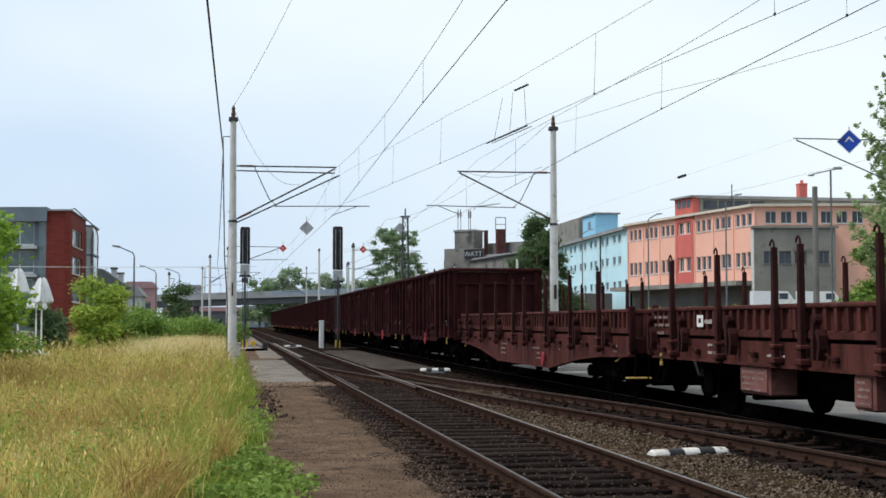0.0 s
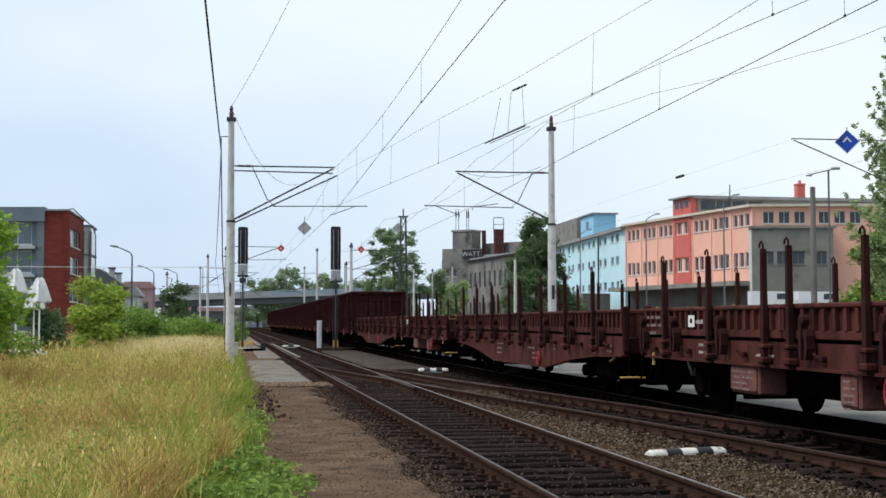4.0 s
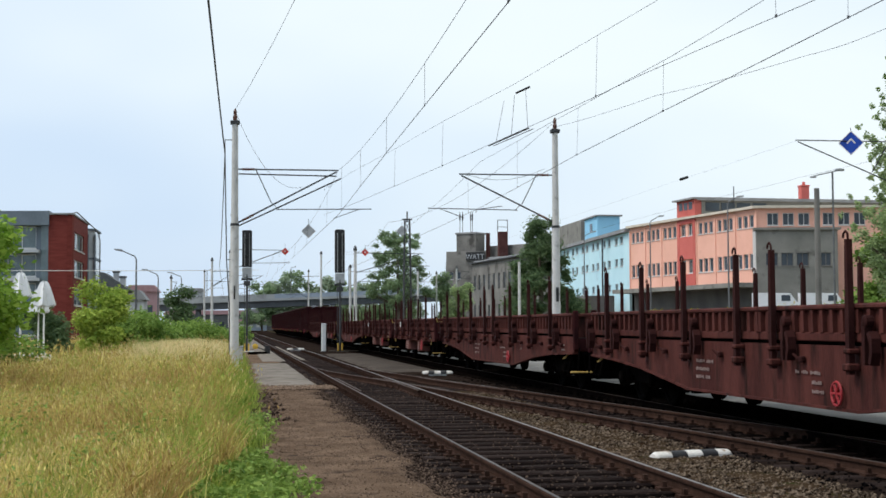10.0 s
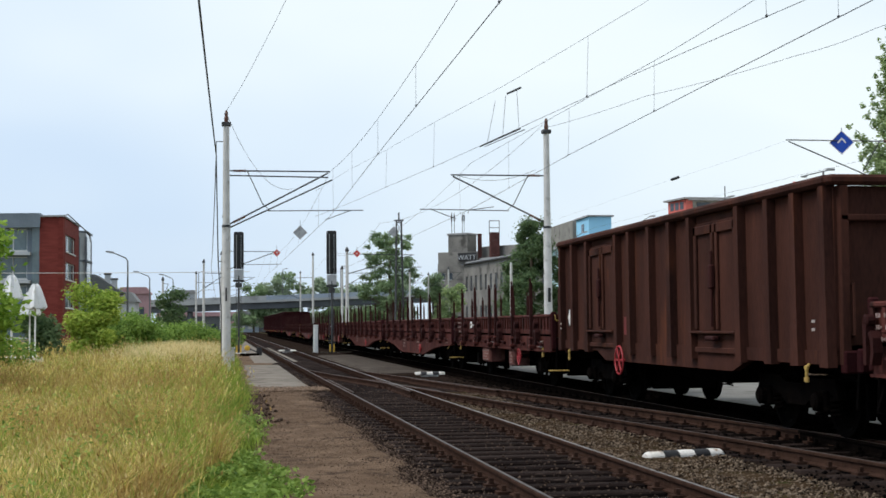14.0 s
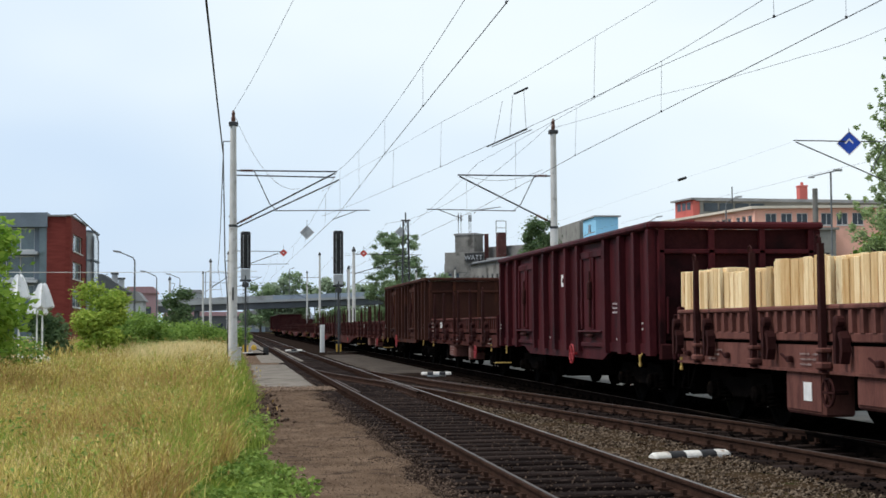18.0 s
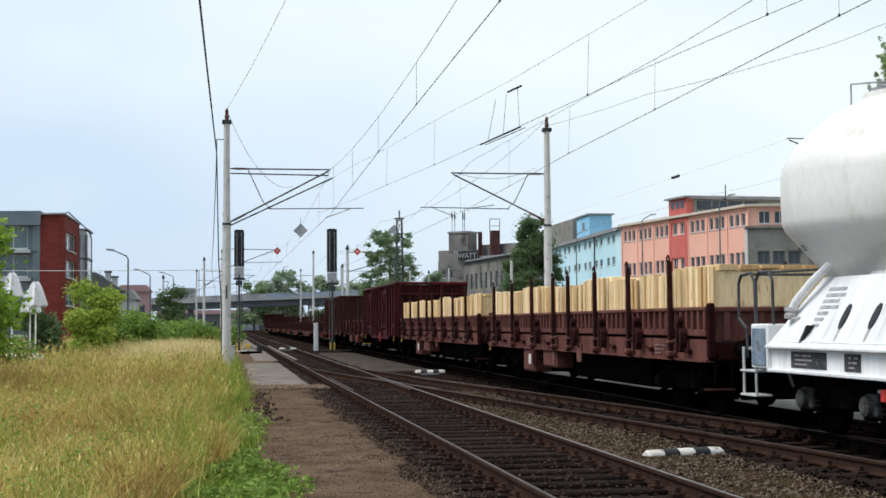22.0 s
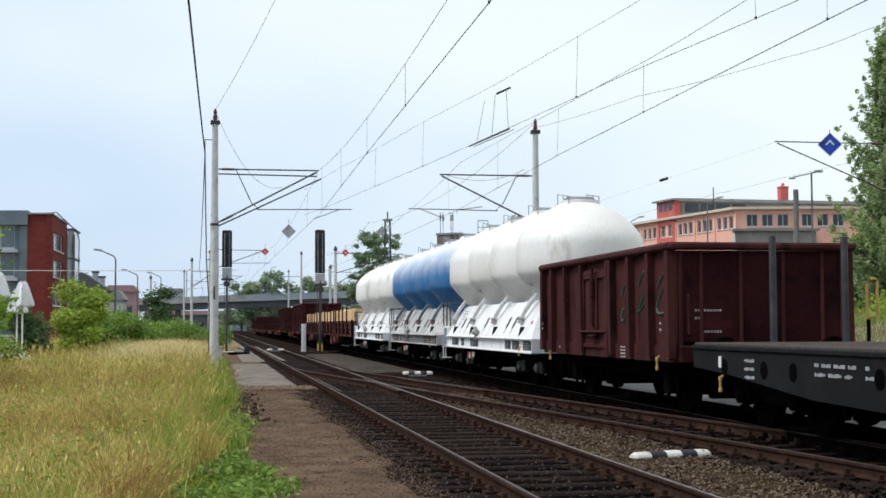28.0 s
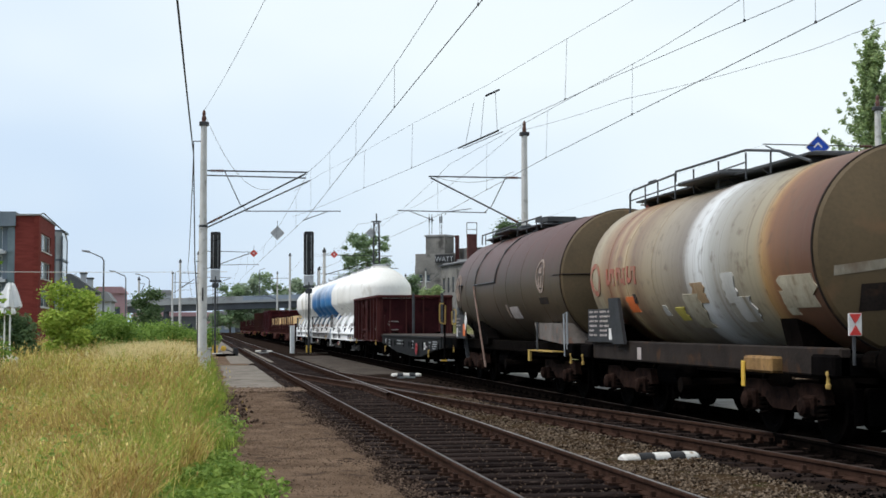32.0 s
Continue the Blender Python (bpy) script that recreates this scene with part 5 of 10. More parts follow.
solid(blue, "tower_window", [(52.58, 198.0), (52.7, 198.0), (52.75, 199.4), (52.64, 199.4)], 15.2, 16.4, GLASS)
solid(blue, "rooftop_block", [(53.3, 223), (59, 223), (59, 206), (53.0, 206)], 14.1, 17.6, CONCRETE_DK)
solid(blue, "loading_dock", [(47.6, 224), (51.5, 224), (49.7, 176), (46.0, 176)], -0.05, 5.3, DARKWALL)
part("drainpipe", Shape().tube([(0, 0, 0), (0, 0, 13.6)], 0.12, 6), STEEL_DARK, blue, at=(-0.35, 12, 0))

# old factory
fac = thing("old_factory", "sooty grey old factory with a tower and brick chimneys", "building", (47, 300, 0))
facade(fac, (54.4, 294.7), (68.5, 270), -0.05, 15.6, [(1.2 + k * 2.9, 1.3, z, h) for k in range(10) for z, h in ((2.5, 5.5), (11.3, 1.8))], FACTORY, GLASS, "side_wall")
facade(fac, (46.6, 300), (54.4, 294.7), -0.05, 17.6, [(0.8, 0.9, 11.5, 1.6), (2.6, 0.9, 11.5, 1.6), (0.8, 0.9, 5.5, 1.6)], FACTORY, GLASS, "front_wall")
solid(fac, "core", [(47.2, 301), (53, 297.3), (69.5, 271.5), (80, 285), (60, 312)], 0, 15.5, FACTORY)
solid(fac, "roof", [(54.9, 295.2), (68.7, 268.8), (80, 285), (61, 312)], 15.6, 16.2, ROOF)
solid(fac, "upper_storey", [(55.5, 299), (69, 279), (74, 284), (61, 306)], 16.2, 18.8, FACTORY)
solid(fac, "tower", [(48.9, 300), (52.6, 296.8), (55.2, 300), (51.6, 303.2)], 15.5, 21.4, FACTORY)
solid(fac, "tower_roof", [(48.6, 300), (52.6, 296.5), (55.5, 300), (51.6, 303.5)], 21.4, 21.8, ROOF)
solid(fac, "sign_board", [(50.51, 297.02), (54.09, 294.59), (54.21, 294.77), (50.63, 297.2)], 15.55, 17.35, BLACKP)
curve = bpy.data.curves.new("sign_lettering", "FONT")
curve.body, curve.size, curve.extrude, curve.align_x = "WATT", 1.5, 0.02, "CENTER"
words = new("sign_lettering", curve)
bpy.context.view_layer.update()
letters = new("sign_lettering", bpy.data.meshes.new_from_object(words))
bpy.data.objects.remove(words)
letters.data.materials.append(SIGN_GREY)
letters.parent = fac
letters.matrix_basis = fac.matrix_basis.inverted() @ pose(52.28, 295.78, 15.85, 90, 0, math.degrees(math.atan2(-5.3, 7.8)))
for x, y, r, zt in ((55.4, 297, 0.4, 21.6), (57.9, 293, 0.95, 21.6)):
    solid(fac, "chimney", [(x - r, y - r), (x + r, y - r), (x + r, y + r), (x - r, y + r)], 15, zt, CHIMNEY)
part("roof_frame", Shape().tube([(0, 0, 22), (0, 0, 25)], 0.08, 4).tube([(2.2, 0, 22), (2.2, 0, 25)], 0.08, 4).tube([(0, 0, 25), (2.2, 0, 25)], 0.08, 4).tube([(0, 0, 23.5), (2.2, 0, 23.5)], 0.06, 4), STEEL_DARK, fac, at=(9.9, -6.5, -0.8))
for dx in (2.6, 3.2, 5.0, 5.4):
    part("antenna", Shape().tube([(0, 0, 21.5), (0, 0, 26.2)], 0.07, 5).box(-0.14, 0.14, -0.06, 0.06, 24.3, 25.7), STEEL_DARK, fac, at=(dx, -0.5, 0.2))
part("crane_arm", Shape().tube([(0, 0, 26.3), (0.3, 0, 27), (5.5, -2, 27.6)], 0.09, 5), STEEL_DARK, fac, at=(6.2, -0.5, 0))

# long low wing of the factory along the yard
wing = [(50.6 + 6.0 * k, 290 - 62.0 * k) for k in (0, 1)]
facade(fac, wing[0], wing[1], -0.05, 14.4, [(1.4 + k * 3.6, 1.5, z, h) for k in range(17) for z, h in ((3.0, 2.6), (8.7, 3.2))], FACTORY, GLASS, "wing_wall", frame=DARKWALL, sill=False)
solid(fac, "wing_end_wall", [(56.7, 227.8), (66, 227.8), (66, 228.3), (56.7, 228.3)], -0.05, 14.4, FACTORY)
solid(fac, "wing_core", [(51.4, 289.6), (57.5, 228.5), (66, 228.5), (66, 271), (57.5, 287)], 0, 14.3, FACTORY)
solid(fac, "wing_eave", [(50.0, 290.2), (56.0, 227.4), (66.4, 227.4), (66.4, 271), (57.5, 288)], 14.4, 14.62, STEEL_DARK)
solid(fac, "wing_roof", [(50.9, 289.6), (56.8, 228.2), (66, 228.2), (66, 271), (57.5, 287)], 14.62, 15.0, ROOF)

# red and grey office block
off = thing("office_block", "modern office block in red-brown cladding and blue-grey panels", "building", (-12.5, 108, 0))
facade(off, (-13.9, 108.4), (-12.1, 108), -0.05, 10.1, [], BRICKRED, GLASS_OFFICE, "red_front_wall")
facade(off, (-12.1, 108), (-12.05, 119), -0.05, 10.1, [(1.6, 6.6, 7.55, 1.35), (1.6, 6.6, 5.4, 1.35), (1.6, 6.6, 3.2, 1.35)], BRICKRED, GLASS_OFFICE, "red_side_wall")
facade(off, (-22, 110), (-14.5, 108.9), -0.05, 9.3, [(x, 2.2, z, 1.7) for x in (0.2, 2.6, 5.0) for z in (0.9, 3.2, 5.4, 7.55)], OFFICE_GREY, GLASS_OFFICE, "glass_wall")
solid(off, "grey_wall", [(-14.5, 108.8), (-13.9, 108.6), (-13.9, 109.2), (-14.5, 109.3)], -0.05, 9.3, GLASS_OFFICE)
for z in (2.85, 5.05, 7.2):
    solid(off, "balcony_slab", [(-22, 109.2), (-14.55, 108.1), (-14.55, 108.8), (-22, 109.9)], z, z + 0.22, FARWALL)
solid(off, "parapet", [(-22, 109.4), (-13.85, 108.2), (-13.85, 112), (-22, 113)], 9.3, 10.4, OFFICE_GREY)
solid(off, "core", [(-22, 110.8), (-14.5, 109.6), (-12.6, 108.9), (-12.5, 119), (-22, 122)], 0, 10.0, OFFICE_GREY)
solid(off, "stair_glazing", [(-12.2, 119.3), (-11.5, 119.5), (-11.5, 124), (-12.4, 124)], -0.05, 9.8, STAIR_GLASS)
for z in (0.0, 2.4, 4.8, 7.2, 9.65):
    solid(off, "stair_transom", [(-12.2, 119.2), (-11.4, 119.4), (-11.4, 124.1), (-12.4, 124.1)], z, z + 0.16, OFFICE_GREY)
for x in (-12.05, -11.48):
    solid(off, "stair_mullion", [(x - 0.06, 119.22), (x + 0.06, 119.24), (x + 0.06, 119.5), (x - 0.06, 119.5)], -0.05, 9.3, OFFICE_GREY)
part("roof_rail", Shape().tube([(0, 0, 10.05), (0.3, 4, 10.6), (1.2, 11.5, 9.6), (1.35, 12.2, 8.9), (1.35, 12.2, 0)], 0.05, 5), LAMP_GREY, off)
solid(off, "roof_coping", [(-13.84, 108.2), (-12.0, 107.8), (-11.95, 119.2), (-13.84, 119.4)], 10.1, 10.22, ROOF)

# dark-roofed house beyond the office block
h_ob = thing("gabled_house", "pale house with a dark pitched roof and two chimneys", "building", (-12.6, 140, 0))
part("wall", Shape().box(-3.2, 2.0, 0, 7, -0.05, 5.1), FARWALL, h_ob)
part("roof", Shape().prism([(-4.0, 5.0), (2.4, 5.0), (2.5, 5.2), (0.0, 6.9), (-1.6, 6.9), (-4.1, 5.2)], -0.3, 7.3, "y"), FARDARK, h_ob)
for x, z in ((1.1, 6.9), (1.75, 6.4)):
    chim = part("chimney", Shape().cbox(x - 0.28, x + 0.28, 1.2, 1.8, 5.2, z, 0.03), FARWALL, h_ob)
    part("chimney_cap", Shape().cbox(x - 0.36, x + 0.36, 1.1, 1.9, z, z + 0.18, 0.03), FARDARK, chim)
for x in (-2.4, -0.6, 1.0):
    part("window", Shape().box(x, x + 0.9, -0.05, 0.02, 3.2, 4.4), GLASS, h_ob)

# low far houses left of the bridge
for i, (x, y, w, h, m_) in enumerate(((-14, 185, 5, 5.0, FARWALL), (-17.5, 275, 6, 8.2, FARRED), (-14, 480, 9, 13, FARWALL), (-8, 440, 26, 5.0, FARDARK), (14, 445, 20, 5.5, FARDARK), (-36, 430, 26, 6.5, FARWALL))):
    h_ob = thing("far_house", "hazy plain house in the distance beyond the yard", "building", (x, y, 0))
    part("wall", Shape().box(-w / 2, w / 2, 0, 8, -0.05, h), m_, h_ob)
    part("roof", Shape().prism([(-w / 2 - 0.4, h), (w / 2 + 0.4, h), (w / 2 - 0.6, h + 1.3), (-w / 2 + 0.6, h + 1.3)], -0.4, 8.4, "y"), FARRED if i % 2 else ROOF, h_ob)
    n = max(2, int(w / 3))
    for z in np.arange(1.2, h - 1.5, 3.0):
        for k in range(n):
            part("window", Shape().box(-w / 2 + (k + 0.3) * w / n, -w / 2 + (k + 0.7) * w / n, -0.05, 0.02, z, z + 1.4), GLASS, h_ob)

kiosk = thing("far_station_hut", "small blue hut with a red roof beyond the bridge", "hut", (5.5, 428, 0))
part("wall", Shape().box(-5, 5, 0, 6, -0.05, 2.6), RAIL_BLUE, kiosk)
part("roof", Shape().cbox(-6.5, 6.5, -1.5, 7, 2.6, 3.4, 0.1), FARRED, kiosk)
for x in (-3.4, -0.8, 1.8):
    part("window", Shape().box(x, x + 1.6, -0.06, 0.02, 0.9, 2.2), WINFRAME, kiosk)

# road bridge over the tracks
br = thing("road_bridge", "long grey road bridge with blue-grey railings across the tracks", "bridge", (0, 330, 0))
zb = lambda x: 6.05 + (x - 5.5) * 0.034
for x0 in range(-110, 130, 20):
    x1 = x0 + 20
    part("girder", Shape().prism([(x0, zb(x0) - 0.3), (x1, zb(x1) - 0.3), (x1, zb(x1) + 1.2), (x0, zb(x0) + 1.2)], 0.8, 10, "y"), BRIDGE_DK, br)
    part("deck", Shape().prism([(x0, zb(x0) + 1.2), (x1, zb(x1) + 1.2), (x1, zb(x1) + 1.75), (x0, zb(x0) + 1.75)], 0, 11, "y"), BRIDGE, br)
    part("parapet", Shape().prism([(x0, zb(x0) + 1.75), (x1, zb(x1) + 1.75), (x1, zb(x1) + 2.75), (x0, zb(x0) + 2.75)], 0.05, 0.2, "y"), RAIL_BLUE if x0 > 0 else BRIDGE, br)
    for k in range(8):
        x = x0 + k * 2.5
        part("railing_post", Shape().box(x - 0.08, x + 0.08, -0.06, 0.04, zb(x) + 1.6, zb(x) + 3.0), RAIL_BLUE if x0 > 0 else BRIDGE, br)
    if x0 not in (-10, 10) and x0 % 40 == 10 or x0 == -10:
        for y in (2, 8):
            part("pillar", Shape().lathe([(0.6, -0.05), (0.6, zb(x0) - 0.25)], (x0 + 2, y, 0), seg=12), BRIDGE_DK, br)
for x in (-30, -6, 14, 28, 52):
    lampb = part("bridge_lamp", Shape().tube([(x, 5, zb(x) + 1.7), (x, 5, zb(x) + 9), (x + 1.2, 5, zb(x) + 9.4)], 0.09, 5), LAMP_GREY, br)

# ---- street lamps ----


def street_lamp(at, h, reach, rz, name="street_lamp"):
    g = thing(name, "grey street lamp with a bent arm", "street lamp", at, rz, "street lamps")
    part("pole", Shape().tube([(0, 0, -0.05), (0, 0, h * 0.55), (0, 0, h - 0.35), (0.15, 0, h - 0.08), (reach, 0, h + 0.35)], [0.11, 0.08, 0.06, 0.055, 0.045], 8), LAMP_GREY, g, smooth=True)
    part("lamp_head", Shape().prism([(reach - 0.1, h + 0.28), (reach + 0.7, h + 0.42), (reach + 0.75, h + 0.56), (reach + 0.1, h + 0.5)], -0.14, 0.14, "y"), SIGN_GREY, g)
    part("base", Shape().lathe([(0.16, -0.05), (0.16, 0.9), (0.11, 1.0)], seg=8), LAMP_GREY, g)
    return g


street_lamp((-8.1, 120, 0), 7.6, 1.1, 180)
street_lamp((-8.35, 160, 0), 7.5, 1.1, 180)
street_lamp((-7.0, 195, 0), 8.5, 1.2, 180)
for x, y, h in ((47.6, 128, 13.5), (46.6, 150, 13.3), (46.2, 178, 13.4)):
    street_lamp((x, y, 0), h, 0.9, 0)
tee = thing("floodlight_pole", "thin pole with a double-armed floodlight", "street lamp", (37.45, 82, 0.55))
part("pole", Shape().tube([(0, 0, -0.05), (0, 0, 10.6)], 0.06, 6), LAMP_GREY, tee)
part("arm", Shape().tube([(-1.3, 0, 10.3), (0, 0, 10.6), (0.75, 0, 10.75)], 0.04, 6), LAMP_GREY, tee)
part("lamp_head", Shape().cbox(0.2, 0.75, -0.12, 0.12, 10.65, 10.8, 0.03), SIGN_GREY, tee)
part("lamp_head", Shape().cbox(-1.5, -1.1, -0.1, 0.1, 10.2, 10.3, 0.03), SIGN_GREY, tee)
fp = thing("concrete_pole", "plain dark concrete pole near the warehouse", "pole", (52.35, 118, 0))
part("shaft", Shape().lathe([(0.3, -0.05), (0.24, 13.8)], seg=10), DARKWALL, fp)
fp = thing("concrete_pole", "plain grey concrete pole before the dark tree", "pole", (27.3, 130, 0))
part("shaft", Shape().lathe([(0.17, -0.05), (0.12, 7.6)], seg=10), CONCRETE, fp)


def van(at, rz, paint=None):
    v = thing("parked_van", "white parked van beside the warehouse", "van", at, rz, "parked vans")
    part("body", Shape().prism([(-2.4, 0.45), (2.5, 0.45), (2.5, 1.15), (1.7, 1.3), (1.1, 2.15), (-2.4, 2.2)], -0.95, 0.95, "y"), VAN_WHITE, v)
    part("windscreen", Shape().prism([(1.72, 1.33), (1.68, 1.33), (1.12, 2.08), (1.16, 2.08)], -0.8, 0.8, "y"), GLASS, v)
    part("side_window", Shape().box(0.2, 1.1, -0.97, 0.97, 1.35, 1.95), GLASS, v)
    for x in (-1.6, 1.7):
        for y in (-0.95, 0.75):
            w = part("wheel", Shape().lathe([(0.3, 0), (0.34, 0.05), (0.34, 0.15), (0.3, 0.2)], (x, y, 0.33), "y", 14), BLACKP, v)
            part("rim", Shape().lathe([(0.18, -0.01), (0.18, 0.21)], (x, y, 0.33), "y", 10), GREY_STEEL, w)
    part("bumper", Shape().cbox(2.45, 2.6, -0.9, 0.9, 0.4, 0.65, 0.03), BLACKP, v)
    return v


v1 = van((55.0, 134, 2.5), -10)
v2 = copy_thing(v1, pose(60.2, 134.5, 2.5, 0, 0, -8))

# white garden parasols behind the bushes
for x, y, h in ((-5.88, 45, 2.98), (-6.75, 46, 3.3), (-6.45, 48, 2.8)):
    p = thing("parasol", "folded white garden parasol behind the bushes", "parasol", (x, y, 0), 0, "parasols")
    part("pole", Shape().tube([(0, 0, -0.05), (0, 0, h)], 0.03, 6), WHITEPOST, p)
    s = Shape()
    n = 12
    rings = [(0.05, h), (0.14, h - 0.06), (0.22, h - 0.22), (0.32, h - 0.5), (0.4, h - 0.74), (0.38, h - 0.78)]
    for r, z in rings:
        for j in range(n):
            a_ = 2 * math.pi * j / n
            q = r * (1.0 if j % 2 else 0.72)
            s.v.append((q * math.cos(a_), q * math.sin(a_), z + (0.06 if j % 2 else 0)))
    for i in range(len(rings) - 1):
        for j in range(n):
            s.f.append((i * n + j, i * n + (j + 1) % n, (i + 1) * n + (j + 1) % n, (i + 1) * n + j))
    part("canopy", s, CANVAS, p)
    part("base", Shape().cbox(-0.25, 0.25, -0.25, 0.25, -0.05, 0.7, 0.04), WHITEPOST, p)
tagged(wire("white_cable", "", [(-30, 70, 4.55), (2, 108, 5.9)], 0.022, WHITEP, 0.15), "thin white cable spanning before the office block", "cable")

# ---- the goods train ----
SPEED = 8.6
CURVE_Y, CURVE_R = 240.0, 500.0
MOVERS, WHEELS, SPRING = [], [], []


def wheelset(parent, y, x=0.0, z=0.46):
    """Two wheels on an axle, turned in one piece; the axle is its local x axis."""
    side = [(0.08, 0.6), (0.1, 0.70), (0.34, 0.70), (0.38, 0.67), (0.485, 0.68), (0.485, 0.71), (0.46, 0.72), (0.455, 0.80), (0.39, 0.81), (0.35, 0.77), (0.12, 0.79), (0.1, 0.84), (0.07, 0.85), (0.07, 0.98)]
    prof = [(r, -h) for r, h in reversed(side)] + side
    w = part("wheelset", Shape().lathe(prof, axis="x", seg=28), WHEEL, parent, at=(x, y, z), smooth=True)
    WHEELS.append(w)
    return w


def bogie(parent, y, kind="plain"):
    """A two-axle bogie: side frames, springs, axle boxes, bolster, wheelsets."""
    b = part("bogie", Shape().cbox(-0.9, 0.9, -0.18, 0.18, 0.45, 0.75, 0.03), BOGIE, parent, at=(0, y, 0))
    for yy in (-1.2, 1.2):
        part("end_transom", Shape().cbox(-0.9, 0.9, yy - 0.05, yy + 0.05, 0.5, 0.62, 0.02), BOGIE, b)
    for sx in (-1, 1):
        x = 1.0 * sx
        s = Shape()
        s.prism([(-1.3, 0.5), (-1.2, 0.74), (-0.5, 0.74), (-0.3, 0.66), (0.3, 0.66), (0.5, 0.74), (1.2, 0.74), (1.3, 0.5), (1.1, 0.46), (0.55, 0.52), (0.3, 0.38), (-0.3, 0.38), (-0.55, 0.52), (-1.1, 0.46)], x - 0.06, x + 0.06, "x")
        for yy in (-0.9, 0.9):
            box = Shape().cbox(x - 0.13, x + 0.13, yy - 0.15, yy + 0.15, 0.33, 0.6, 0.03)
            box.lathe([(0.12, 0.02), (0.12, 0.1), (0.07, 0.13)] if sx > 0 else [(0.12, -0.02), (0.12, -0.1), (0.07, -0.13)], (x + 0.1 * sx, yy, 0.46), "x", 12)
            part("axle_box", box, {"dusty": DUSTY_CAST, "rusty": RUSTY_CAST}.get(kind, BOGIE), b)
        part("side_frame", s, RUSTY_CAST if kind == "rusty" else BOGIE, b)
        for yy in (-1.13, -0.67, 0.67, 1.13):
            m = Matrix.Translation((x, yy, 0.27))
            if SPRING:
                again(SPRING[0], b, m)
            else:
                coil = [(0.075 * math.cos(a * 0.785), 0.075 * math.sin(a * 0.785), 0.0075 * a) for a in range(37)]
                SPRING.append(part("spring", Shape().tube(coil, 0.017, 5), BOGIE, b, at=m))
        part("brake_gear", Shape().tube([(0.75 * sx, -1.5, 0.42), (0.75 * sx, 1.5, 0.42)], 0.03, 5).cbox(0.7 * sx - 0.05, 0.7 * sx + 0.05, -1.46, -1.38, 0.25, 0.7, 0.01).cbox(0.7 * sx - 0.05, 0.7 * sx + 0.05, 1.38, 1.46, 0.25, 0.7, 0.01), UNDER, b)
    # near-black blocks added to close the pale view through the bogie
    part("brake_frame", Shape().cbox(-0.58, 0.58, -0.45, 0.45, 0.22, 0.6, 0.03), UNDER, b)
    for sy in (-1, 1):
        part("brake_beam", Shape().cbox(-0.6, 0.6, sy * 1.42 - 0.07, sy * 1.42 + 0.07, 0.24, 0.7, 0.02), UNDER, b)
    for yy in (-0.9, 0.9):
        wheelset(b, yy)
    return b


def axle(parent, y):
    """A single sprung axle of a two-axle wagon."""
    g = part("axle_guard", Shape().cbox(-1.06, -0.98, y - 0.5, y + 0.5, 0.7, 1.0, 0.01).cbox(0.98, 1.06, y - 0.5, y + 0.5, 0.7, 1.0, 0.01), UNDER, parent)
    for sx in (-1, 1):
        s = Shape()
        for k in range(5):
            s.box(sx * 1.02 - 0.05, sx * 1.02 + 0.05, y - 0.62 + 0.1 * k, y + 0.62 - 0.1 * k, 0.82 - 0.022 * k, 0.84 - 0.022 * k)
        s.cbox(sx * 1.02 - 0.12, sx * 1.02 + 0.12, y - 0.17, y + 0.17, 0.32, 0.66, 0.03)
        s.box(sx * 1.02 - 0.02, sx * 1.02 + 0.02, y - 0.26, y - 0.18, 0.25, 0.95).box(sx * 1.02 - 0.02, sx * 1.02 + 0.02, y + 0.18, y + 0.26, 0.25, 0.95)
        part("leaf_spring", s, BOGIE, g)
    # near-black blocks added by the axle, closing the view underneath
    for sy in (-1, 1):
        part("brake_block", Shape().cbox(-0.62, 0.62, y + sy * 0.62 - 0.08, y + sy * 0.62 + 0.08, 0.26, 0.8, 0.02), UNDER, g)
    wheelset(parent, y)
    return g


def buffers(parent, half, z=1.04):
    """Two buffers and a coupling hook at each end of a frame that ends at +-half."""
    for sy in (-1, 1):
        for x in (-0.875, 0.875):
            s = Shape().lathe([(0.13, sy * half), (0.13, sy * (half + 0.33)), (0.09, sy * (half + 0.34)), (0.09, sy * (half + 0.56))], (x, 0, z), "y", 12)
            s.lathe([(0.22, sy * (half + 0.56)), (0.23, sy * (half + 0.58)), (0.15, sy * (half + 0.62))], (x, 0, z), "y", 18)
            part("buffer", s, BOGIE, parent)
        s = Shape().cbox(-0.06, 0.06, min(sy * half, sy * (half + 0.38)), max(sy * half, sy * (half + 0.38)), z - 0.08, z + 0.08, 0.02)
        s.tube([(0, sy * (half + 0.3), z - 0.05), (0.05, sy * (half + 0.45), z - 0.3), (0, sy * (half + 0.35), z - 0.5)], 0.03, 6)
        part("coupling", s, UNDER, parent)
        part("brake_hose", Shape().tube([(-0.3, sy * half, z - 0.15), (-0.3, sy * (half + 0.3), z - 0.25), (-0.25, sy * (half + 0.45), z - 0.55)], 0.025, 6), BLACKP, parent)


def hand_wheel(parent, x, y, z, r=0.27, material=None):
    """A spoked handbrake wheel in the plane of the wagon's side."""
    s = Shape()
    ring = [(x, y + r * math.cos(a), z + r * math.sin(a)) for a in [2 * math.pi * k / 18 for k in range(19)]]
    s.tube(ring, 0.017, 6, caps=False)
    for k in range(3):
        a = math.pi * k / 3
        s.tube([(x, y - r * math.cos(a), z - r * math.sin(a)), (x, y + r * math.cos(a), z + r * math.sin(a))], 0.016, 5)
    s.tube([(x, y, z), (x + (0.25 if x < 0 else -0.25), y, z)], 0.03, 6)
    return part("hand_wheel", s, material or REDP, parent, "red spoked handbrake wheel")


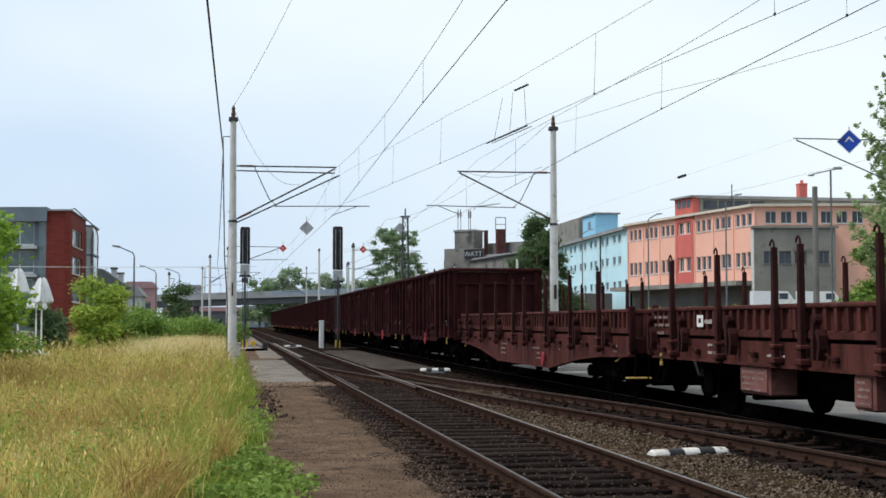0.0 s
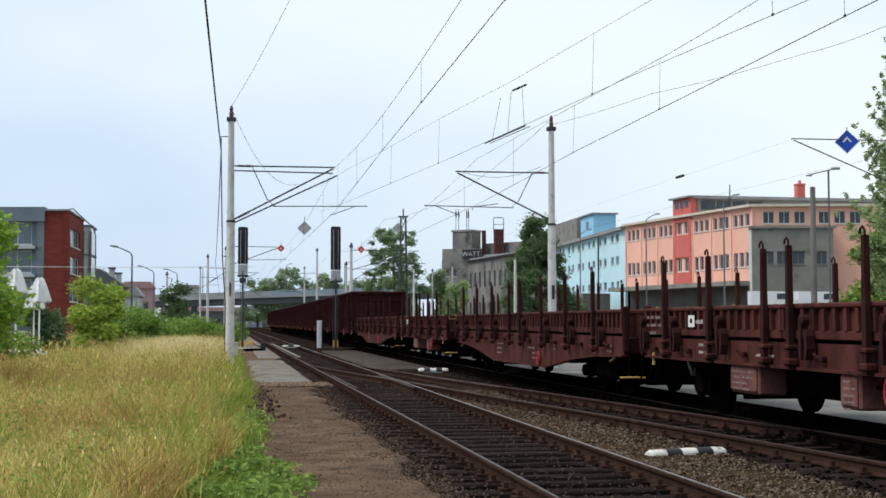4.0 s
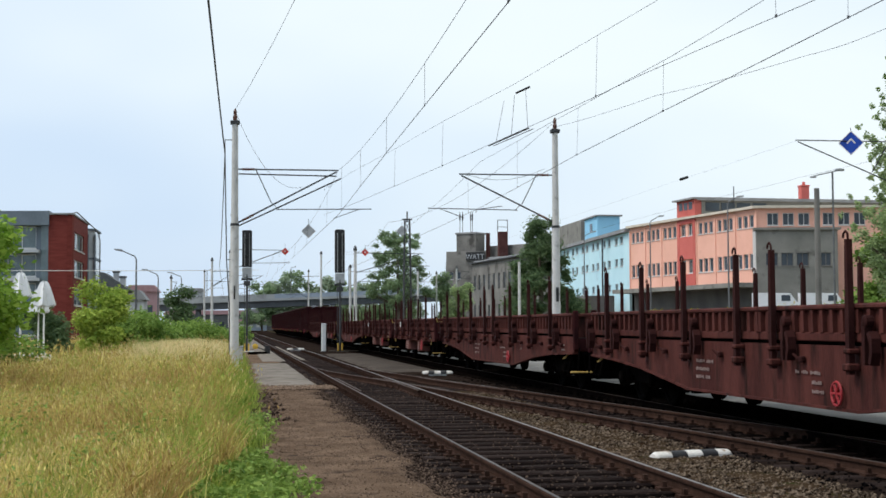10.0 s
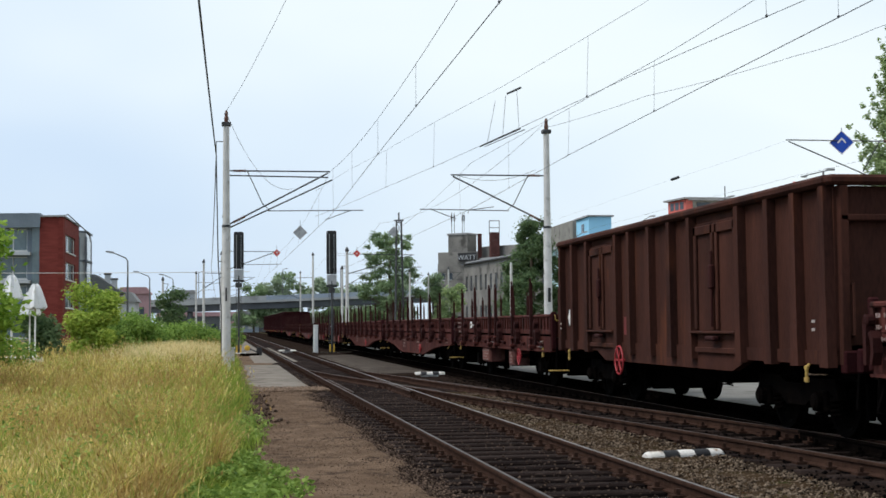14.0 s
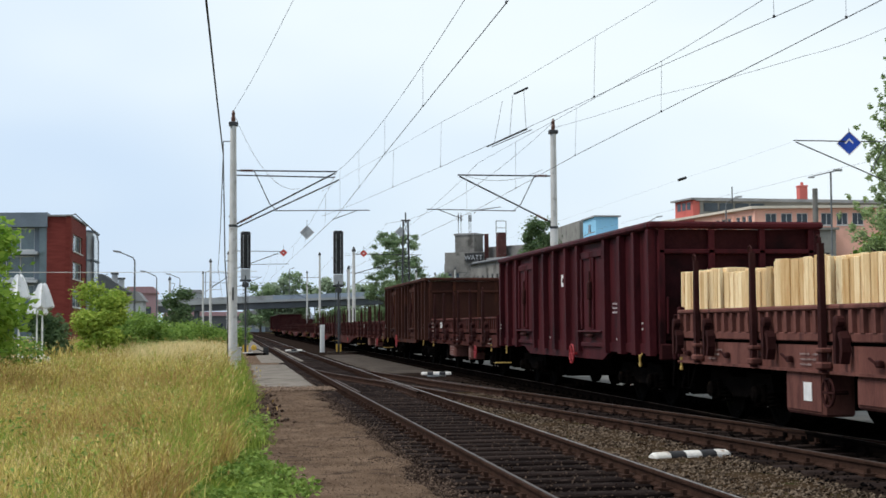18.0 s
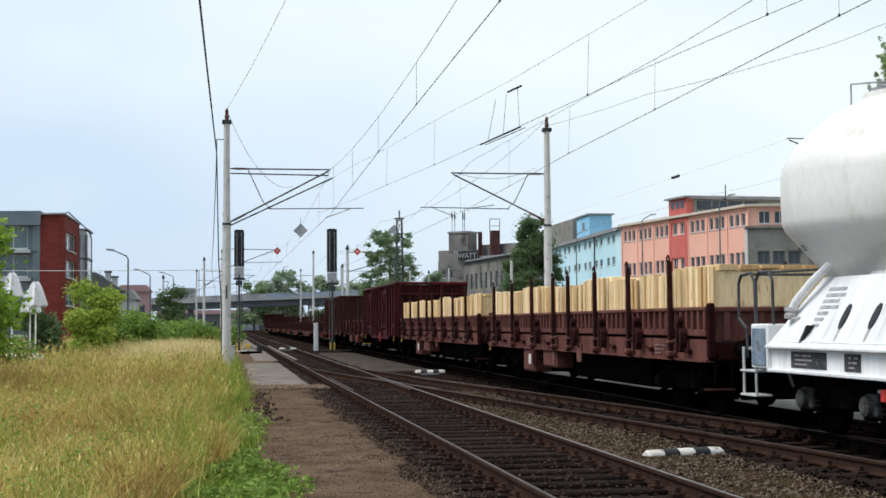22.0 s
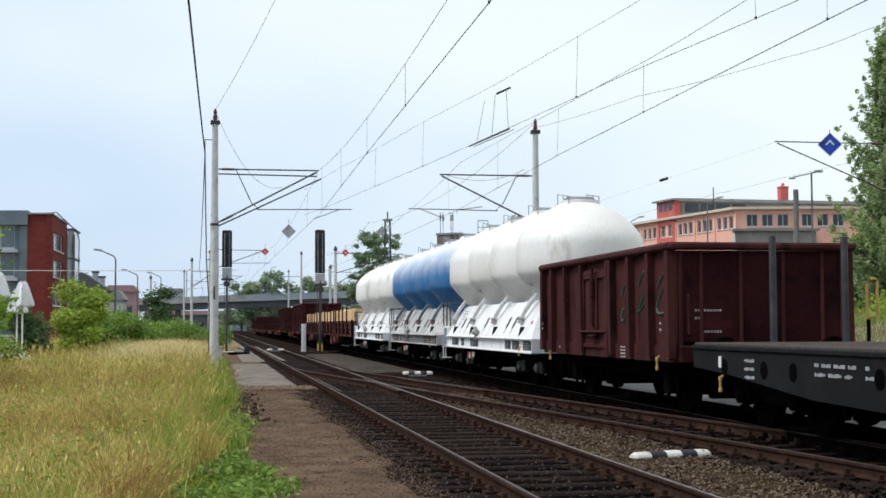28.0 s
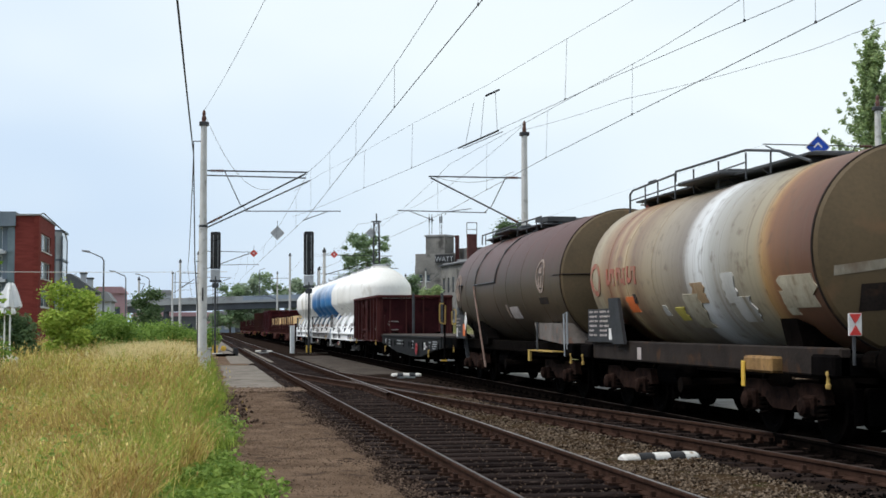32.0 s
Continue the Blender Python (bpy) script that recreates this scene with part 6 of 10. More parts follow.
def bars(parent, x, y, z, rows, h=0.07, gap=0.05, material=None, name="lettering"):
    """Unreadable lettering as bars on the side at x; rows of lists of bar lengths."""
    s = Shape()
    out = -0.004 if x < 0 else 0.004
    a, b = sorted((x, x + out))
    for k, row in enumerate(rows):
        yy, zz, hh = y, z - k * (h + gap), h * 0.72
        for w in row:
            n = max(1, round(w / 0.055))
            for q in range(n):
                cut = 0.25 * hh if (q * 7 + k * 3 + len(row)) % 3 == 0 else 0.0
                s.box(a, b, yy - w + q * w / n + 0.008, yy - w + (q + 1) * w / n - 0.006, zz + cut * ((q + k) % 2), zz + hh - cut)
            yy -= w + 0.07
    return tagged(part(name, s, material or MARKING, parent), kind="stuff")


def handle(parent, y, sx=-1, x=1.36, z0=0.72, z1=0.95, material=None):
    """A yellow release lever hanging from the sole bar."""
    a, b = sorted((sx * (x + 0.02), sx * (x + 0.06)))
    s = Shape().tube([(sx * x, y, z1), (sx * (x + 0.04), y, z1 - 0.06), (sx * (x + 0.04), y, z0 + 0.05)], 0.02, 6)
    s.cbox(a, b, y - 0.045, y + 0.045, z0, z0 + 0.07, 0.012).cbox(a, b, y - 0.035, y + 0.035, z1 - 0.08, z1 - 0.02, 0.01)
    return part("release_lever", s, material or OLD_YELLOW, parent, "yellow release lever")


def side_bracket(sx, y):
    """The swinging stake lock: a round head over a straight and a curved leg."""
    xa, xb = sorted((sx * 1.43, sx * 1.54))
    s = Shape().lathe([(0.05, xa), (0.072, xa + 0.012), (0.072, xb - 0.012), (0.05, xb)], (0, y, 1.47), "x", 10)
    s.prism([(y + 0.055, 1.45), (y - 0.035, 1.45), (y - 0.02, 1.2), (y - 0.02, 0.98), (y + 0.045, 0.98), (y + 0.05, 1.2)], xa, xb - 0.02, "x")
    s.prism([(y - 0.07, 1.33), (y - 0.13, 1.36), (y - 0.19, 1.28), (y - 0.2, 1.12), (y - 0.15, 0.98), (y - 0.1, 1.0), (y - 0.13, 1.14), (y - 0.12, 1.24)], xa, xb, "x")
    return s


def slanted_lever(parent, y, sx=-1, x=1.3, z=0.78):
    """A bent yellow release lever reaching out under the sole bar."""
    s = Shape().tube([(sx * x, y - 0.24, z + 0.06), (sx * (x + 0.05), y - 0.1, z - 0.01), (sx * (x + 0.05), y + 0.05, z - 0.06), (sx * (x + 0.05), y + 0.17, z - 0.07)], 0.021, 6)
    return part("release_lever", s, OLD_YELLOW, parent, "bent yellow release lever")


def stake_wagon(kind, paint, at, label):
    """A flat wagon with drop sides and stakes: 'long' on bogies with fish-belly sills, 'short' on two axles, 'timber' long with straight sills."""
    long = kind != "short"
    half = {"long": 9.25, "timber": 8.75}.get(kind, 6.3)
    w = thing("stake_wagon", label, "goods wagon", at, 0, "goods wagons")
    floor, top = 1.17, 1.68
    front = half - 0.4                    # the sides stop short of the front headstock
    part("floor", Shape().box(-1.3, 1.3, -half, front, floor - 0.06, floor), DECK, w)
    for sx in (-1, 1):
        x0, x1 = sorted((sx * 1.3, sx * 1.39))
        if kind == "long":
            poly = [(-half, 1.185), (-half, 0.85), (-7.2, 0.8), (-5.5, 0.7), (-3.0, 0.45), (3.0, 0.45), (5.5, 0.7), (7.2, 0.8), (front, 0.85), (front, 1.185)]
        else:
            poly = [(-half, 1.185), (-half, 0.88), (front, 0.88), (front, 1.185)]
        sill = part("sill", Shape().prism(poly, x0, x1, "x"), paint, w)
        # near-black strip paints the deep shade in the groove below the drop side
        part("hinge_groove", Shape().box(*sorted((sx * 1.27, sx * 1.332)), -half + 0.02, front - 0.02, 1.15, 1.28), UNDER, sill)
        part("lower_flange", Shape().prism([(a, b) for a, b in poly[1:-1]] + [(a, b - 0.035) for a, b in reversed(poly[1:-1])], min(sx * 1.3, sx * 1.43), max(sx * 1.3, sx * 1.43), "x"), paint, sill)
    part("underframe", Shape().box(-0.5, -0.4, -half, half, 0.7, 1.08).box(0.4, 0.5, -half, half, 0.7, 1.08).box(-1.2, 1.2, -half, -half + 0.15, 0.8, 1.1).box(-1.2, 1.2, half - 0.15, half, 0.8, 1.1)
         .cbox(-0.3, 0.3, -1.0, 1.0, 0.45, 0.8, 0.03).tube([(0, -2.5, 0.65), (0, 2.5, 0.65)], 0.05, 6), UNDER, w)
    buffers(w, half)
    if long:
        for y in (-6.6, 6.6):
            bogie(w, y)
    else:
        for y in (-4.0, 4.0):
            axle(w, y)
    posts = {"long": (-7.45, -5.2, -2.95, -0.65, 0.65, 2.95, 5.2, 7.45), "timber": (-7.27, -4.97, -2.75, -0.66, 0.66, 2.75, 4.97, 7.27)}.get(kind, (-4.65, -2.55, -0.42, 0.42, 2.55, 4.65))
    # drop sides in flaps between the stakes: rim, pressed ribs and a smooth lower band
    edges = sorted({-half, front, *[p for p in posts if abs(p) > 0.7], 0.0})
    for sx in (-1, 1):
        xi0, xi1 = sorted((sx * 1.335, sx * 1.365))
        xb0, xb1 = sorted((sx * 1.365, sx * 1.412))
        xr0, xr1 = sorted((sx * 1.33, sx * 1.435))
        for a, b in zip(edges, edges[1:]):
            s = Shape().box(xi0, xi1, a + 0.03, b - 0.03, floor + 0.06, top - 0.05)
            s.cbox(xr0, xr1, a + 0.02, b - 0.02, top - 0.07, top, 0.02)
            s.cbox(xb0, xb1, a + 0.03, b - 0.03, floor + 0.06, floor + 0.17, 0.012)
            n = max(3, round((b - a) / 0.31))
            for k in range(n + 1):
                y = a + 0.06 + (b - a - 0.12) * k / n
                s.prism([(y - 0.055, floor + 0.17), (y + 0.055, floor + 0.17), (y + 0.04, top - 0.07), (y - 0.04, top - 0.07)], *sorted((sx * 1.365, sx * 1.425)), "x")
            part("drop_side", s, paint, w)
            m = 0.5 * (a + b)
            lat = Shape().cbox(min(sx * 1.4, sx * 1.47), max(sx * 1.4, sx * 1.47), m - 0.05, m + 0.06, 0.96, 1.04, 0.015).tube([(sx * 1.46, m + 0.03, 1.0), (sx * 1.48, m + 0.16, 1.06)], 0.018, 5)
            part("latch", lat, STAKE, w)
        for y in posts:
            xa, xb = sorted((sx * 1.445, sx * 1.515))
            s = Shape().prism([(y - 0.05, 0.86), (y + 0.05, 0.86), (y + 0.05, 1.62), (y + 0.03, 2.42), (y - 0.03, 2.42), (y - 0.05, 1.62)], xa, xb, "x")
            s.tube([(sx * 1.48, y, 2.4), (sx * 1.48, y + 0.01, 2.48), (sx * 1.48, y + 0.06, 2.52), (sx * 1.48, y + 0.12, 2.49), (sx * 1.48, y + 0.13, 2.44)], 0.014, 6)
            st = part("stake", s, STAKE, w)
            part("stake_pocket", Shape().cbox(min(sx * 1.39, sx * 1.55), max(sx * 1.39, sx * 1.55), y - 0.085, y + 0.085, 0.9, 0.99, 0.02), paint, st)
            part("stake_guide", Shape().cbox(min(sx * 1.39, sx * 1.54), max(sx * 1.39, sx * 1.54), y - 0.08, y + 0.08, 1.1, 1.16, 0.015), paint, st)
            if abs(y) > 0.7 or y < 0:
                part("stake_lock", side_bracket(sx, y - 0.47 + (0.02 if abs(y) < 0.7 else 0)), STAKE, w)
        part("stake_lock", side_bracket(sx, front - 0.12), STAKE, w)
    for sy in (-1, 1):
        end = half if sy < 0 else front
        y0, y1 = sorted((sy * (end - 0.06), sy * end))
        s = Shape().box(-1.33, 1.33, y0, y1, floor, top - 0.03)
        for x in (-1.1, -0.55, 0, 0.55, 1.1):
            s.cbox(x - 0.05, x + 0.05, min(sy * end, sy * (end + 0.05)), max(sy * end, sy * (end + 0.05)), floor, top - 0.03, 0.01)
        s.cbox(-1.36, 1.36, min(sy * (end - 0.07), sy * (end + 0.06)), max(sy * (end - 0.07), sy * (end + 0.06)), top - 0.09, top - 0.005, 0.02)
        part("end_board", s, paint, w)
        part("headstock", Shape().cbox(-1.38, 1.38, min(sy * (half - 0.1), sy * (half + 0.03)), max(sy * (half - 0.1), sy * (half + 0.03)), 0.87, 1.15, 0.02), WAGON_DARK, w)
        part("corner_post", Shape().cbox(-1.41, -1.3, min(sy * (end - 0.02), sy * (end + 0.08)), max(sy * (end - 0.02), sy * (end + 0.08)), 0.9, top + 0.05, 0.02), WAGON_DARK, w)
        part("corner_post", Shape().cbox(1.3, 1.41, min(sy * (end - 0.02), sy * (end + 0.08)), max(sy * (end - 0.02), sy * (end + 0.08)), 0.9, top + 0.05, 0.02), WAGON_DARK, w)
        yy = sy * (half + 0.12)
        if kind == "short":
            if sy < 0:
                part("grab_handle", Shape().tube([(-1.34, sy * half, 1.67), (-1.34, yy, 1.66), (-1.32, yy, 1.545), (-1.11, yy, 1.545), (-1.1, yy, 1.66), (-1.1, sy * half, 1.67)], 0.013, 6), OLD_YELLOW, w, "yellow grab handle")
            handle(w, sy * (half - 0.82))
        elif kind == "long":
            if sy < 0:
                part("grab_hoop", Shape().tube([(-0.74, yy, 1.565), (-0.88, yy, 1.56), (-0.97, yy, 1.53), (-1.01, yy, 1.47), (-1.0, yy, 1.41), (-0.93, yy, 1.34), (-0.84, yy, 1.28), (-0.82, sy * half, 1.28)], 0.014, 6), OLD_YELLOW, w, "curved yellow grab hoop")
                part("hoop_plate", Shape().box(-0.86, -0.72, yy - 0.006, yy + 0.006, 1.27, 1.33), SIGN_RED, w, "small red plate under the grab hoop")
            slanted_lever(w, sy * (half - 0.85) + 0.05)
        else:
            part("grab_iron", Shape().tube([(-1.25, sy * half, top - 0.08), (-1.3, yy, top - 0.08), (-1.3, yy, top - 0.28), (-1.25, sy * half, top - 0.28)], 0.017, 6), STAKE, w)
            if sy > 0:
                handle(w, sy * (half - 0.5))
        part("shunter_step", Shape().tube([(-1.3, yy, 0.95), (-1.34, yy, 0.45)], 0.018, 5).tube([(-1.05, yy, 0.95), (-1.08, yy, 0.45)], 0.018, 5), UNDER, w)
        if sy < 0:
            part("step_tread", Shape().cbox(-1.48, -1.05, yy - 0.12, yy + 0.1, 0.43, 0.46, 0.008), OLD_YELLOW if kind != "timber" else STAKE, w, "worn yellow step tread")
        part("step", Shape().tube([(-1.25, sy * (half - 0.5), 0.95), (-1.4, sy * (half - 0.5), 0.45), (-1.4, sy * (half - 0.9), 0.45), (-1.25, sy * (half - 0.9), 0.95)], 0.018, 5), UNDER, w)
    if kind == "long":
        hand_wheel(w, -1.45, -2.5, 0.62, 0.14, REDP)
        bars(w, -1.405, 2.6, 0.86, [[0.4, 0.3], [0.6], [0.35, 0.2]], material=PALE_MARK)
        bars(w, -1.405, -1.2, 0.82, [[0.12, 0.2, 0.3]], 0.06, material=PALE_MARK)
        bars(w, -1.405, -1.7, 0.7, [[0.3], [0.36]], 0.06, material=PALE_MARK)
        bars(w, -1.405, -3.9, 0.94, [[0.1], [0.1]], 0.06, material=PALE_MARK)
        bars(w, -1.405, -8.2, 0.98, [[0.3], [0.3]], 0.05, material=PALE_MARK)
        part("air_reservoir", Shape().lathe([(0.05, -0.9), (0.19, -0.8), (0.19, 0.5), (0.05, 0.6)], (-0.7, 0, 0.62), "y", 14), UNDER, w)
    elif kind == "short":
        for y0, y1, z0 in ((0.93, 1.97, 0.45), (-2.12, -1.62, 0.43)):
            box = part("tool_box", Shape().cbox(-1.36, -0.95, y0, y1, z0, 0.86, 0.025), PINKISH, w, "faded pinkish brown side box with markings")
            part("box_lid", Shape().cbox(-1.385, -1.36, y0 + 0.04, y1 - 0.04, z0 + 0.04, 0.82, 0.01), PINKISH, box)
            rows_ = [[0.5, 0.25], [0.3, 0.4], [0.55], [0.3, 0.3]] if y1 - y0 > 0.8 else [[0.2], [0.32], [0.28], [0.32], [0.2]]
            bars(w, -1.386, y1 - 0.12, 0.74, rows_, 0.045, 0.035, PALE_MARK)
        hand_wheel(w, -1.42, -3.02, 0.68, 0.19)
        bars(w, -1.436, 5.72, 1.5, [[0.12, 0.2, 0.25, 0.2], [0.15, 0.3, 0.25], [0.5]], 0.07, 0.06, PALE_MARK)
        part("emblem", Shape().box(-1.443, -1.436, 3.3, 3.58, 1.37, 1.55), WHITEP, w, "small white square emblem")
        part("emblem_core", Shape().box(-1.447, -1.443, 3.39, 3.49, 1.43, 1.5), WAGON_DARK, w)
        bars(w, -1.436, 3.26, 1.42, [[0.34]], 0.09)
        bars(w, -1.405, 3.2, 1.08, [[0.2, 0.2], [0.2, 0.16]], 0.06)
        bars(w, -1.405, 5.0, 1.06, [[0.3]], 0.06)
        bars(w, -1.405, 0.9, 0.98, [[0.25, 0.3]], 0.05)
        bars(w, -1.405, -5.0, 1.06, [[0.5], [0.42], [0.5]], 0.035, 0.03)
        part("air_reservoir", Shape().lathe([(0.05, -0.9), (0.19, -0.8), (0.19, 0.5), (0.05, 0.6)], (-0.7, 0, 0.62), "y", 14), UNDER, w)
        part("brake_shaft", Shape().tube([(-1.4, -3.02, 0.68), (-0.5, -3.02, 0.68)], 0.03, 6).tube([(-1.15, -2.0, 0.7), (-1.15, -3.02, 0.7)], 0.025, 5), UNDER, w)
        part("brake_rigging", Shape().tube([(-0.9, 3.4, 0.5), (-0.6, 0.5, 0.6), (-0.9, -3.4, 0.5)], 0.035, 5).cbox(-0.5, 0.5, -3.2, -2.9, 0.4, 0.75, 0.03).cbox(-0.5, 0.5, 2.9, 3.2, 0.4, 0.75, 0.03), UNDER, w)
    else:
        for y0, y1, z0, m_ in ((3.0, 4.15, 0.31, WAGON_OAK), (0.92, 2.1, 0.46, WAGON_OAK)):
            box = part("tool_box", Shape().cbox(-1.36, -0.95, y0, y1, z0, 0.86, 0.03), m_, w, "reddish brown side box with marks")
            part("box_lid", Shape().cbox(-1.38, -1.36, y0 + 0.05, y1 - 0.05, z0 + 0.05, 0.82, 0.01), m_, box)
        part("centre_gear", Shape().cbox(-0.95, 0.95, -4.6, 0.75, 0.29, 0.84, 0.05), UNDER, w)
        bars(w, -1.382, 1.16, 0.86, [[0.14]] * 6, 0.05, 0.02, PALE_MARK)
        part("bracket_plate", Shape().cbox(-1.44, -1.4, -1.46, -1.16, 0.66, 1.04, 0.01), PINKISH, w, "faded bracket plate")
        part("brake_cylinder", Shape().lathe([(0.05, -0.4), (0.2, -0.35), (0.2, 0.35), (0.05, 0.4)], (-0.6, 2.6, 0.5), "y", 12), UNDER, w)
        part("plate", Shape().box(-1.39, -1.381, 3.3, 3.54, 0.49, 0.72), WHITEP, w, "white data plate")
        hand_wheel(w, -1.42, 2.75, 0.62, 0.17, STAKE)
        for y in (7.0, 3.6, -6.2):
            bars(w, -1.405, y, 1.06, [[0.3, 0.25], [0.5], [0.35]], 0.035, 0.03, PALE_MARK)
    return w


def open_wagon(paint, half, top, doors, at, label, bogies=True, ribs=None, wheel=(-1.27, 0.86, 0.19)):
    """A high-sided open wagon with ribbed steel sides."""
    w = thing("open_wagon", label, "goods wagon", at, 0, "goods wagons")
    low = 0.9
    part("floor", Shape().box(-1.38, 1.38, -half, half, 1.1, 1.18), DECK, w)
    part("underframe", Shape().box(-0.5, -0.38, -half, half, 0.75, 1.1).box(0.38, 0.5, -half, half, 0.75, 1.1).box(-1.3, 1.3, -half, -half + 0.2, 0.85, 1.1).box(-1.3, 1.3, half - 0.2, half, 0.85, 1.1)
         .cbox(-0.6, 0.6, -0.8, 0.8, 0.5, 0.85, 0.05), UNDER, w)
    buffers(w, half + 0.05)
    ribs = ribs or (6.47, 5.5, 4.47, 2.5, 1.46, 0.45, -0.62, -1.62, -3.68, -4.72, -5.62, -6.47)
    for sx in (-1, 1):
        s = Shape()
        x0, x1 = sorted((sx * 1.38, sx * 1.42))
        s.box(x0, x1, -half, half, 1.1, top)
        poly = [(-half, 1.12), (-half, 0.95), (-half + 2.7, 0.95), (-half + 3.3, 0.78), (half - 3.3, 0.78), (half - 2.7, 0.95), (half, 0.95), (half, 1.12)] if bogies else [(-half, 1.12), (-half, 0.86), (half, 0.86), (half, 1.12)]
        xs0, xs1 = sorted((sx * 1.34, sx * 1.45))
        s.prism(poly, xs0, xs1, "x")
        part("side_wall", s, paint, w)
        xo0, xo1 = sorted((sx * 1.36, sx * 1.56))
        part("top_rim", Shape().cbox(xo0, xo1, -half - 0.03, half + 0.03, top, top + 0.13, 0.04), paint, w)
        for y in ribs:
            rib = Shape().prism([(y - 0.12, 0.92), (y + 0.12, 0.92), (y + 0.1, 1.3), (y + 0.07, top), (y - 0.07, top), (y - 0.1, 1.3)], *sorted((sx * 1.42, sx * 1.54)), "x")
            part("rib", rib, paint, w)
        for yd in doors:
            wd = 0.86
            d = part("side_door", Shape().cbox(min(sx * 1.42, sx * 1.455), max(sx * 1.42, sx * 1.455), yd - wd, yd + wd, 1.0, top - 0.12, 0.01), paint, w)
            s = Shape()
            q0, q1 = sorted((sx * 1.455, sx * 1.5))
            for yy, wid in ((yd - wd + 0.05, 0.05), (yd - 0.09, 0.045), (yd + 0.09, 0.045), (yd + wd - 0.05, 0.05)):
                s.cbox(q0, q1, yy - wid, yy + wid, 1.36, top - 0.16, 0.012)
            s.cbox(q0, q1, yd - wd, yd + wd, top - 0.3, top - 0.16, 0.012)
            part("door_frame", s, paint, d)
            part("door_sill", Shape().cbox(min(sx * 1.42, sx * 1.56), max(sx * 1.42, sx * 1.56), yd - wd - 0.04, yd + wd + 0.04, 1.3, 1.34, 0.01).cbox(min(sx * 1.42, sx * 1.5), max(sx * 1.42, sx * 1.5), yd - wd, yd + wd, 1.02, 1.1, 0.01), paint, d)
            part("door_latch", Shape().tube([(sx * 1.54, yd - 0.02, 1.4), (sx * 1.54, yd - 0.02, 2.5)], 0.022, 6).cbox(min(sx * 1.5, sx * 1.6), max(sx * 1.5, sx * 1.6), yd - 0.2, yd + 0.16, 1.2, 1.27, 0.02).cbox(min(sx * 1.5, sx * 1.58), max(sx * 1.5, sx * 1.58), yd - 0.08, yd + 0.05, 1.95, 2.3, 0.02), STAKE, d)
    for sy in (-1, 1):
        y0, y1 = sorted((sy * (half - 0.04), sy * half))
        s = Shape().box(-1.38, 1.38, y0, y1, 1.1, top)
        # red and umber wagons: shade on the end wall painted as darker oxide
        part("end_wall", s, WAGON_DARK if paint in (WAGON_RED, WAGON_UMBER) else paint, w)
        ya, yb = sorted((sy * half, sy * (half + 0.1)))
        for x in (-1.33, -0.45, 0.45, 1.33) if bogies else (-1.33, -1.0, -0.35, 0.35, 1.0, 1.33):
            q = 0.055 if bogies else 0.03
            part("end_post", Shape().cbox(x - q, x + q, *((ya, yb) if bogies else sorted((sy * half, sy * (half + 0.03)))), 0.95, top, 0.01), paint, w)
        part("end_rim", Shape().cbox(-1.54, 1.54, ya - 0.05, yb + 0.05, top + 0.005, top + 0.125, 0.035), paint, w)
        if bogies:
            part("end_beam", Shape().cbox(-1.38, 1.38, ya, yb - 0.003 * sy, top - 0.42, top - 0.34, 0.015), paint, w)
        bars(w, -1.545, sy * (half - 0.3) + 0.1, 1.45, [[0.1], [0.1]], 0.05)
        handle(w, sy * (half - 0.7), x=1.45)
        part("grab_iron", Shape().tube([(-1.2, sy * half, 1.9), (-1.25, sy * (half + 0.14), 1.9), (-1.25, sy * (half + 0.14), 1.3), (-1.2, sy * half, 1.3)], 0.02, 6), paint, w)
        part("headstock", Shape().cbox(-1.38, 1.38, ya - 0.04, yb, 0.85, 1.12, 0.02), WAGON_DARK, w)
    if bogies:
        for y in (-4.5, 4.5):
            bogie(w, y)
        hand_wheel(w, -1.56, *wheel)
    else:
        for y in (-half * 0.69, half * 0.69):
            axle(w, y)
        part("brake_gear", Shape().cbox(-0.7, 0.7, -1.6, 1.6, 0.5, 0.86, 0.05).tube([(-1.1, -2.2, 0.66), (-1.1, 2.2, 0.66)], 0.03, 5), UNDER, w)
    return w


def slope_rows(parent, sx, y, rows, v0, material):
    """Stencilled lines on the sloping lower sheet: bars from height v0 (along the slope) downwards."""
    s = Shape()
    ux, uz = -0.47 * sx / 0.98, 0.86 / 0.98            # up the slope
    nx, nz = 0.86 * sx / 0.98, 0.47 / 0.98             # out of it
    for k, ws in enumerate(rows):
        yy = y
        for w_ in ws:
            q = []
            for lift in (0.002, 0.007):
                for a, b in ((yy, 0), (yy - w_, 0), (yy - w_, 0.045), (yy, 0.045)):
                    v = v0 - 0.085 * k + b
                    q.append((sx * 1.42 + ux * v + nx * lift, a, 1.14 + uz * v + nz * lift))
            s.add(q, [(3, 2, 1, 0), (4, 5, 6, 7), (0, 1, 5, 4), (1, 2, 6, 5), (2, 3, 7, 6), (3, 0, 4, 7)])
            yy -= w_ + 0.05
    return tagged(part("stencil", s, material, parent), kind="stuff")


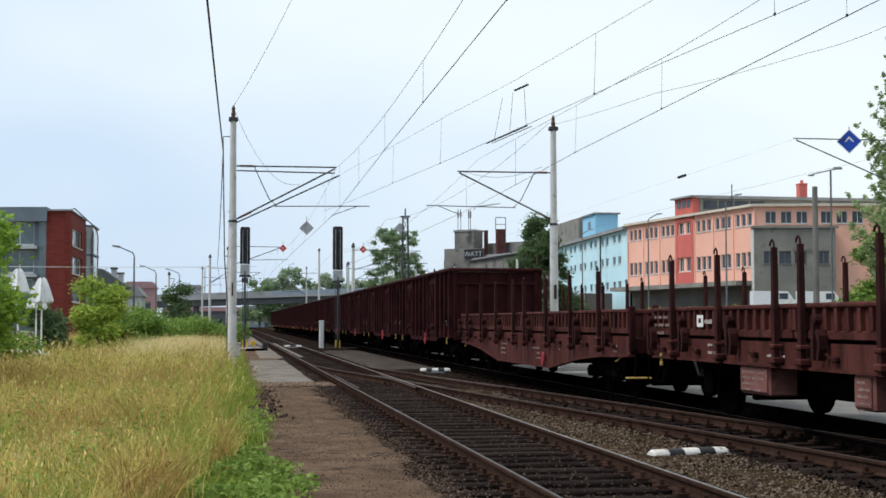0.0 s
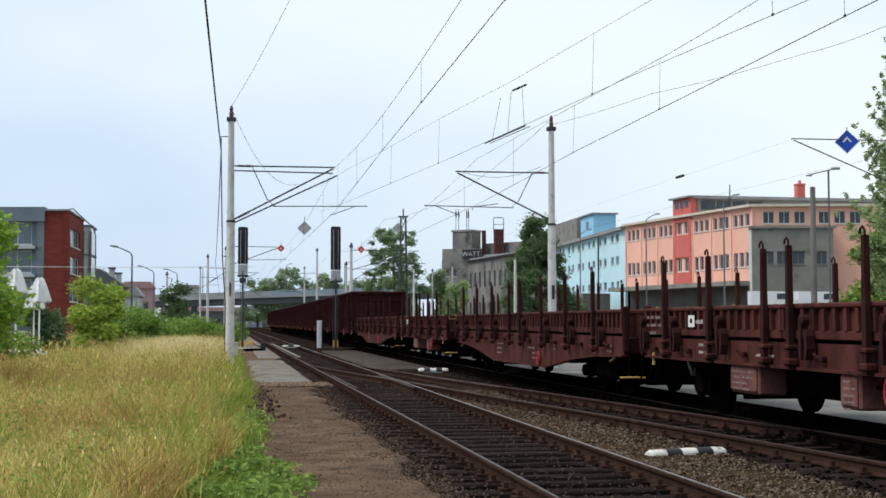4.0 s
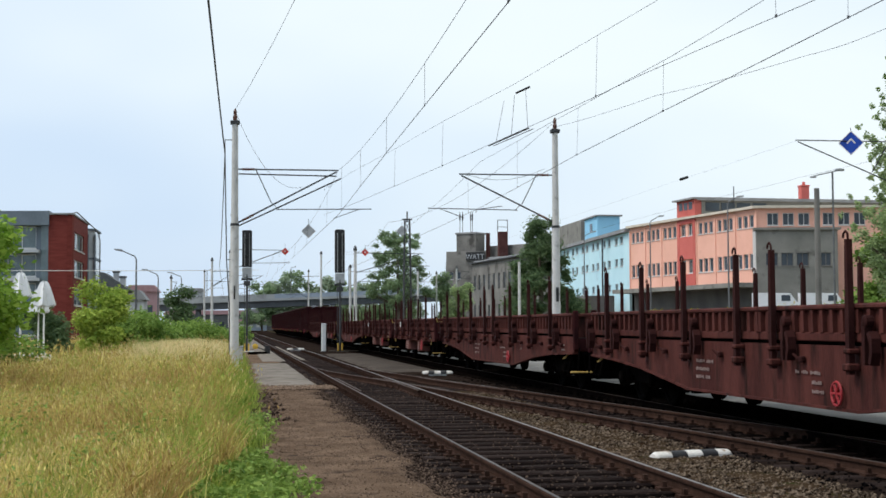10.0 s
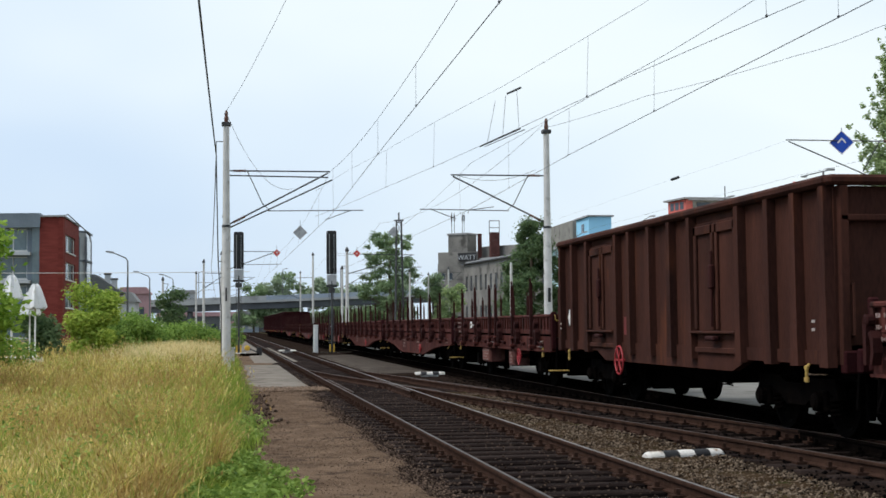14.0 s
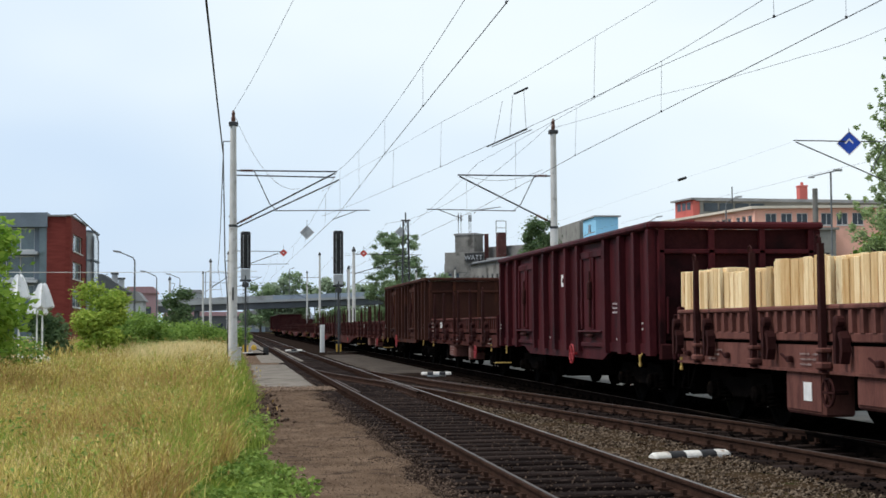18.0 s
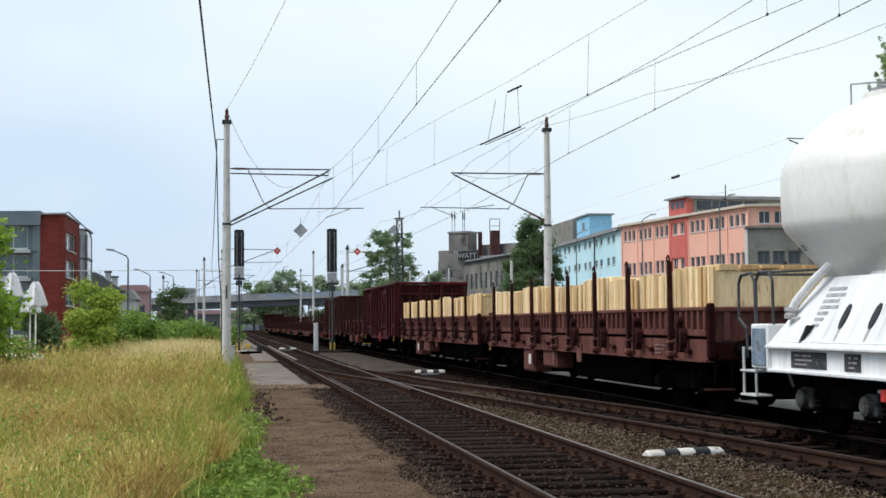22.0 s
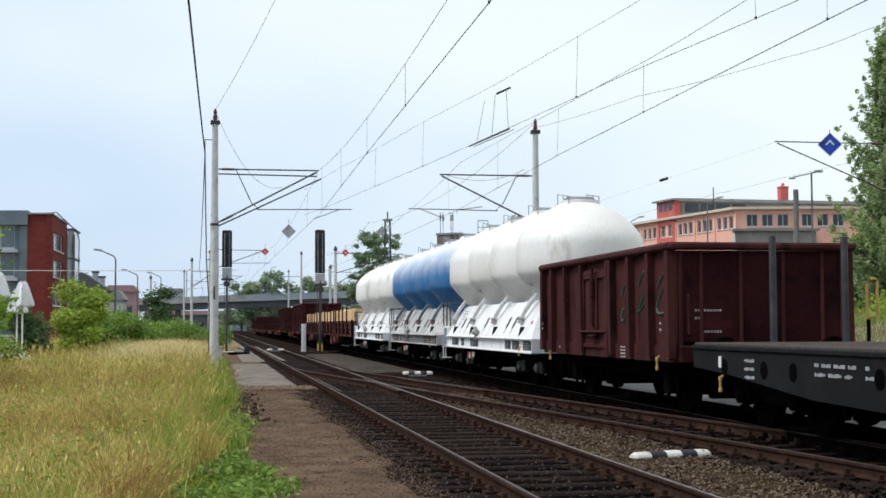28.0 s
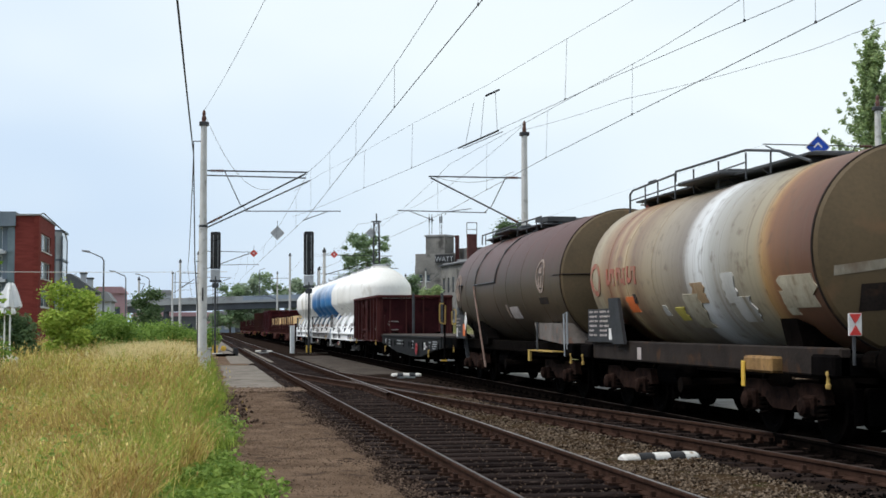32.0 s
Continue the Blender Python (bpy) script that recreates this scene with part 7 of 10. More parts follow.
def cement_wagon(colour, at, label, low=None):
    """Four silo vessels on a sloped white frame over two bogies, with a railed platform at the front end."""
    clean = low is None
    half, low = 5.65, low or CEMENT_LOW
    w = thing("cement_wagon", label, "silo wagon", at, 0, "goods wagons")
    part("frame", Shape().box(-0.5, 0.5, -half, half + 0.6, 0.7, 1.0).box(-1.3, 1.3, -half, -half + 0.2, 0.85, 1.1).box(-1.3, 1.3, half + 0.5, half + 0.7, 0.85, 1.1).box(-0.95, 0.95, -2.2, 2.2, 0.62, 0.8), UNDER, w)
    buffers(w, half + 0.7)
    for sx in (-1, 1):
        bar = part("sole_bar", Shape().box(min(sx * 1.3, sx * 1.36), max(sx * 1.3, sx * 1.36), -half, half, 0.83, 1.1), low if clean else SOLE_DIRTY, w)
        part("top_flange", Shape().cbox(min(sx * 1.28, sx * 1.46), max(sx * 1.28, sx * 1.46), -half, half, 1.1, 1.14, 0.008), low, bar)
        part("bottom_flange", Shape().cbox(min(sx * 1.28, sx * 1.44), max(sx * 1.28, sx * 1.44), -half, half, 0.79, 0.83, 0.008), low, bar)
        xs = [(sx * 1.42, 1.14), (sx * 0.95, 2.0), (sx * 0.9, 1.98), (sx * 1.36, 1.13)]
        part("skirt", Shape().add([(xs[0][0], -half, xs[0][1]), (xs[0][0], half, xs[0][1]), (xs[1][0], half - 0.75, xs[1][1]), (xs[1][0], -half + 0.75, xs[1][1]),
                                  (xs[3][0], -half, xs[3][1]), (xs[3][0], half, xs[3][1]), (xs[2][0], half - 0.8, xs[2][1]), (xs[2][0], -half + 0.8, xs[2][1])],
                                 [(0, 1, 2, 3), (7, 6, 5, 4), (0, 4, 5, 1), (1, 5, 6, 2), (2, 6, 7, 3), (3, 7, 4, 0)]), low, w)
        slope = math.degrees(math.atan2(0.86, 0.47))
        tilt = (90 - slope) if sx < 0 else -(90 - slope)
        for y in (3.72, 2.95, 0.36, -2.42, -3.13):
            m = pose(sx * 1.225, y, 1.5) @ pose(0, 0, 0, 0, tilt, 0)
            part("port", Shape().lathe([(0.17, -0.015), (0.17, 0.015)], axis="x", seg=18, sx=0.42), BLACKP, w, "dark oval opening", at=m)
            part("drip_streak", Shape().prism([(-0.045, 0.0), (0.04, 0.0), (0.02, -0.3), (-0.02, -0.34)], -0.004 if sx > 0 else -0.006, 0.006 if sx > 0 else 0.004, "x"), DRIP, w, "grey streak of cement dust", at=m @ Matrix.Translation((0, 0, -0.02)))
        for y in (4.65, 2.0, -1.15, -4.25):
            part("gusset", Shape().prism([(y - 0.02, 1.15), (y + 0.09, 1.15), (y - 0.2, 1.4)], min(sx * 1.29, sx * 1.4), max(sx * 1.29, sx * 1.4), "x"), BLACKP, w)
        for y in (5.2, 2.2, -0.8, -3.98):
            part("pipe", Shape().tube([(sx * 1.26, y, 1.58), (sx * 1.24, y - 0.08, 1.7), (sx * 1.14, y - 0.36, 1.95), (sx * 1.02, y - 0.62, 2.15), (sx * 0.92, y - 0.8, 2.24), (sx * 0.8, y - 0.95, 2.2)], 0.055, 10), low if clean else PIPE_BLUE, w, smooth=True)
            part("pipe_coupling", Shape().lathe([(0.04, -0.08), (0.085, -0.07), (0.085, -0.02), (0.065, 0.0), (0.085, 0.03), (0.085, 0.07), (0.04, 0.08)], (sx * 1.27, y + 0.01, 1.56), "z", 12).tube([(sx * 1.3, y + 0.05, 1.52), (sx * 1.3, y - 0.06, 1.47), (sx * 1.24, y - 0.2, 1.5)], 0.015, 5), DUST_METAL if clean else COUPLING, w)
        valve = Shape().lathe([(0.05, -0.16), (0.09, -0.12), (0.09, -0.02), (0.05, 0.0), (0.09, 0.03), (0.08, 0.14), (0.04, 0.16)], (sx * 1.46, 0.82, 1.26), "y", 10)
        valve.tube([(sx * 1.46, 0.82, 1.05), (sx * 1.46, 0.82, 1.4)], 0.035, 6).tube([(sx * 1.46, 0.7, 1.36), (sx * 1.5, 0.5, 1.34)], 0.016, 5).lathe([(0.02, -0.09), (0.06, -0.08), (0.06, -0.05), (0.02, -0.04)], (sx * 1.46, 0.82, 1.44), "z", 10)
        part("valve", valve, DUST_METAL, w)
        slope_rows(w, sx, 4.55, [[0.5], [0.55], [0.45], [0.5], [0.3], [0.25], [0.2]], 0.78, STENCIL if clean else COUPLING)
        slope_rows(w, sx, 2.75, [[0.22], [0.26], [0.2], [0.26], [0.22]], 0.86, STENCIL if clean else COUPLING)
    for y0, y1 in ((5.01, 3.97), (3.48, 3.06), (2.08, 0.95), (-2.58, -3.2), (-3.4, -4.14), (-4.57, -5.5)):
        part("data_panel", Shape().box(-1.368, -1.36, y1, y0, 0.86, 1.07), PANEL_GREY if clean else DUSTY_CAST, w, "dark data panel" if clean else "dust-covered data panel")
        hw = 0.5 * (y0 - y1)
        bars(w, -1.37, y0 - 0.12, 1.01, [[0.3 * hw, 0.5 * hw], [hw], [0.7 * hw]], 0.03, 0.025)
    part("label_plate", Shape().box(-0.012, 0.0, -0.04, 0.04, -0.035, 0.035), REDP, w, "small red label plate", at=pose(-1.228, -4.95, 1.5, 0, 28.7, 0))
    for sy in (-1, 1):
        y0 = sy * half
        part("end_plate", Shape().cbox(-1.42, 1.42, min(y0, y0 + sy * 0.03), max(y0, y0 + sy * 0.03), 0.8, 1.14, 0.008), low, w)
        part("end_slope", Shape().add([(-1.42, y0, 1.14), (1.42, y0, 1.14), (0.95, y0 - sy * 0.75, 2.0), (-0.95, y0 - sy * 0.75, 2.0), (-1.36, y0 - sy * 0.06, 1.13), (1.36, y0 - sy * 0.06, 1.13), (0.9, y0 - sy * 0.81, 1.98), (-0.9, y0 - sy * 0.81, 1.98)],
                                      [(0, 1, 2, 3), (7, 6, 5, 4), (0, 4, 5, 1), (1, 5, 6, 2), (2, 6, 7, 3), (3, 7, 4, 0)]), low, w)
    prof = [(0.8, 1.85), (0.92, 2.02), (1.2, 2.34), (1.36, 2.52), (1.44, 2.62), (1.475, 2.72), (1.48, 3.0), (1.475, 3.3), (1.45, 3.43), (1.38, 3.57), (1.25, 3.74), (1.06, 3.92), (0.84, 4.08), (0.64, 4.19), (0.48, 4.26), (0.44, 4.28), (0.44, 4.35), (0.3, 4.37)]
    sil = Shape().lathe(prof, seg=48, sy=1.1)
    first = None
    for i, y in enumerate((-4.62, -1.54, 1.54, 4.62)):
        v = part("silo", sil, colour, w, smooth=True, at=(0, y, 0)) if first is None else again(first, w, (0, y, 0))
        first = first or v
        part("hatch", Shape().lathe([(0.36, 4.36), (0.36, 4.41), (0.2, 4.44)], seg=18).tube([(-0.3, 0, 4.44), (0.3, 0, 4.44)], 0.02, 5), GREY_STEEL, v)
        for dx in (-0.36, 0.36):
            rail = Shape().tube([(dx, -0.42, 4.15), (dx, -0.42, 4.42), (dx, 0.62, 4.56), (dx, 0.62, 4.1)], 0.013, 5).tube([(dx, 0.1, 4.2), (dx, 0.1, 4.49)], 0.01, 5)
            part("roof_rail", rail, GREY_STEEL, v)
        for k in range(5):
            g_ = random.Random(10 * i + k)
            a = math.pi + g_.uniform(-0.75, 0.25)
            part("scuff", Shape().add([((1.215 + q) * math.cos(a + u), 1.1 * (1.215 + q) * math.sin(a + u), 2.34 + h_) for q, u, h_ in ((0.006, 0, 0), (0.006, 0.05, 0.0), (0.08, 0.07, 0.08), (0.08, 0.0, 0.08))], [(0, 1, 2, 3)]), DRIP, v)
    part("saddle", Shape().box(-0.75, 0.75, -4.6, 4.6, 1.7, 2.05).box(-0.5, 0.5, -4.6, 4.6, 3.2, 3.75), low, w)
    # platform, hoop railings, control box and steps at the front end
    ye = half
    part("platform", Shape().box(-1.3, 1.3, ye + 0.02, ye + 1.0, 1.06, 1.1), GREY_STEEL, w)
    for x in (-1.3, 1.3):
        part("railing", Shape().tube([(x, ye + 1.0, 0.95), (x, ye + 1.02, 1.35), (x, ye + 1.3, 1.5), (x, ye + 1.3, 1.98), (x, ye + 1.2, 2.1), (x, ye + 0.85, 2.12), (x, ye + 0.7, 2.0), (x, ye + 0.68, 1.1)], 0.022, 8), RAILING_GREY, w)
        part("railing", Shape().tube([(x, ye + 0.66, 1.3), (x, ye + 0.66, 2.0), (x, ye + 0.55, 2.12), (x, ye + 0.2, 2.12), (x, ye + 0.08, 2.0), (x, ye + 0.06, 1.15)], 0.022, 8), RAILING_GREY, w)
    part("cross_rail", Shape().tube([(-1.3, ye + 0.85, 2.1), (1.3, ye + 0.85, 2.1)], 0.02, 6).tube([(-1.3, ye + 0.3, 2.11), (-0.9, ye - 1.0, 2.11)], 0.018, 6), RAILING_GREY, w)
    box = part("control_box", Shape().cbox(-1.4, -1.08, ye + 0.04, ye + 0.62, 0.82, 1.42, 0.02), low, w)
    part("box_door", Shape().cbox(-1.415, -1.4, ye + 0.1, ye + 0.56, 0.86, 1.36, 0.008), PIPE_BLUE, box, "blue-grey box door")
    part("step", Shape().tube([(-1.36, ye + 1.0, 1.1), (-1.36, ye + 1.0, 0.45), (-1.36, ye + 0.55, 0.45), (-1.36, ye + 0.55, 1.1)], 0.022, 5).cbox(-1.4, -1.15, ye + 0.5, ye + 1.05, 0.43, 0.46, 0.008).cbox(-1.4, -1.15, ye + 0.5, ye + 1.05, 0.76, 0.79, 0.008), RAILING_PALE if clean else GREY_STEEL, w)
    part("side_pipe", Shape().tube([(-1.38, half - 0.4, 1.19), (-1.38, -half + 0.4, 1.19)], 0.022, 6), low, w)
    for k, (y, z, m_) in enumerate(((2.62, 0.62, SIGN_RED), (2.42, 0.58, WHITEP), (2.2, 0.6, DULL_RED), (2.02, 0.56, OLD_YELLOW), (1.88, 0.63, WHITEP))):
        part("brake_lever", Shape().cbox(-1.33, -1.29, y - 0.06, y + 0.06, z - 0.07, z + 0.07, 0.012), m_, w, "coloured brake setting lever")
    part("brake_bracket", Shape().tube([(-1.28, 2.8, 0.66), (-1.28, 1.75, 0.66)], 0.025, 6), GREY_STEEL, w)
    for y in (-4.25, 4.25):
        bogie(w, y, "dusty")
    handle(w, -4.3)
    part("brake_unit", Shape().cbox(-0.7, -0.2, -0.8, 0.4, 0.45, 0.75, 0.04).tube([(-0.8, 3.0, 0.62), (-0.8, -2, 0.62)], 0.03, 5), UNDER, w)
    return w


def flat_wagon(at, label):
    front, rear = 7.1, -6.62
    w = thing("flat_wagon", label, "flat wagon", at, 0, "goods wagons")
    n = 46
    step = (front - rear) / n
    first = None
    for k in range(n):
        y = rear + (k + 0.5) * step
        if first is None:
            first = part("deck_plank", Shape().cbox(-1.4, 1.4, -step / 2 + 0.008, step / 2 - 0.008, 1.12, 1.18, 0.008), DECK, w, at=(0, y, 0))
        else:
            again(first, w, (0, y, 0.004 * math.sin(k * 12.9)))
    for sx in (-1, 1):
        x0, x1 = sorted((sx * 1.32, sx * 1.42))
        part("sill", Shape().prism([(rear + 0.24, 1.12), (rear + 0.24, 0.8), (-5.5, 0.76), (-2.5, 0.48), (-0.5, 0.46), (3.0, 0.54), (front - 1.3, 0.76), (front, 0.82), (front, 1.12)], x0, x1, "x").cbox(min(x0, x1) - 0.03, max(x0, x1) + 0.03, rear + 0.1, front, 1.08, 1.15, 0.015), FLATBED, w)
        for y in (-5.9, -2.9, -0.47, 0.04, 1.28, 3.53, 4.44, 5.84):
            part("lightening_hole", Shape().lathe([(0.12, sx * 1.424), (0.12, sx * 1.415)], (0, y, 0.85), "x", 16), UNDER, w)
    for y0, y1 in ((rear, rear + 0.22), (front - 0.22, front)):
        part("headstock", Shape().cbox(-1.4, 1.4, y0, y1, 0.8, 1.13, 0.02), FLATBED, w)
    part("underframe", Shape().box(-0.5, 0.5, rear + 0.2, front - 0.2, 0.62, 1.1).box(-1.25, 1.25, -5.6, -4.0, 0.78, 1.1).box(-1.25, 1.25, 4.2, 5.8, 0.78, 1.1), UNDER, w)
    part("brake_gear", Shape().box(-0.9, 0.9, -3.3, -3.2, 0.35, 0.75).box(-0.9, 0.9, 3.2, 3.3, 0.35, 0.75).tube([(-0.3, -3.2, 0.5), (-0.3, 3.2, 0.5)], 0.04, 6).lathe([(0.2, -0.6), (0.2, 0.6)], (0.1, 1.5, 0.55), "y", 12), UNDER, w)
    buffers(w, -rear)
    for y in (-4.75, 5.0):
        bogie(w, y)
    hand_wheel(w, -1.47, -1.9, 0.72, 0.18, REDP)
    part("brake_plate", Shape().box(-1.43, -1.421, -2.2, -1.55, 0.5, 0.96), FLATBED, w)
    part("emblem", Shape().box(-1.43, -1.421, -3.46, -3.2, 0.72, 0.94), WHITEP, w, "small white square emblem")
    part("emblem_core", Shape().box(-1.434, -1.43, -3.38, -3.29, 0.79, 0.87), FLATBED, w)
    bars(w, -1.425, -3.5, 0.78, [[0.34]], 0.1, material=FADED_WHITE)
    for y, rows in ((5.1, [[0.35], [0.35], [0.35]]), (2.9, [[0.12, 0.25, 0.3, 0.2], [0.3, 0.35, 0.2]]), (1.6, [[0.1], [0.2]]), (-0.7, [[0.3], [0.2], [0.25]]), (-4.2, [[0.3], [0.1]])):
        bars(w, -1.425, y, 0.94, rows, 0.06, 0.05, STENCIL)
    bars(w, -1.425, -4.85, 0.97, [[0.85], [0.85], [0.2, 0.5], [0.1, 0.4]], 0.045, 0.025, STENCIL)
    for x in (-0.2, 0.95):
        part("end_stanchion", Shape().cbox(x - 0.045, x + 0.045, front - 0.16, front - 0.07, 1.1, 2.78, 0.015), STEEL_DARK, w, "dark steel end stanchion")
    for sx, y in ((1, front + 0.02), (-1, rear - 0.22)):
        rail = part("shunter_rail", Shape().tube([(sx * 1.39, y, 0.48), (sx * 1.39, y, 1.52)], 0.03, 6).tube([(sx * 1.39, y, 0.98), (sx * 1.34, y * 0.97, 0.98)], 0.02, 5), UNDER, w)
        part("grab_hoop", Shape().tube([(sx * 1.38, y, 1.52), (sx * 1.37, y, 2.08)], 0.022, 6).tube([(sx * 1.42, y, 2.13), (sx * 1.51, y, 2.14), (sx * 1.54, y, 2.1), (sx * 1.54, y, 1.64), (sx * 1.52, y, 1.57), (sx * 1.39, y, 1.54)], 0.022, 6), OLD_YELLOW, rail, "yellow grab hoop")
        part("shunter_step", Shape().cbox(min(sx * 1.52, sx * 1.1), max(sx * 1.52, sx * 1.1), y - 0.12, y + 0.12, 0.44, 0.48, 0.01), GREY_STEEL, rail)
        part("step_edge", Shape().cbox(min(sx * 1.53, sx * 1.34), max(sx * 1.53, sx * 1.34), y - 0.13, y - 0.1, 0.435, 0.485, 0.006), YELLOW, rail, "yellow step edge")
    handle(w, 5.85, x=1.44, z0=0.5, z1=0.74)
    handle(w, -4.4, x=1.44, z0=0.5, z1=0.74)
    part("plate", Shape().box(-1.43, -1.421, 5.95, 6.05, 0.84, 1.0), WHITEP, w)
    return w


def tank_wagon(shell, ends, at, label, half, body, radius, seams, old, shift=0.0, walk_half=3.2, zc=2.44):
    """A bogie tank wagon: barrel with dished ends, saddles, roof walk, frame."""
    w = thing("tank_wagon", label, "tank wagon", at, 0, "goods wagons")
    dish = 0.42
    prof = [(0.05, -body - dish), (radius * 0.45, -body - dish * 0.85), (radius * 0.8, -body - dish * 0.45), (radius * 0.97, -body - 0.08), (radius, -body)]
    part("tank_end", Shape().lathe(prof, (0, 0, zc), "y", 48), ends, w, smooth=True)
    part("tank_end", Shape().lathe([(r, -h) for r, h in reversed(prof)], (0, 0, zc), "y", 48), ends, w, smooth=True)
    part("barrel", Shape().lathe([(radius - 0.006, -body), (radius, -body + 0.02), (radius, body - 0.02), (radius - 0.006, body)], (0, 0, zc), "y", 64), shell, w, smooth=True)
    for y in seams:
        part("weld_seam", Shape().lathe([(radius - 0.002, y - 0.014), (radius + 0.006, y - 0.006), (radius + 0.006, y + 0.006), (radius - 0.002, y + 0.014)], (0, 0, zc), "y", 64), shell, w, smooth=True)
    part("end_seam", Shape().lathe([(radius - 0.002, -body - 0.02), (radius + 0.008, -body - 0.01), (radius + 0.008, -body + 0.012), (radius - 0.002, -body + 0.022)], (0, 0, zc), "y", 64), TANK_SILL, w, smooth=True)
    for sx in (-1, 1):
        q0, q1 = sorted((sx * 1.12, sx * 1.26) if old else (sx * 0.95, sx * 1.1))
        part("sill", Shape().cbox(q0, q1, -half, half, 0.86, 1.2 if old else 1.12, 0.02), TANK_SILL if old else BOGIE, w)
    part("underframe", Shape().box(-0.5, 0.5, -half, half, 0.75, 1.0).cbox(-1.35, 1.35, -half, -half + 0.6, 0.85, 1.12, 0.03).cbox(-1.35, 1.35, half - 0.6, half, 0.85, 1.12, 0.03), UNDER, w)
    for y in (-body * 0.78, body * 0.78):
        part("saddle", Shape().prism([(-1.0, 0.95), (1.0, 0.95), (1.15, 1.55), (0.8, 1.4), (0, 1.15), (-0.8, 1.4), (-1.15, 1.55)], y - 0.25, y + 0.25, "y"), BOGIE, w)
    buffers(w, half)
    for y in (-half + 2.1, half - 2.1):
        bogie(w, y, "rusty")
    zt = zc + radius
    q = walk_half
    part("walkway", Shape().box(-0.5, 0.5, -q + 0.2, q - 0.2, zt + 0.05, zt + 0.08).box(-0.04, 0.04, -q + 0.4, q - 0.4, zt - 0.05, zt + 0.05), STEEL_DARK, w, at=(0, shift, 0))
    for y in np.linspace(-q + 0.5, q - 0.5, 6).tolist():
        part("walk_bracket", Shape().prism([(-0.45, zt + 0.05), (0.45, zt + 0.05), (0.3, zt - 0.06), (-0.3, zt - 0.06)], y - 0.03, y + 0.03, "y"), STEEL_DARK, w, at=(0, shift, 0))
    part("dome", Shape().lathe([(0.35, zt - 0.1), (0.35, zt + 0.16), (0.3, zt + 0.22), (0.1, zt + 0.26)], seg=20), STEEL_DARK, w, at=(0, shift, 0))
    h = 0.36 if old else 0.22
    part("roof_platform", Shape().cbox(-0.75, 0.75, -0.95, 0.95, zt + 0.06, zt + 0.12, 0.02), RAILING_GREY, w, at=(0, shift + (-0.2 if old else 0.0), 0))
    part("roof_fitting", Shape().cbox(-0.3, 0.3, -0.4, 0.1, zt + 0.1, zt + 0.24, 0.02).lathe([(0.1, zt + 0.1), (0.1, zt + 0.3), (0.04, zt + 0.34)], (0.1, 0.5, 0), seg=10), STEEL_DARK, w, at=(0, shift, 0))
    for x in (-0.55, 0.55):
        if old:
            line = [(x, q, zt - 0.12), (x, q, zt + h * 0.62), (x, q - 0.15, zt + h * 0.8), (x, 1.4, zt + h * 0.95), (x, 1.38, zt + h * 0.6), (x, 1.36, zt + h * 1.05), (x, -1.7, zt + h), (x, -2.9, zt + h * 0.55), (x, -q, zt - 0.06)]
        else:
            line = [(x, q, zt - 0.05), (x, q - 0.04, zt + h), (x, 0, zt + h), (x, -q + 0.04, zt + h), (x, -q, zt - 0.05)]
        rail = part("roof_railing", Shape().tube(line, 0.02, 6), RAILING_GREY, w, at=(0, shift, 0))
        for y in (-2.6, -1.7, -0.6, 0.5, 1.4, 2.3, 3.0) if old else np.linspace(-q + 0.5, q - 0.5, 7).tolist():
            part("post", Shape().tube([(x, y, zt - 0.08), (x, y, zt + h * (0.6 if y < -2 else 0.9))], 0.015, 5), RAILING_GREY, rail)
        if old:
            part("lower_rail", Shape().tube([(x, q - 0.05, zt + h * 0.3), (x, -1.7, zt + h * 0.5)], 0.013, 5), RAILING_GREY, rail)
    if not old:
        part("ladder", Shape().tube([(-1.05, half - 0.75, 0.5), (-1.3, half - 0.9, 1.9), (-1.42, half - 1.5, 2.6)], 0.03, 5).tube([(-1.05, half - 1.05, 0.5), (-1.3, half - 1.2, 1.9), (-1.42, half - 1.8, 2.6)], 0.03, 5), STEEL_DARK, w)
    part("outlet_pipe", Shape().tube([(0, 0, 1.1), (0, 0, 0.6), (-1.1, 0.2, 0.55)], 0.09, 8).lathe([(0.12, -1.2), (0.12, -1.05)], (0, 0.2, 0.55), "x", 12), BOGIE, w)
    part("air_tank", Shape().lathe([(0.05, -0.6), (0.2, -0.5), (0.2, 0.5), (0.05, 0.6)], (-0.75, 1.6, 0.66), "y", 14), UNDER, w)
    handle(w, half - 0.15, x=1.3)
    handle(w, -half + 0.15, x=1.3)
    if old:
        part("data_board", Shape().box(-1.33, -1.3, 3.26, 4.85, 1.17, 1.77), BLACKP, w, "black data board with pale lines")
        bars(w, -1.332, 4.76, 1.7, [[0.25, 0.25], [0.5], [0.3, 0.2], [0.5], [0.3], [0.22, 0.2]], 0.055, 0.03, MARKING)
        bars(w, -1.332, 4.08, 1.7, [[0.4, 0.3], [0.7], [0.5], [0.2, 0.3], [0.45], [0.45]], 0.055, 0.03, MARKING)
        part("plate", Shape().box(-1.34, -1.331, 3.3, 3.5, 1.22, 1.42), WHITEP, w)
        return w
    part("data_board", Shape().box(-1.33, -1.3, half - 1.9, half - 0.5, 1.13, 1.78), BLACKP, w, "black data board with pale lines")
    bars(w, -1.332, half - 0.55, 1.66, [[0.3, 0.2], [0.35], [0.25, 0.3], [0.3], [0.2, 0.35]], 0.04, 0.05, MARKING)
    part("hazard_plate", Shape().box(-1.34, -1.331, half - 1.85, half - 1.55, 1.2, 1.52), ORANGE, w, "orange hazard plate")
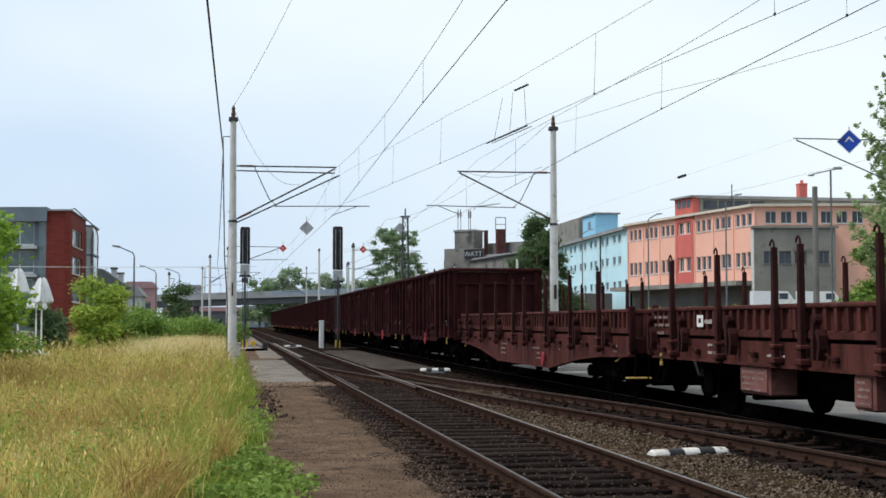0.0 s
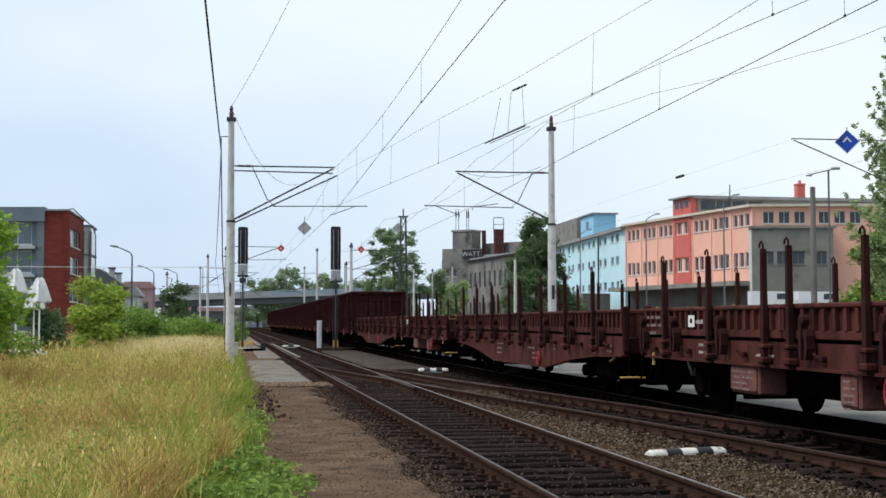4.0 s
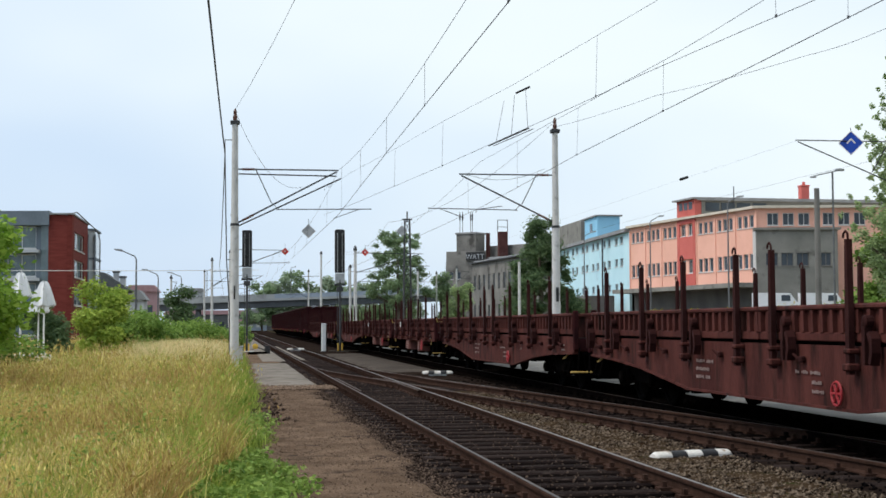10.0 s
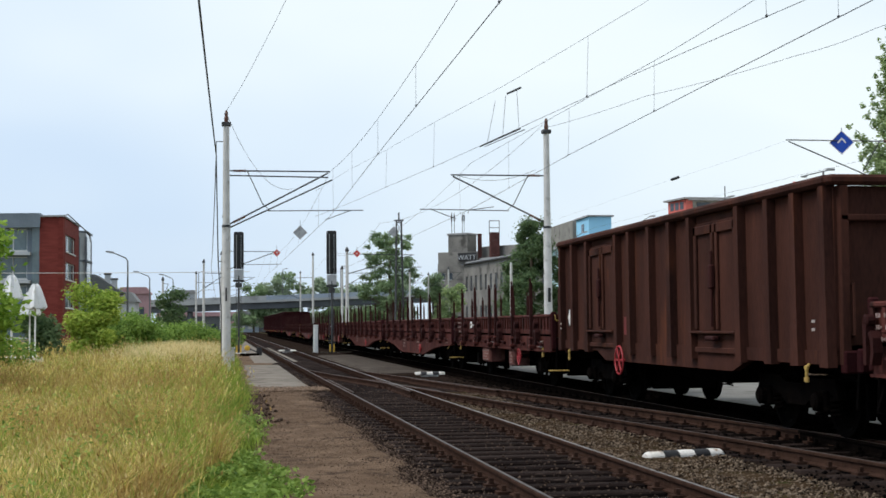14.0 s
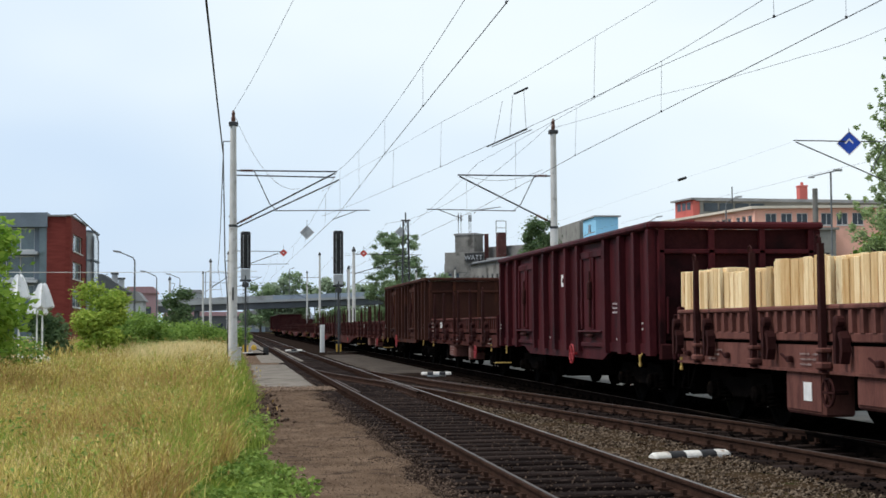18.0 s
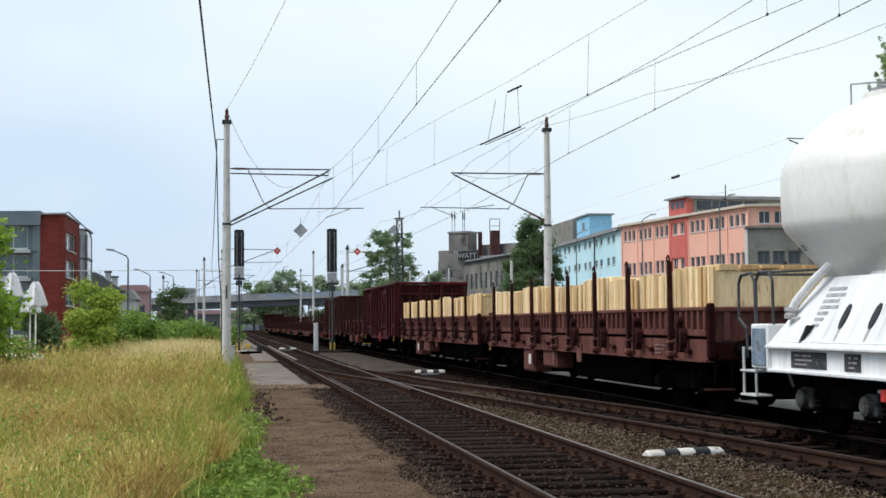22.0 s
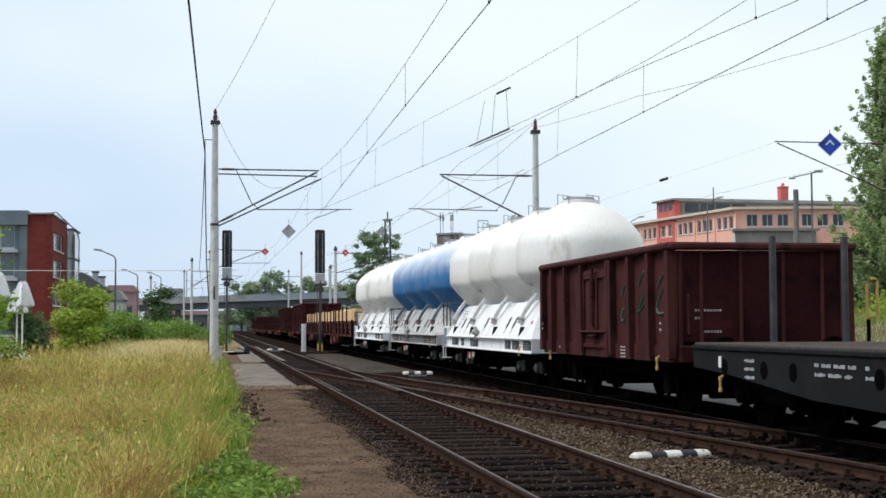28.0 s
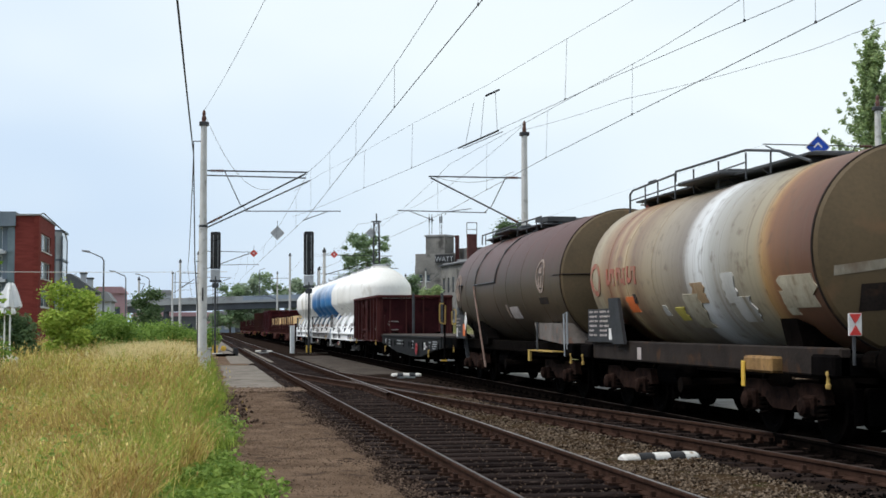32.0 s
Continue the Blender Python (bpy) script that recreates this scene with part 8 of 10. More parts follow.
    part("plate", Shape().box(-1.34, -1.331, half - 0.72, half - 0.6, 1.18, 1.42), WHITEP, w)
    return w


def curved(name, cy, cz, w, h, zc, radius, material, parent, n=8, lift=0.012):
    """A painted panel that follows the barrel's round side, centred at height cz on the near side."""
    a0 = math.asin(max(-1, min(1, (cz - h / 2 - zc) / radius)))
    a1 = math.asin(max(-1, min(1, (cz + h / 2 - zc) / radius)))
    s, r = Shape(), radius + lift
    for i in range(n + 1):
        a = a0 + (a1 - a0) * i / n
        jag = [w * 0.22 * noise.noise((cy * 5 + q, i * 0.9, cz)) for q in (0, 9)] if name == "paint_patch" else (0, 0)
        for y in (cy - w / 2 + jag[0], cy + w / 2 + jag[1]):
            s.v.append((-r * math.cos(a), y, zc + r * math.sin(a)))
            s.v.append((-(radius - 0.005) * math.cos(a), y, zc + (radius - 0.005) * math.sin(a)))
    for i in range(n):
        k = i * 4
        s.f += [(k, k + 2, k + 6, k + 4), (k + 1, k + 5, k + 7, k + 3), (k, k + 4, k + 5, k + 1), (k + 2, k + 3, k + 7, k + 6)]
    s.f += [(0, 1, 3, 2), (n * 4, n * 4 + 2, n * 4 + 3, n * 4 + 1)]
    return part(name, s, material, parent)


def place(w, y0):
    MOVERS.append((w, y0, TRAIN_X, RAIL_TOP))
    return w


def spot(y0):
    return (TRAIN_X, y0, RAIL_TOP)


# leading open wagons, most of them far down the line
lead = open_wagon(WAGON_DARK, 6.55, 3.06, (-2.65, 3.48), spot(36.45 + 14.04), "dark brown high-sided open goods wagon in the train")
place(lead, 36.45 + 14.04)
for k in range(2, 15):
    place(copy_thing(lead, pose(*spot(36.45 + 14.04 * k))), 36.45 + 14.04 * k)
tarp_y = 36.45 + 14.04 * 6
tarp = thing("tarpaulin_load", "pale tarpaulin over a heap in an open wagon", "load", (TRAIN_X, tarp_y, RAIL_TOP))
s = Shape()
for i in range(15):
    for j in range(9):
        u, v_ = -1.3 + 2.6 * j / 8, -5.6 + 11.2 * i / 14
        s.v.append((u, v_, 2.85 + 0.5 * max(0, 1 - (u / 1.3) ** 2) * max(0, 1 - (v_ / 5.7) ** 2) ** 0.5 + 0.05 * noise.noise((u * 2, v_, 4))))
for i in range(14):
    for j in range(8):
        k = i * 9 + j
        s.f.append((k, k + 1, k + 10, k + 9))
part("sheet", s, CANVAS, tarp, smooth=True)
part("heap", Shape().cbox(-1.3, 1.3, -5.6, 5.6, 1.19, 2.8, 0.1), CINDER, tarp)
place(tarp, tarp_y)

long_a = place(stake_wagon("long", WAGON, spot(33.3), "empty reddish brown stake wagon with drop sides, on bogies"), 33.3)
short_a = place(stake_wagon("short", WAGON, spot(16.7), "empty brown two-axle stake wagon with drop sides"), 16.7)
for y0 in (-0.84, -48.42, -68.06):
    place(copy_thing(long_a, pose(*spot(y0))), y0)
for y0 in (-17.4, -31.2, -84.5, -111.9):
    place(copy_thing(short_a, pose(*spot(y0))), y0)
rusty = place(open_wagon(WAGON_RUST, 6.55, 3.06, (3.38, -2.7), spot(-98.6), "rusty brown high-sided open goods wagon", ribs=(6.45, 5.45, 4.33, 2.31, 1.48, 0.33, -0.74, -1.7, -3.7, -4.75, -5.6, -6.45), wheel=(2.0, 0.81, 0.25)), -98.6)
part("red_patch", Shape().box(-1.43, -1.421, 1.62, 2.1, 1.26, 1.58), DULL_RED, rusty, "faded red paint patch")
part("diamond_holder", Shape().box(-1.435, -1.421, 5.84, 6.12, 1.42, 1.76), BLACKP, rusty)
part("diamond_plate", Shape().prism([(5.82, 1.59), (5.96, 1.42), (6.1, 1.59), (5.96, 1.76)], -1.445, -1.436, "x"), WHITEP, rusty, "small white diamond plate")
bars(rusty, -1.425, 5.9, 2.2, [[0.06]], 0.08)
redw = place(open_wagon(WAGON_RED, 6.55, 3.06, (3.48, -2.65), spot(-125.8), "dark red high-sided open goods wagon with white lettering"), -125.8)
part("emblem", Shape().box(-1.43, -1.421, -0.23, 0.1, 2.27, 2.53), WHITEP, redw, "white square emblem")
part("emblem_core", Shape().box(-1.436, -1.43, -0.12, -0.01, 2.35, 2.45), WAGON_DARK, redw)
bars(redw, -1.425, -0.28, 2.35, [[0.3]], 0.16, material=WHITEP)
bars(redw, -1.425, 6.12, 2.34, [[0.3], [0.3], [0.14, 0.1], [0.12], [0.2], [0.24], [0.2]], 0.1, 0.05, FADED_WHITE)
bars(redw, -1.425, 5.1, 1.88, [[0.1], [0.2, 0.16], [0.12, 0.2], [0.2, 0.14], [0.1]], 0.1, 0.07, FADED_WHITE)
bars(redw, -1.425, 5.08, 1.1, [[0.18], [0.18]], 0.06, 0.03, FADED_WHITE)
bars(redw, -1.425, -1.15, 1.62, [[0.34], [0.3], [0.34], [0.3]], 0.05, 0.03, FADED_WHITE)
bars(redw, -1.425, -3.92, 1.82, [[0.4], [0.36], [0.4]], 0.05, 0.03, FADED_WHITE)
bars(redw, -1.425, -4.15, 1.16, [[0.06], [0.06], [0.06]], 0.06, 0.04, FADED_WHITE)
bars(redw, -1.425, -5.25, 1.13, [[0.44], [0.44]], 0.05, 0.03, FADED_WHITE)
bars(redw, -1.425, 1.3, 1.15, [[0.12], [0.12]], 0.06, 0.03, FADED_WHITE)

timber_a = place(stake_wagon("timber", WAGON_OAK, spot(-141.85), "brown stake wagon loaded with pale sawn timber"), -141.85)
timber_b = place(copy_thing(timber_a, pose(*spot(-160.75))), -160.75)


def timber_bundle(at, length, seed, height):
    """An upright pack of pale boards: a core and single boards on both long sides, uneven at the top."""
    rnd = random.Random(seed)
    b = thing("timber_bundle", "upright pack of pale fresh-sawn boards on a stake wagon", "timber", at, 0, "timber bundles")
    part("core", Shape().cbox(-1.2, 1.2, -length / 2 + 0.03, length / 2 - 0.03, 0.0, height - 0.06, 0.02), TIMBER, b)
    y = -length / 2
    s_ = Shape()
    while y < length / 2 - 0.05:
        wd = rnd.uniform(0.09, 0.2)
        wd = min(wd, length / 2 - y)
        for sx in (-1, 1):
            t = rnd.uniform(0.0, 0.035)
            hh = height + rnd.uniform(-0.035, 0.02)
            x0, x1 = sorted((sx * 1.2, sx * (1.24 + t)))
            sh = Shape().cbox(x0, x1, y + 0.004, y + wd - 0.004, 0.0, hh, 0.006)
            if sx < 0:
                part("board", sh, TIMBER, b)
            else:
                s_.add(sh.v, sh.f)
        y += wd
    for k in range(7):
        x = -1.15 + k * 0.34
        s_.cbox(x, x + 0.3, -length / 2 - 0.02, length / 2 + 0.02, height - 0.07 + rnd.uniform(-0.02, 0.02), height - 0.03 + rnd.uniform(0, 0.05), 0.006)
    tagged(part("far_boards", s_, TIMBER, b), kind="stuff")
    return b


k = 0
for base in (-141.85, -160.75):
    for i in range(9):
        ln = 1.78 if i not in (4,) else 1.86
        yy = base + 7.72 - i * 1.93
        hh = 1.1 + 0.05 * math.sin(i * 2.3 + base)
        bn = timber_bundle((TRAIN_X, yy, RAIL_TOP + 1.16), ln, 100 + k, hh)
        MOVERS.append((bn, yy, TRAIN_X, RAIL_TOP + 1.16))
        k += 1

cem = place(cement_wagon(CEMENT, spot(-177.5), "white four-silo cement wagon, dusty and streaked"), -177.5)
cem_b = place(cement_wagon(CEMENT_BLUE, spot(-191.53), "four-silo cement wagon with dusty blue silos on a grimy white frame", CEMENT_DIRTY), -191.53)
place(copy_thing(cem, pose(*spot(-204.85))), -204.85)
es = place(open_wagon(WAGON_UMBER, 4.22, 2.6, (0.09,), spot(-216.08), "dark brown short open goods wagon on two axles", False, ribs=(4.13, 3.31, 2.22, 0.98, -0.8, -0.98, -2.08, -3.15, -4.13)), -216.08)
bars(es, -1.425, 3.78, 1.9, [[0.08, 0.14], [0.16], [0.14, 0.1], [0.18], [0.1, 0.14], [0.18]], 0.08, 0.045, FADED_WHITE)
bars(es, -1.425, 2.75, 1.98, [[0.34], [0.3], [0.34], [0.3], [0.16, 0.1], [0.2], [0.1]], 0.08, 0.03, FADED_WHITE)
part("data_plate", Shape().box(-1.432, -1.421, 3.34, 3.5, 1.1, 1.32), SIGN_BLUE, es, "small blue and white data plate")
part("plate_face", Shape().box(-1.437, -1.432, 3.37, 3.47, 1.12, 1.3), WHITEP, es)
for i, (y, z) in enumerate(((-1.72, 1.85), (-2.66, 2.0), (-3.66, 1.95))):
    part("scrawl", Shape().tube([(-1.424, y + 0.3 * math.cos(a * (1.2 + 0.2 * i)), z + 0.34 * math.sin(a)) for a in [0.3 + 0.4 * q for q in range(15)]], 0.028, 5), GREEN_CHALK, es, "faded green scrawl")
s = Shape()
for z, x0, n in ((1.65, -1.1, 9), (1.53, -1.1, 2), (1.32, -1.0, 7)):
    for k in range(n):
        s.box(x0 + k * 0.05, x0 + k * 0.05 + 0.03, -4.226, -4.221, z, z + 0.035)
tagged(part("lettering", s, MARKING, es), kind="stuff")
part("red_patch", Shape().box(-0.95, -0.5, -4.226, -4.221, 1.38, 1.5), WAGON_RED, es, "faded red paint patch")
bars(es, -1.455, -1.4, 1.05, [[0.32], [0.32], [0.32], [0.32]], 0.035, 0.02, FADED_WHITE)
bars(es, -1.455, -3.85, 1.0, [[0.14], [0.14]], 0.06, 0.03, FADED_WHITE)
bars(es, -1.425, -4.0, 2.0, [[0.18]], 0.16, 0.03, FADED_WHITE)
bars(es, -1.455, 2.9, 0.98, [[0.1]], 0.05)
flat = place(flat_wagon(spot(-228.2), "empty dark grey flat wagon with a planked deck"), -228.2)
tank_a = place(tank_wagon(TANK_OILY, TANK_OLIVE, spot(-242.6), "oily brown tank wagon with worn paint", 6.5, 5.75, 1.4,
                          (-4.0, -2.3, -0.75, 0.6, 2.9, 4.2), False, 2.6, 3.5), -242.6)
part("roof_panel", Shape().prism([(0.55, 4.02), (-0.72, 3.96), (-0.72, 4.08), (0.55, 4.14)], -0.35, 0.35, "x").box(-0.05, 0.05, -0.1, 0.0, 3.8, 4.02), STEEL_DARK, tank_a, "dark raised panel on the tank roof")
tank_b = place(tank_wagon(TANK_BANDS, TANK_OLIVE, spot(-255.0), "grimy grey tank wagon with rust bands and peeling paint", 5.35, 4.75, 1.31,
                          (-3.2, -1.75, -0.3, 1.2, 2.6, 3.6), True, 0.75, 3.9, 2.39), -255.0)


def curved_ring(name, cy, cz, r, width, zc, radius, material, parent, label=""):
    """A painted ring that follows the barrel's round side."""
    s, n = Shape(), 28
    for k in range(n):
        a = 2 * math.pi * k / n
        for rr in (r - width, r):
            z = cz + rr * math.sin(a)
            b = math.asin(max(-1, min(1, (z - zc) / radius)))
            for q in (radius + 0.012, radius - 0.004):
                s.v.append((-q * math.cos(b), cy + rr * math.cos(a), zc + q * math.sin(b)))
    for k in range(n):
        i, j = 4 * k, 4 * ((k + 1) % n)
        s.f += [(i, i + 2, j + 2, j), (i + 1, j + 1, j + 3, i + 3), (i, j, j + 1, i + 1), (i + 2, i + 3, j + 3, j + 2)]
    return part(name, s, material, parent, label)


for y in (5.3, -4.12):
    curved_ring("faded_ring", y, 2.52, 0.36, 0.06, 2.44, 1.4, RING_FADED, tank_a, "faded white painted ring")
    for dy, dz, w_, h in ((-0.1, -0.1, 0.1, 0.2), (0.1, -0.1, 0.1, 0.2), (0.0, -0.22, 0.26, 0.06), (0.0, 0.12, 0.2, 0.12)):
        curved("faded_mark", y + dy, 2.52 + dz, w_, h, 2.44, 1.4, RING_FADED, tank_a)
curved("pale_label", -1.15, 1.78, 0.85, 0.26, 2.44, 1.4, MARKING, tank_a)
curved("pale_mark", -0.45, 1.82, 0.12, 0.3, 2.44, 1.4, RING_FADED, tank_a)
curved("dark_label", -4.2, 2.0, 0.7, 0.14, 2.44, 1.4, TANK_SILL, tank_a)
part("service_box", Shape().prism([(-3.2, 1.53), (-5.5, 1.52), (-5.73, 1.09), (-3.5, 1.2)], -1.3, -0.7, "x"), GRIME_BOX, tank_a, "grimy grey service box")
part("box_handle", Shape().tube([(-1.34, -5.9, 0.86), (-1.36, -5.9, 1.7), (-1.34, -6.05, 1.74), (-1.34, -6.1, 1.0)], 0.022, 6), GREY_STEEL, tank_a)
part("box_post", Shape().tube([(-1.34, -3.62, 0.9), (-1.34, -3.62, 1.55)], 0.025, 6), STEEL_DARK, tank_a)
part("yellow_step", Shape().cbox(-1.42, -1.15, -5.2, -3.05, 0.92, 0.95, 0.008).cbox(-1.42, -1.36, -3.2, -3.05, 0.7, 0.92, 0.008), OLD_YELLOW, tank_a, "dull yellow step")
part("end_rib", Shape().tube([(-1.405, -5.2, 2.5), (-1.405, -5.75, 2.5), (-1.36, -5.84, 2.5), (-1.12, -5.95, 2.5), (-0.63, -6.12, 2.5), (0.0, -6.18, 2.5)], 0.014, 5), TANK_SILL, tank_a, "dark seam round the tank end")
part("ladder_bar", Shape().tube([(-1.44, 2.95, 2.5), (-1.46, 1.3, 0.45)], 0.026, 6), COUPLING, tank_a, "slanting ladder bar")
arc = lambda y, a: (-1.42 * math.cos(radians(a)), y, 2.44 + 1.42 * math.sin(radians(a)))
part("pipe_run", Shape().tube([arc(2.6, 82), arc(2.8, 62), arc(2.9, 40), arc(2.92, 20), arc(2.9, 4), arc(2.1, 4), arc(0.42, 4), arc(0.4, 18), arc(0.4, 38), arc(0.3, 55), arc(0.1, 75)], 0.024, 6), STEEL_DARK, tank_a, "thin dark pipe bent round the barrel")
part("hazard_diamond", Shape().prism([(4.55, 1.35), (4.72, 1.6), (4.55, 1.85), (4.38, 1.6)], -1.345, -1.332, "x"), WHITEP, tank_a, "white hazard diamond")
part("fender", Shape().prism([(2.2, 1.0), (3.0, 1.0), (3.6, 1.3), (4.2, 1.45), (4.2, 1.6), (3.3, 1.6), (2.2, 1.15)], -1.2, -0.9, "x"), UNDER, tank_a)
for y, z, w_, h, m_ in ((-4.15, 1.92, 0.95, 0.4, PATCH), (-4.05, 1.98, 0.3, 0.22, TANK_PALE), (-3.75, 1.78, 0.3, 0.3, PATCH), (-0.35, 1.72, 0.62, 0.5, PATCH), (-0.75, 1.98, 0.5, 0.3, TANK_WARM), (-2.0, 2.02, 0.42, 0.42, TANK_PALE), (-2.3, 1.72, 0.55, 0.34, TANK_PALE), (2.53, 1.86, 0.5, 0.26, ORANGE), (2.3, 1.95, 0.14, 0.16, BLACKP), (0.35, 1.68, 0.36, 0.2, DULL_YELLOW), (1.0, 1.74, 0.2, 0.16, TANK_PALE)):
    curved("paint_patch", y, z - 0.03, w_, h, 2.39, 1.31, m_, tank_b, lift=0.012 + 0.003 * (h > 0.3))
# sprayed letters across the front of the barrel
curved_ring("graffiti_ring", 4.41, 2.31, 0.3, 0.09, 2.39, 1.31, GRAFFITI, tank_b)
for k in range(9):
    y = 3.68 - 0.2 * k
    curved("graffiti_stroke", y, 2.33 + 0.02 * math.sin(k * 2.1), 0.085, 0.3 - 0.1 * (k % 3 == 1), 2.39, 1.31, GRAFFITI, tank_b)
    if k % 3 != 2:
        curved("graffiti_stroke", y - 0.09, 2.33 + (0.1 if k % 2 else -0.09), 0.16, 0.08, 2.39, 1.31, GRAFFITI, tank_b, n=3)
part("board_support", Shape().prism([(2.54, 1.15), (3.2, 1.14), (3.48, 1.95), (2.92, 1.95)], -1.36, -1.3, "x"), BLACKP, tank_b, "black slanting board")


def end_patch(name, x0, x1, z0, z1, tilt, material, parent, label):
    """A painted field that follows the dished tank end."""
    s, n = Shape(), 10
    rr, hh = [0.05, 0.59, 1.048, 1.271, 1.31], [5.17, 5.107, 4.939, 4.83, 4.75]
    for lift in (0.008, -0.004):
        for i in range(n + 1):
            for j in range(n + 1):
                x, z = x0 + (x1 - x0) * i / n, z0 + (z1 - z0) * j / n + tilt * (i / n)
                s.v.append((x, -float(np.interp(math.hypot(x, z - 2.39), rr, hh)) - lift, z))
    m = n + 1
    for i in range(n):
        for j in range(n):
            s.f.append((i * m + j, (i + 1) * m + j, (i + 1) * m + j + 1, i * m + j + 1))
    return part(name, s, material, parent, label)


end_patch("end_panel", -0.8, 0.9, 1.62, 1.95, 0.12, TANK_SILL, tank_b, "dark grey painted field on the tank end")
end_patch("end_stripe", -1.1, 0.3, 2.05, 2.17, 0.2, TANK_GREY, tank_b, "dirty grey stripe on the tank end")
tail = part("tail_post", Shape().tube([(-1.1, -5.38, 1.0), (-1.1, -5.38, 1.35)], 0.02, 6), STEEL_DARK, tank_b)
part("tail_sign", Shape().box(-1.18, -1.02, -5.42, -5.4, 1.34, 1.6), WHITEP, tail, "white tail plate with red triangles")
part("tail_triangle", Shape().prism([(-1.172, 1.348), (-1.028, 1.348), (-1.1, 1.462)], -5.43, -5.42, "y").prism([(-1.172, 1.592), (-1.028, 1.592), (-1.1, 1.478)], -5.43, -5.42, "y"), SIGN_RED, tail)
part("end_bracket", Shape().cbox(-1.42, -1.1, -3.75, -2.85, 0.86, 1.07, 0.03), OCHRE_STEP, tank_b, "ochre yellow rust-stained step bracket")
part("yellow_tab", Shape().cbox(-1.45, -1.42, -2.95, -2.85, 0.66, 1.0, 0.01), YELLOW, tank_b, "yellow tab")
part("brake_valve_plate", Shape().box(-1.27, -1.262, 1.9, 2.1, 0.9, 1.1), MARKING, tank_b)


def along(y):
    """Place and heading of a wagon whose middle has gone y metres along the line."""
    if y <= CURVE_Y:
        return TRAIN_X, y, 0.0
    a = (y - CURVE_Y) / CURVE_R
    return TRAIN_X + CURVE_R * (1 - math.cos(a)), CURVE_Y + CURVE_R * math.sin(a), -math.degrees(a)

# ---- raised bank beyond the yard, gravel heap ----


def bank_z(x, y):
    e = min(1.0, max(0.0, (y - 22) / 12), max(0.0, (330 - y) / 40))
    z = np.interp(x, [14.5, 19, 26, 40, 70, 140], [-0.06, 0.75, 1.3, 2.3, 2.4, 2.4])
    return float(z * e + (0.12 * noise.noise((x * 0.2, y * 0.15, 1)) if 16 < x < 44 else 0) - 0.02)


xs, ys = np.concatenate([np.arange(14.5, 46, 1.5), [56, 80, 140]]), np.concatenate([np.arange(20, 130, 2.5), np.arange(130, 341, 15)])
vs = [(x, y, bank_z(x, y)) for y in ys for x in xs]
fs = [(j * len(xs) + i, j * len(xs) + i + 1, (j + 1) * len(xs) + i + 1, (j + 1) * len(xs) + i) for j in range(len(ys) - 1) for i in range(len(xs) - 1)]
bank = new("grass_bank", quick_mesh("grass_bank", vs, fs, EARTH))
bank.data.polygons.foreach_set("use_smooth", [True] * len(bank.data.polygons))
tagged(bank, "low weedy bank beyond the goods train", "ground", kind="structure")

rng = np.random.default_rng(7)


def stones(name, label, n, place_at, size, material):
    """Many small angular stones in one mesh."""
    base = np.array([(1, 0, 0), (-1, 0, 0), (0, 1, 0), (0, -1, 0), (0, 0, 1), (0, 0, -1)], dtype=float)
    tri = np.array([(0, 2, 4), (2, 1, 4), (1, 3, 4), (3, 0, 4), (2, 0, 5), (1, 2, 5), (3, 1, 5), (0, 3, 5)])
    pos = place_at(n)
    sc = rng.uniform(size[0], size[1], (n, 1, 1)) * rng.uniform(0.55, 1.25, (n, 6, 3))
    ang = rng.uniform(0, 6.283, n)
    ca, sa = np.cos(ang)[:, None], np.sin(ang)[:, None]
    p = base[None] * sc
    x, y, z = p[..., 0] * ca - p[..., 1] * sa, p[..., 0] * sa + p[..., 1] * ca, p[..., 2] * 0.75
    p = np.stack([x, y, z], -1) + rng.uniform(-0.2, 0.2, (n, 6, 3)) * sc + pos[:, None, :]
    f = (tri[None] + 6 * np.arange(n)[:, None, None]).reshape(-1, 3)
    return tagged(new(name, quick_mesh(name, p.reshape(-1, 3), f, material)), label, "stones", kind="stuff")


def scatter(x0, x1, y0, y1, z, power=1.0):
    def f(n):
        return np.stack([rng.uniform(x0, x1, n), y0 + (y1 - y0) * rng.uniform(0, 1, n) ** power, np.full(n, z) + rng.uniform(-0.01, 0.008, n)], 1)
    return f


stones("ballast_stones", "dark oily ballast stones between the sleepers", 17000, scatter(2.1, 4.8, 9, 44, -0.035, 1.7), (0.012, 0.03), STONES)
stones("loose_stones", "loose brown stones strewn over the sleepers", 2600, scatter(2.2, 4.75, 9, 44, 0.02, 1.6), (0.008, 0.02), STONES_SHOULDER)
stones("pale_ballast", "grey-brown ballast stones between the tracks", 15000, scatter(4.55, 6.0, 9, 32, 0.006, 1.5), (0.009, 0.032), STONES_PALE)
# these stones take the underframe's black to paint the train's shade
stones("sooty_ballast", "ballast stones under the train, blackened for its shade", 5000, scatter(5.6, 10.2, 10, 40, 0.0, 1.4), (0.016, 0.034), UNDER)
stones("bed_shoulder", "mixed stones where the path meets the ballast", 6500, lambda n: np.stack([rng.normal(2.0, 0.2, n), 9 + 40 * rng.uniform(0, 1, n) ** 1.6, np.full(n, 0.004)], 1), (0.01, 0.026), STONES_SHOULDER)
stones("path_gravel", "fine brown gravel on the cinder path", 14000, scatter(0.3, 2.1, 9, 36, 0.018, 1.7), (0.004, 0.012), STONES_BROWN)

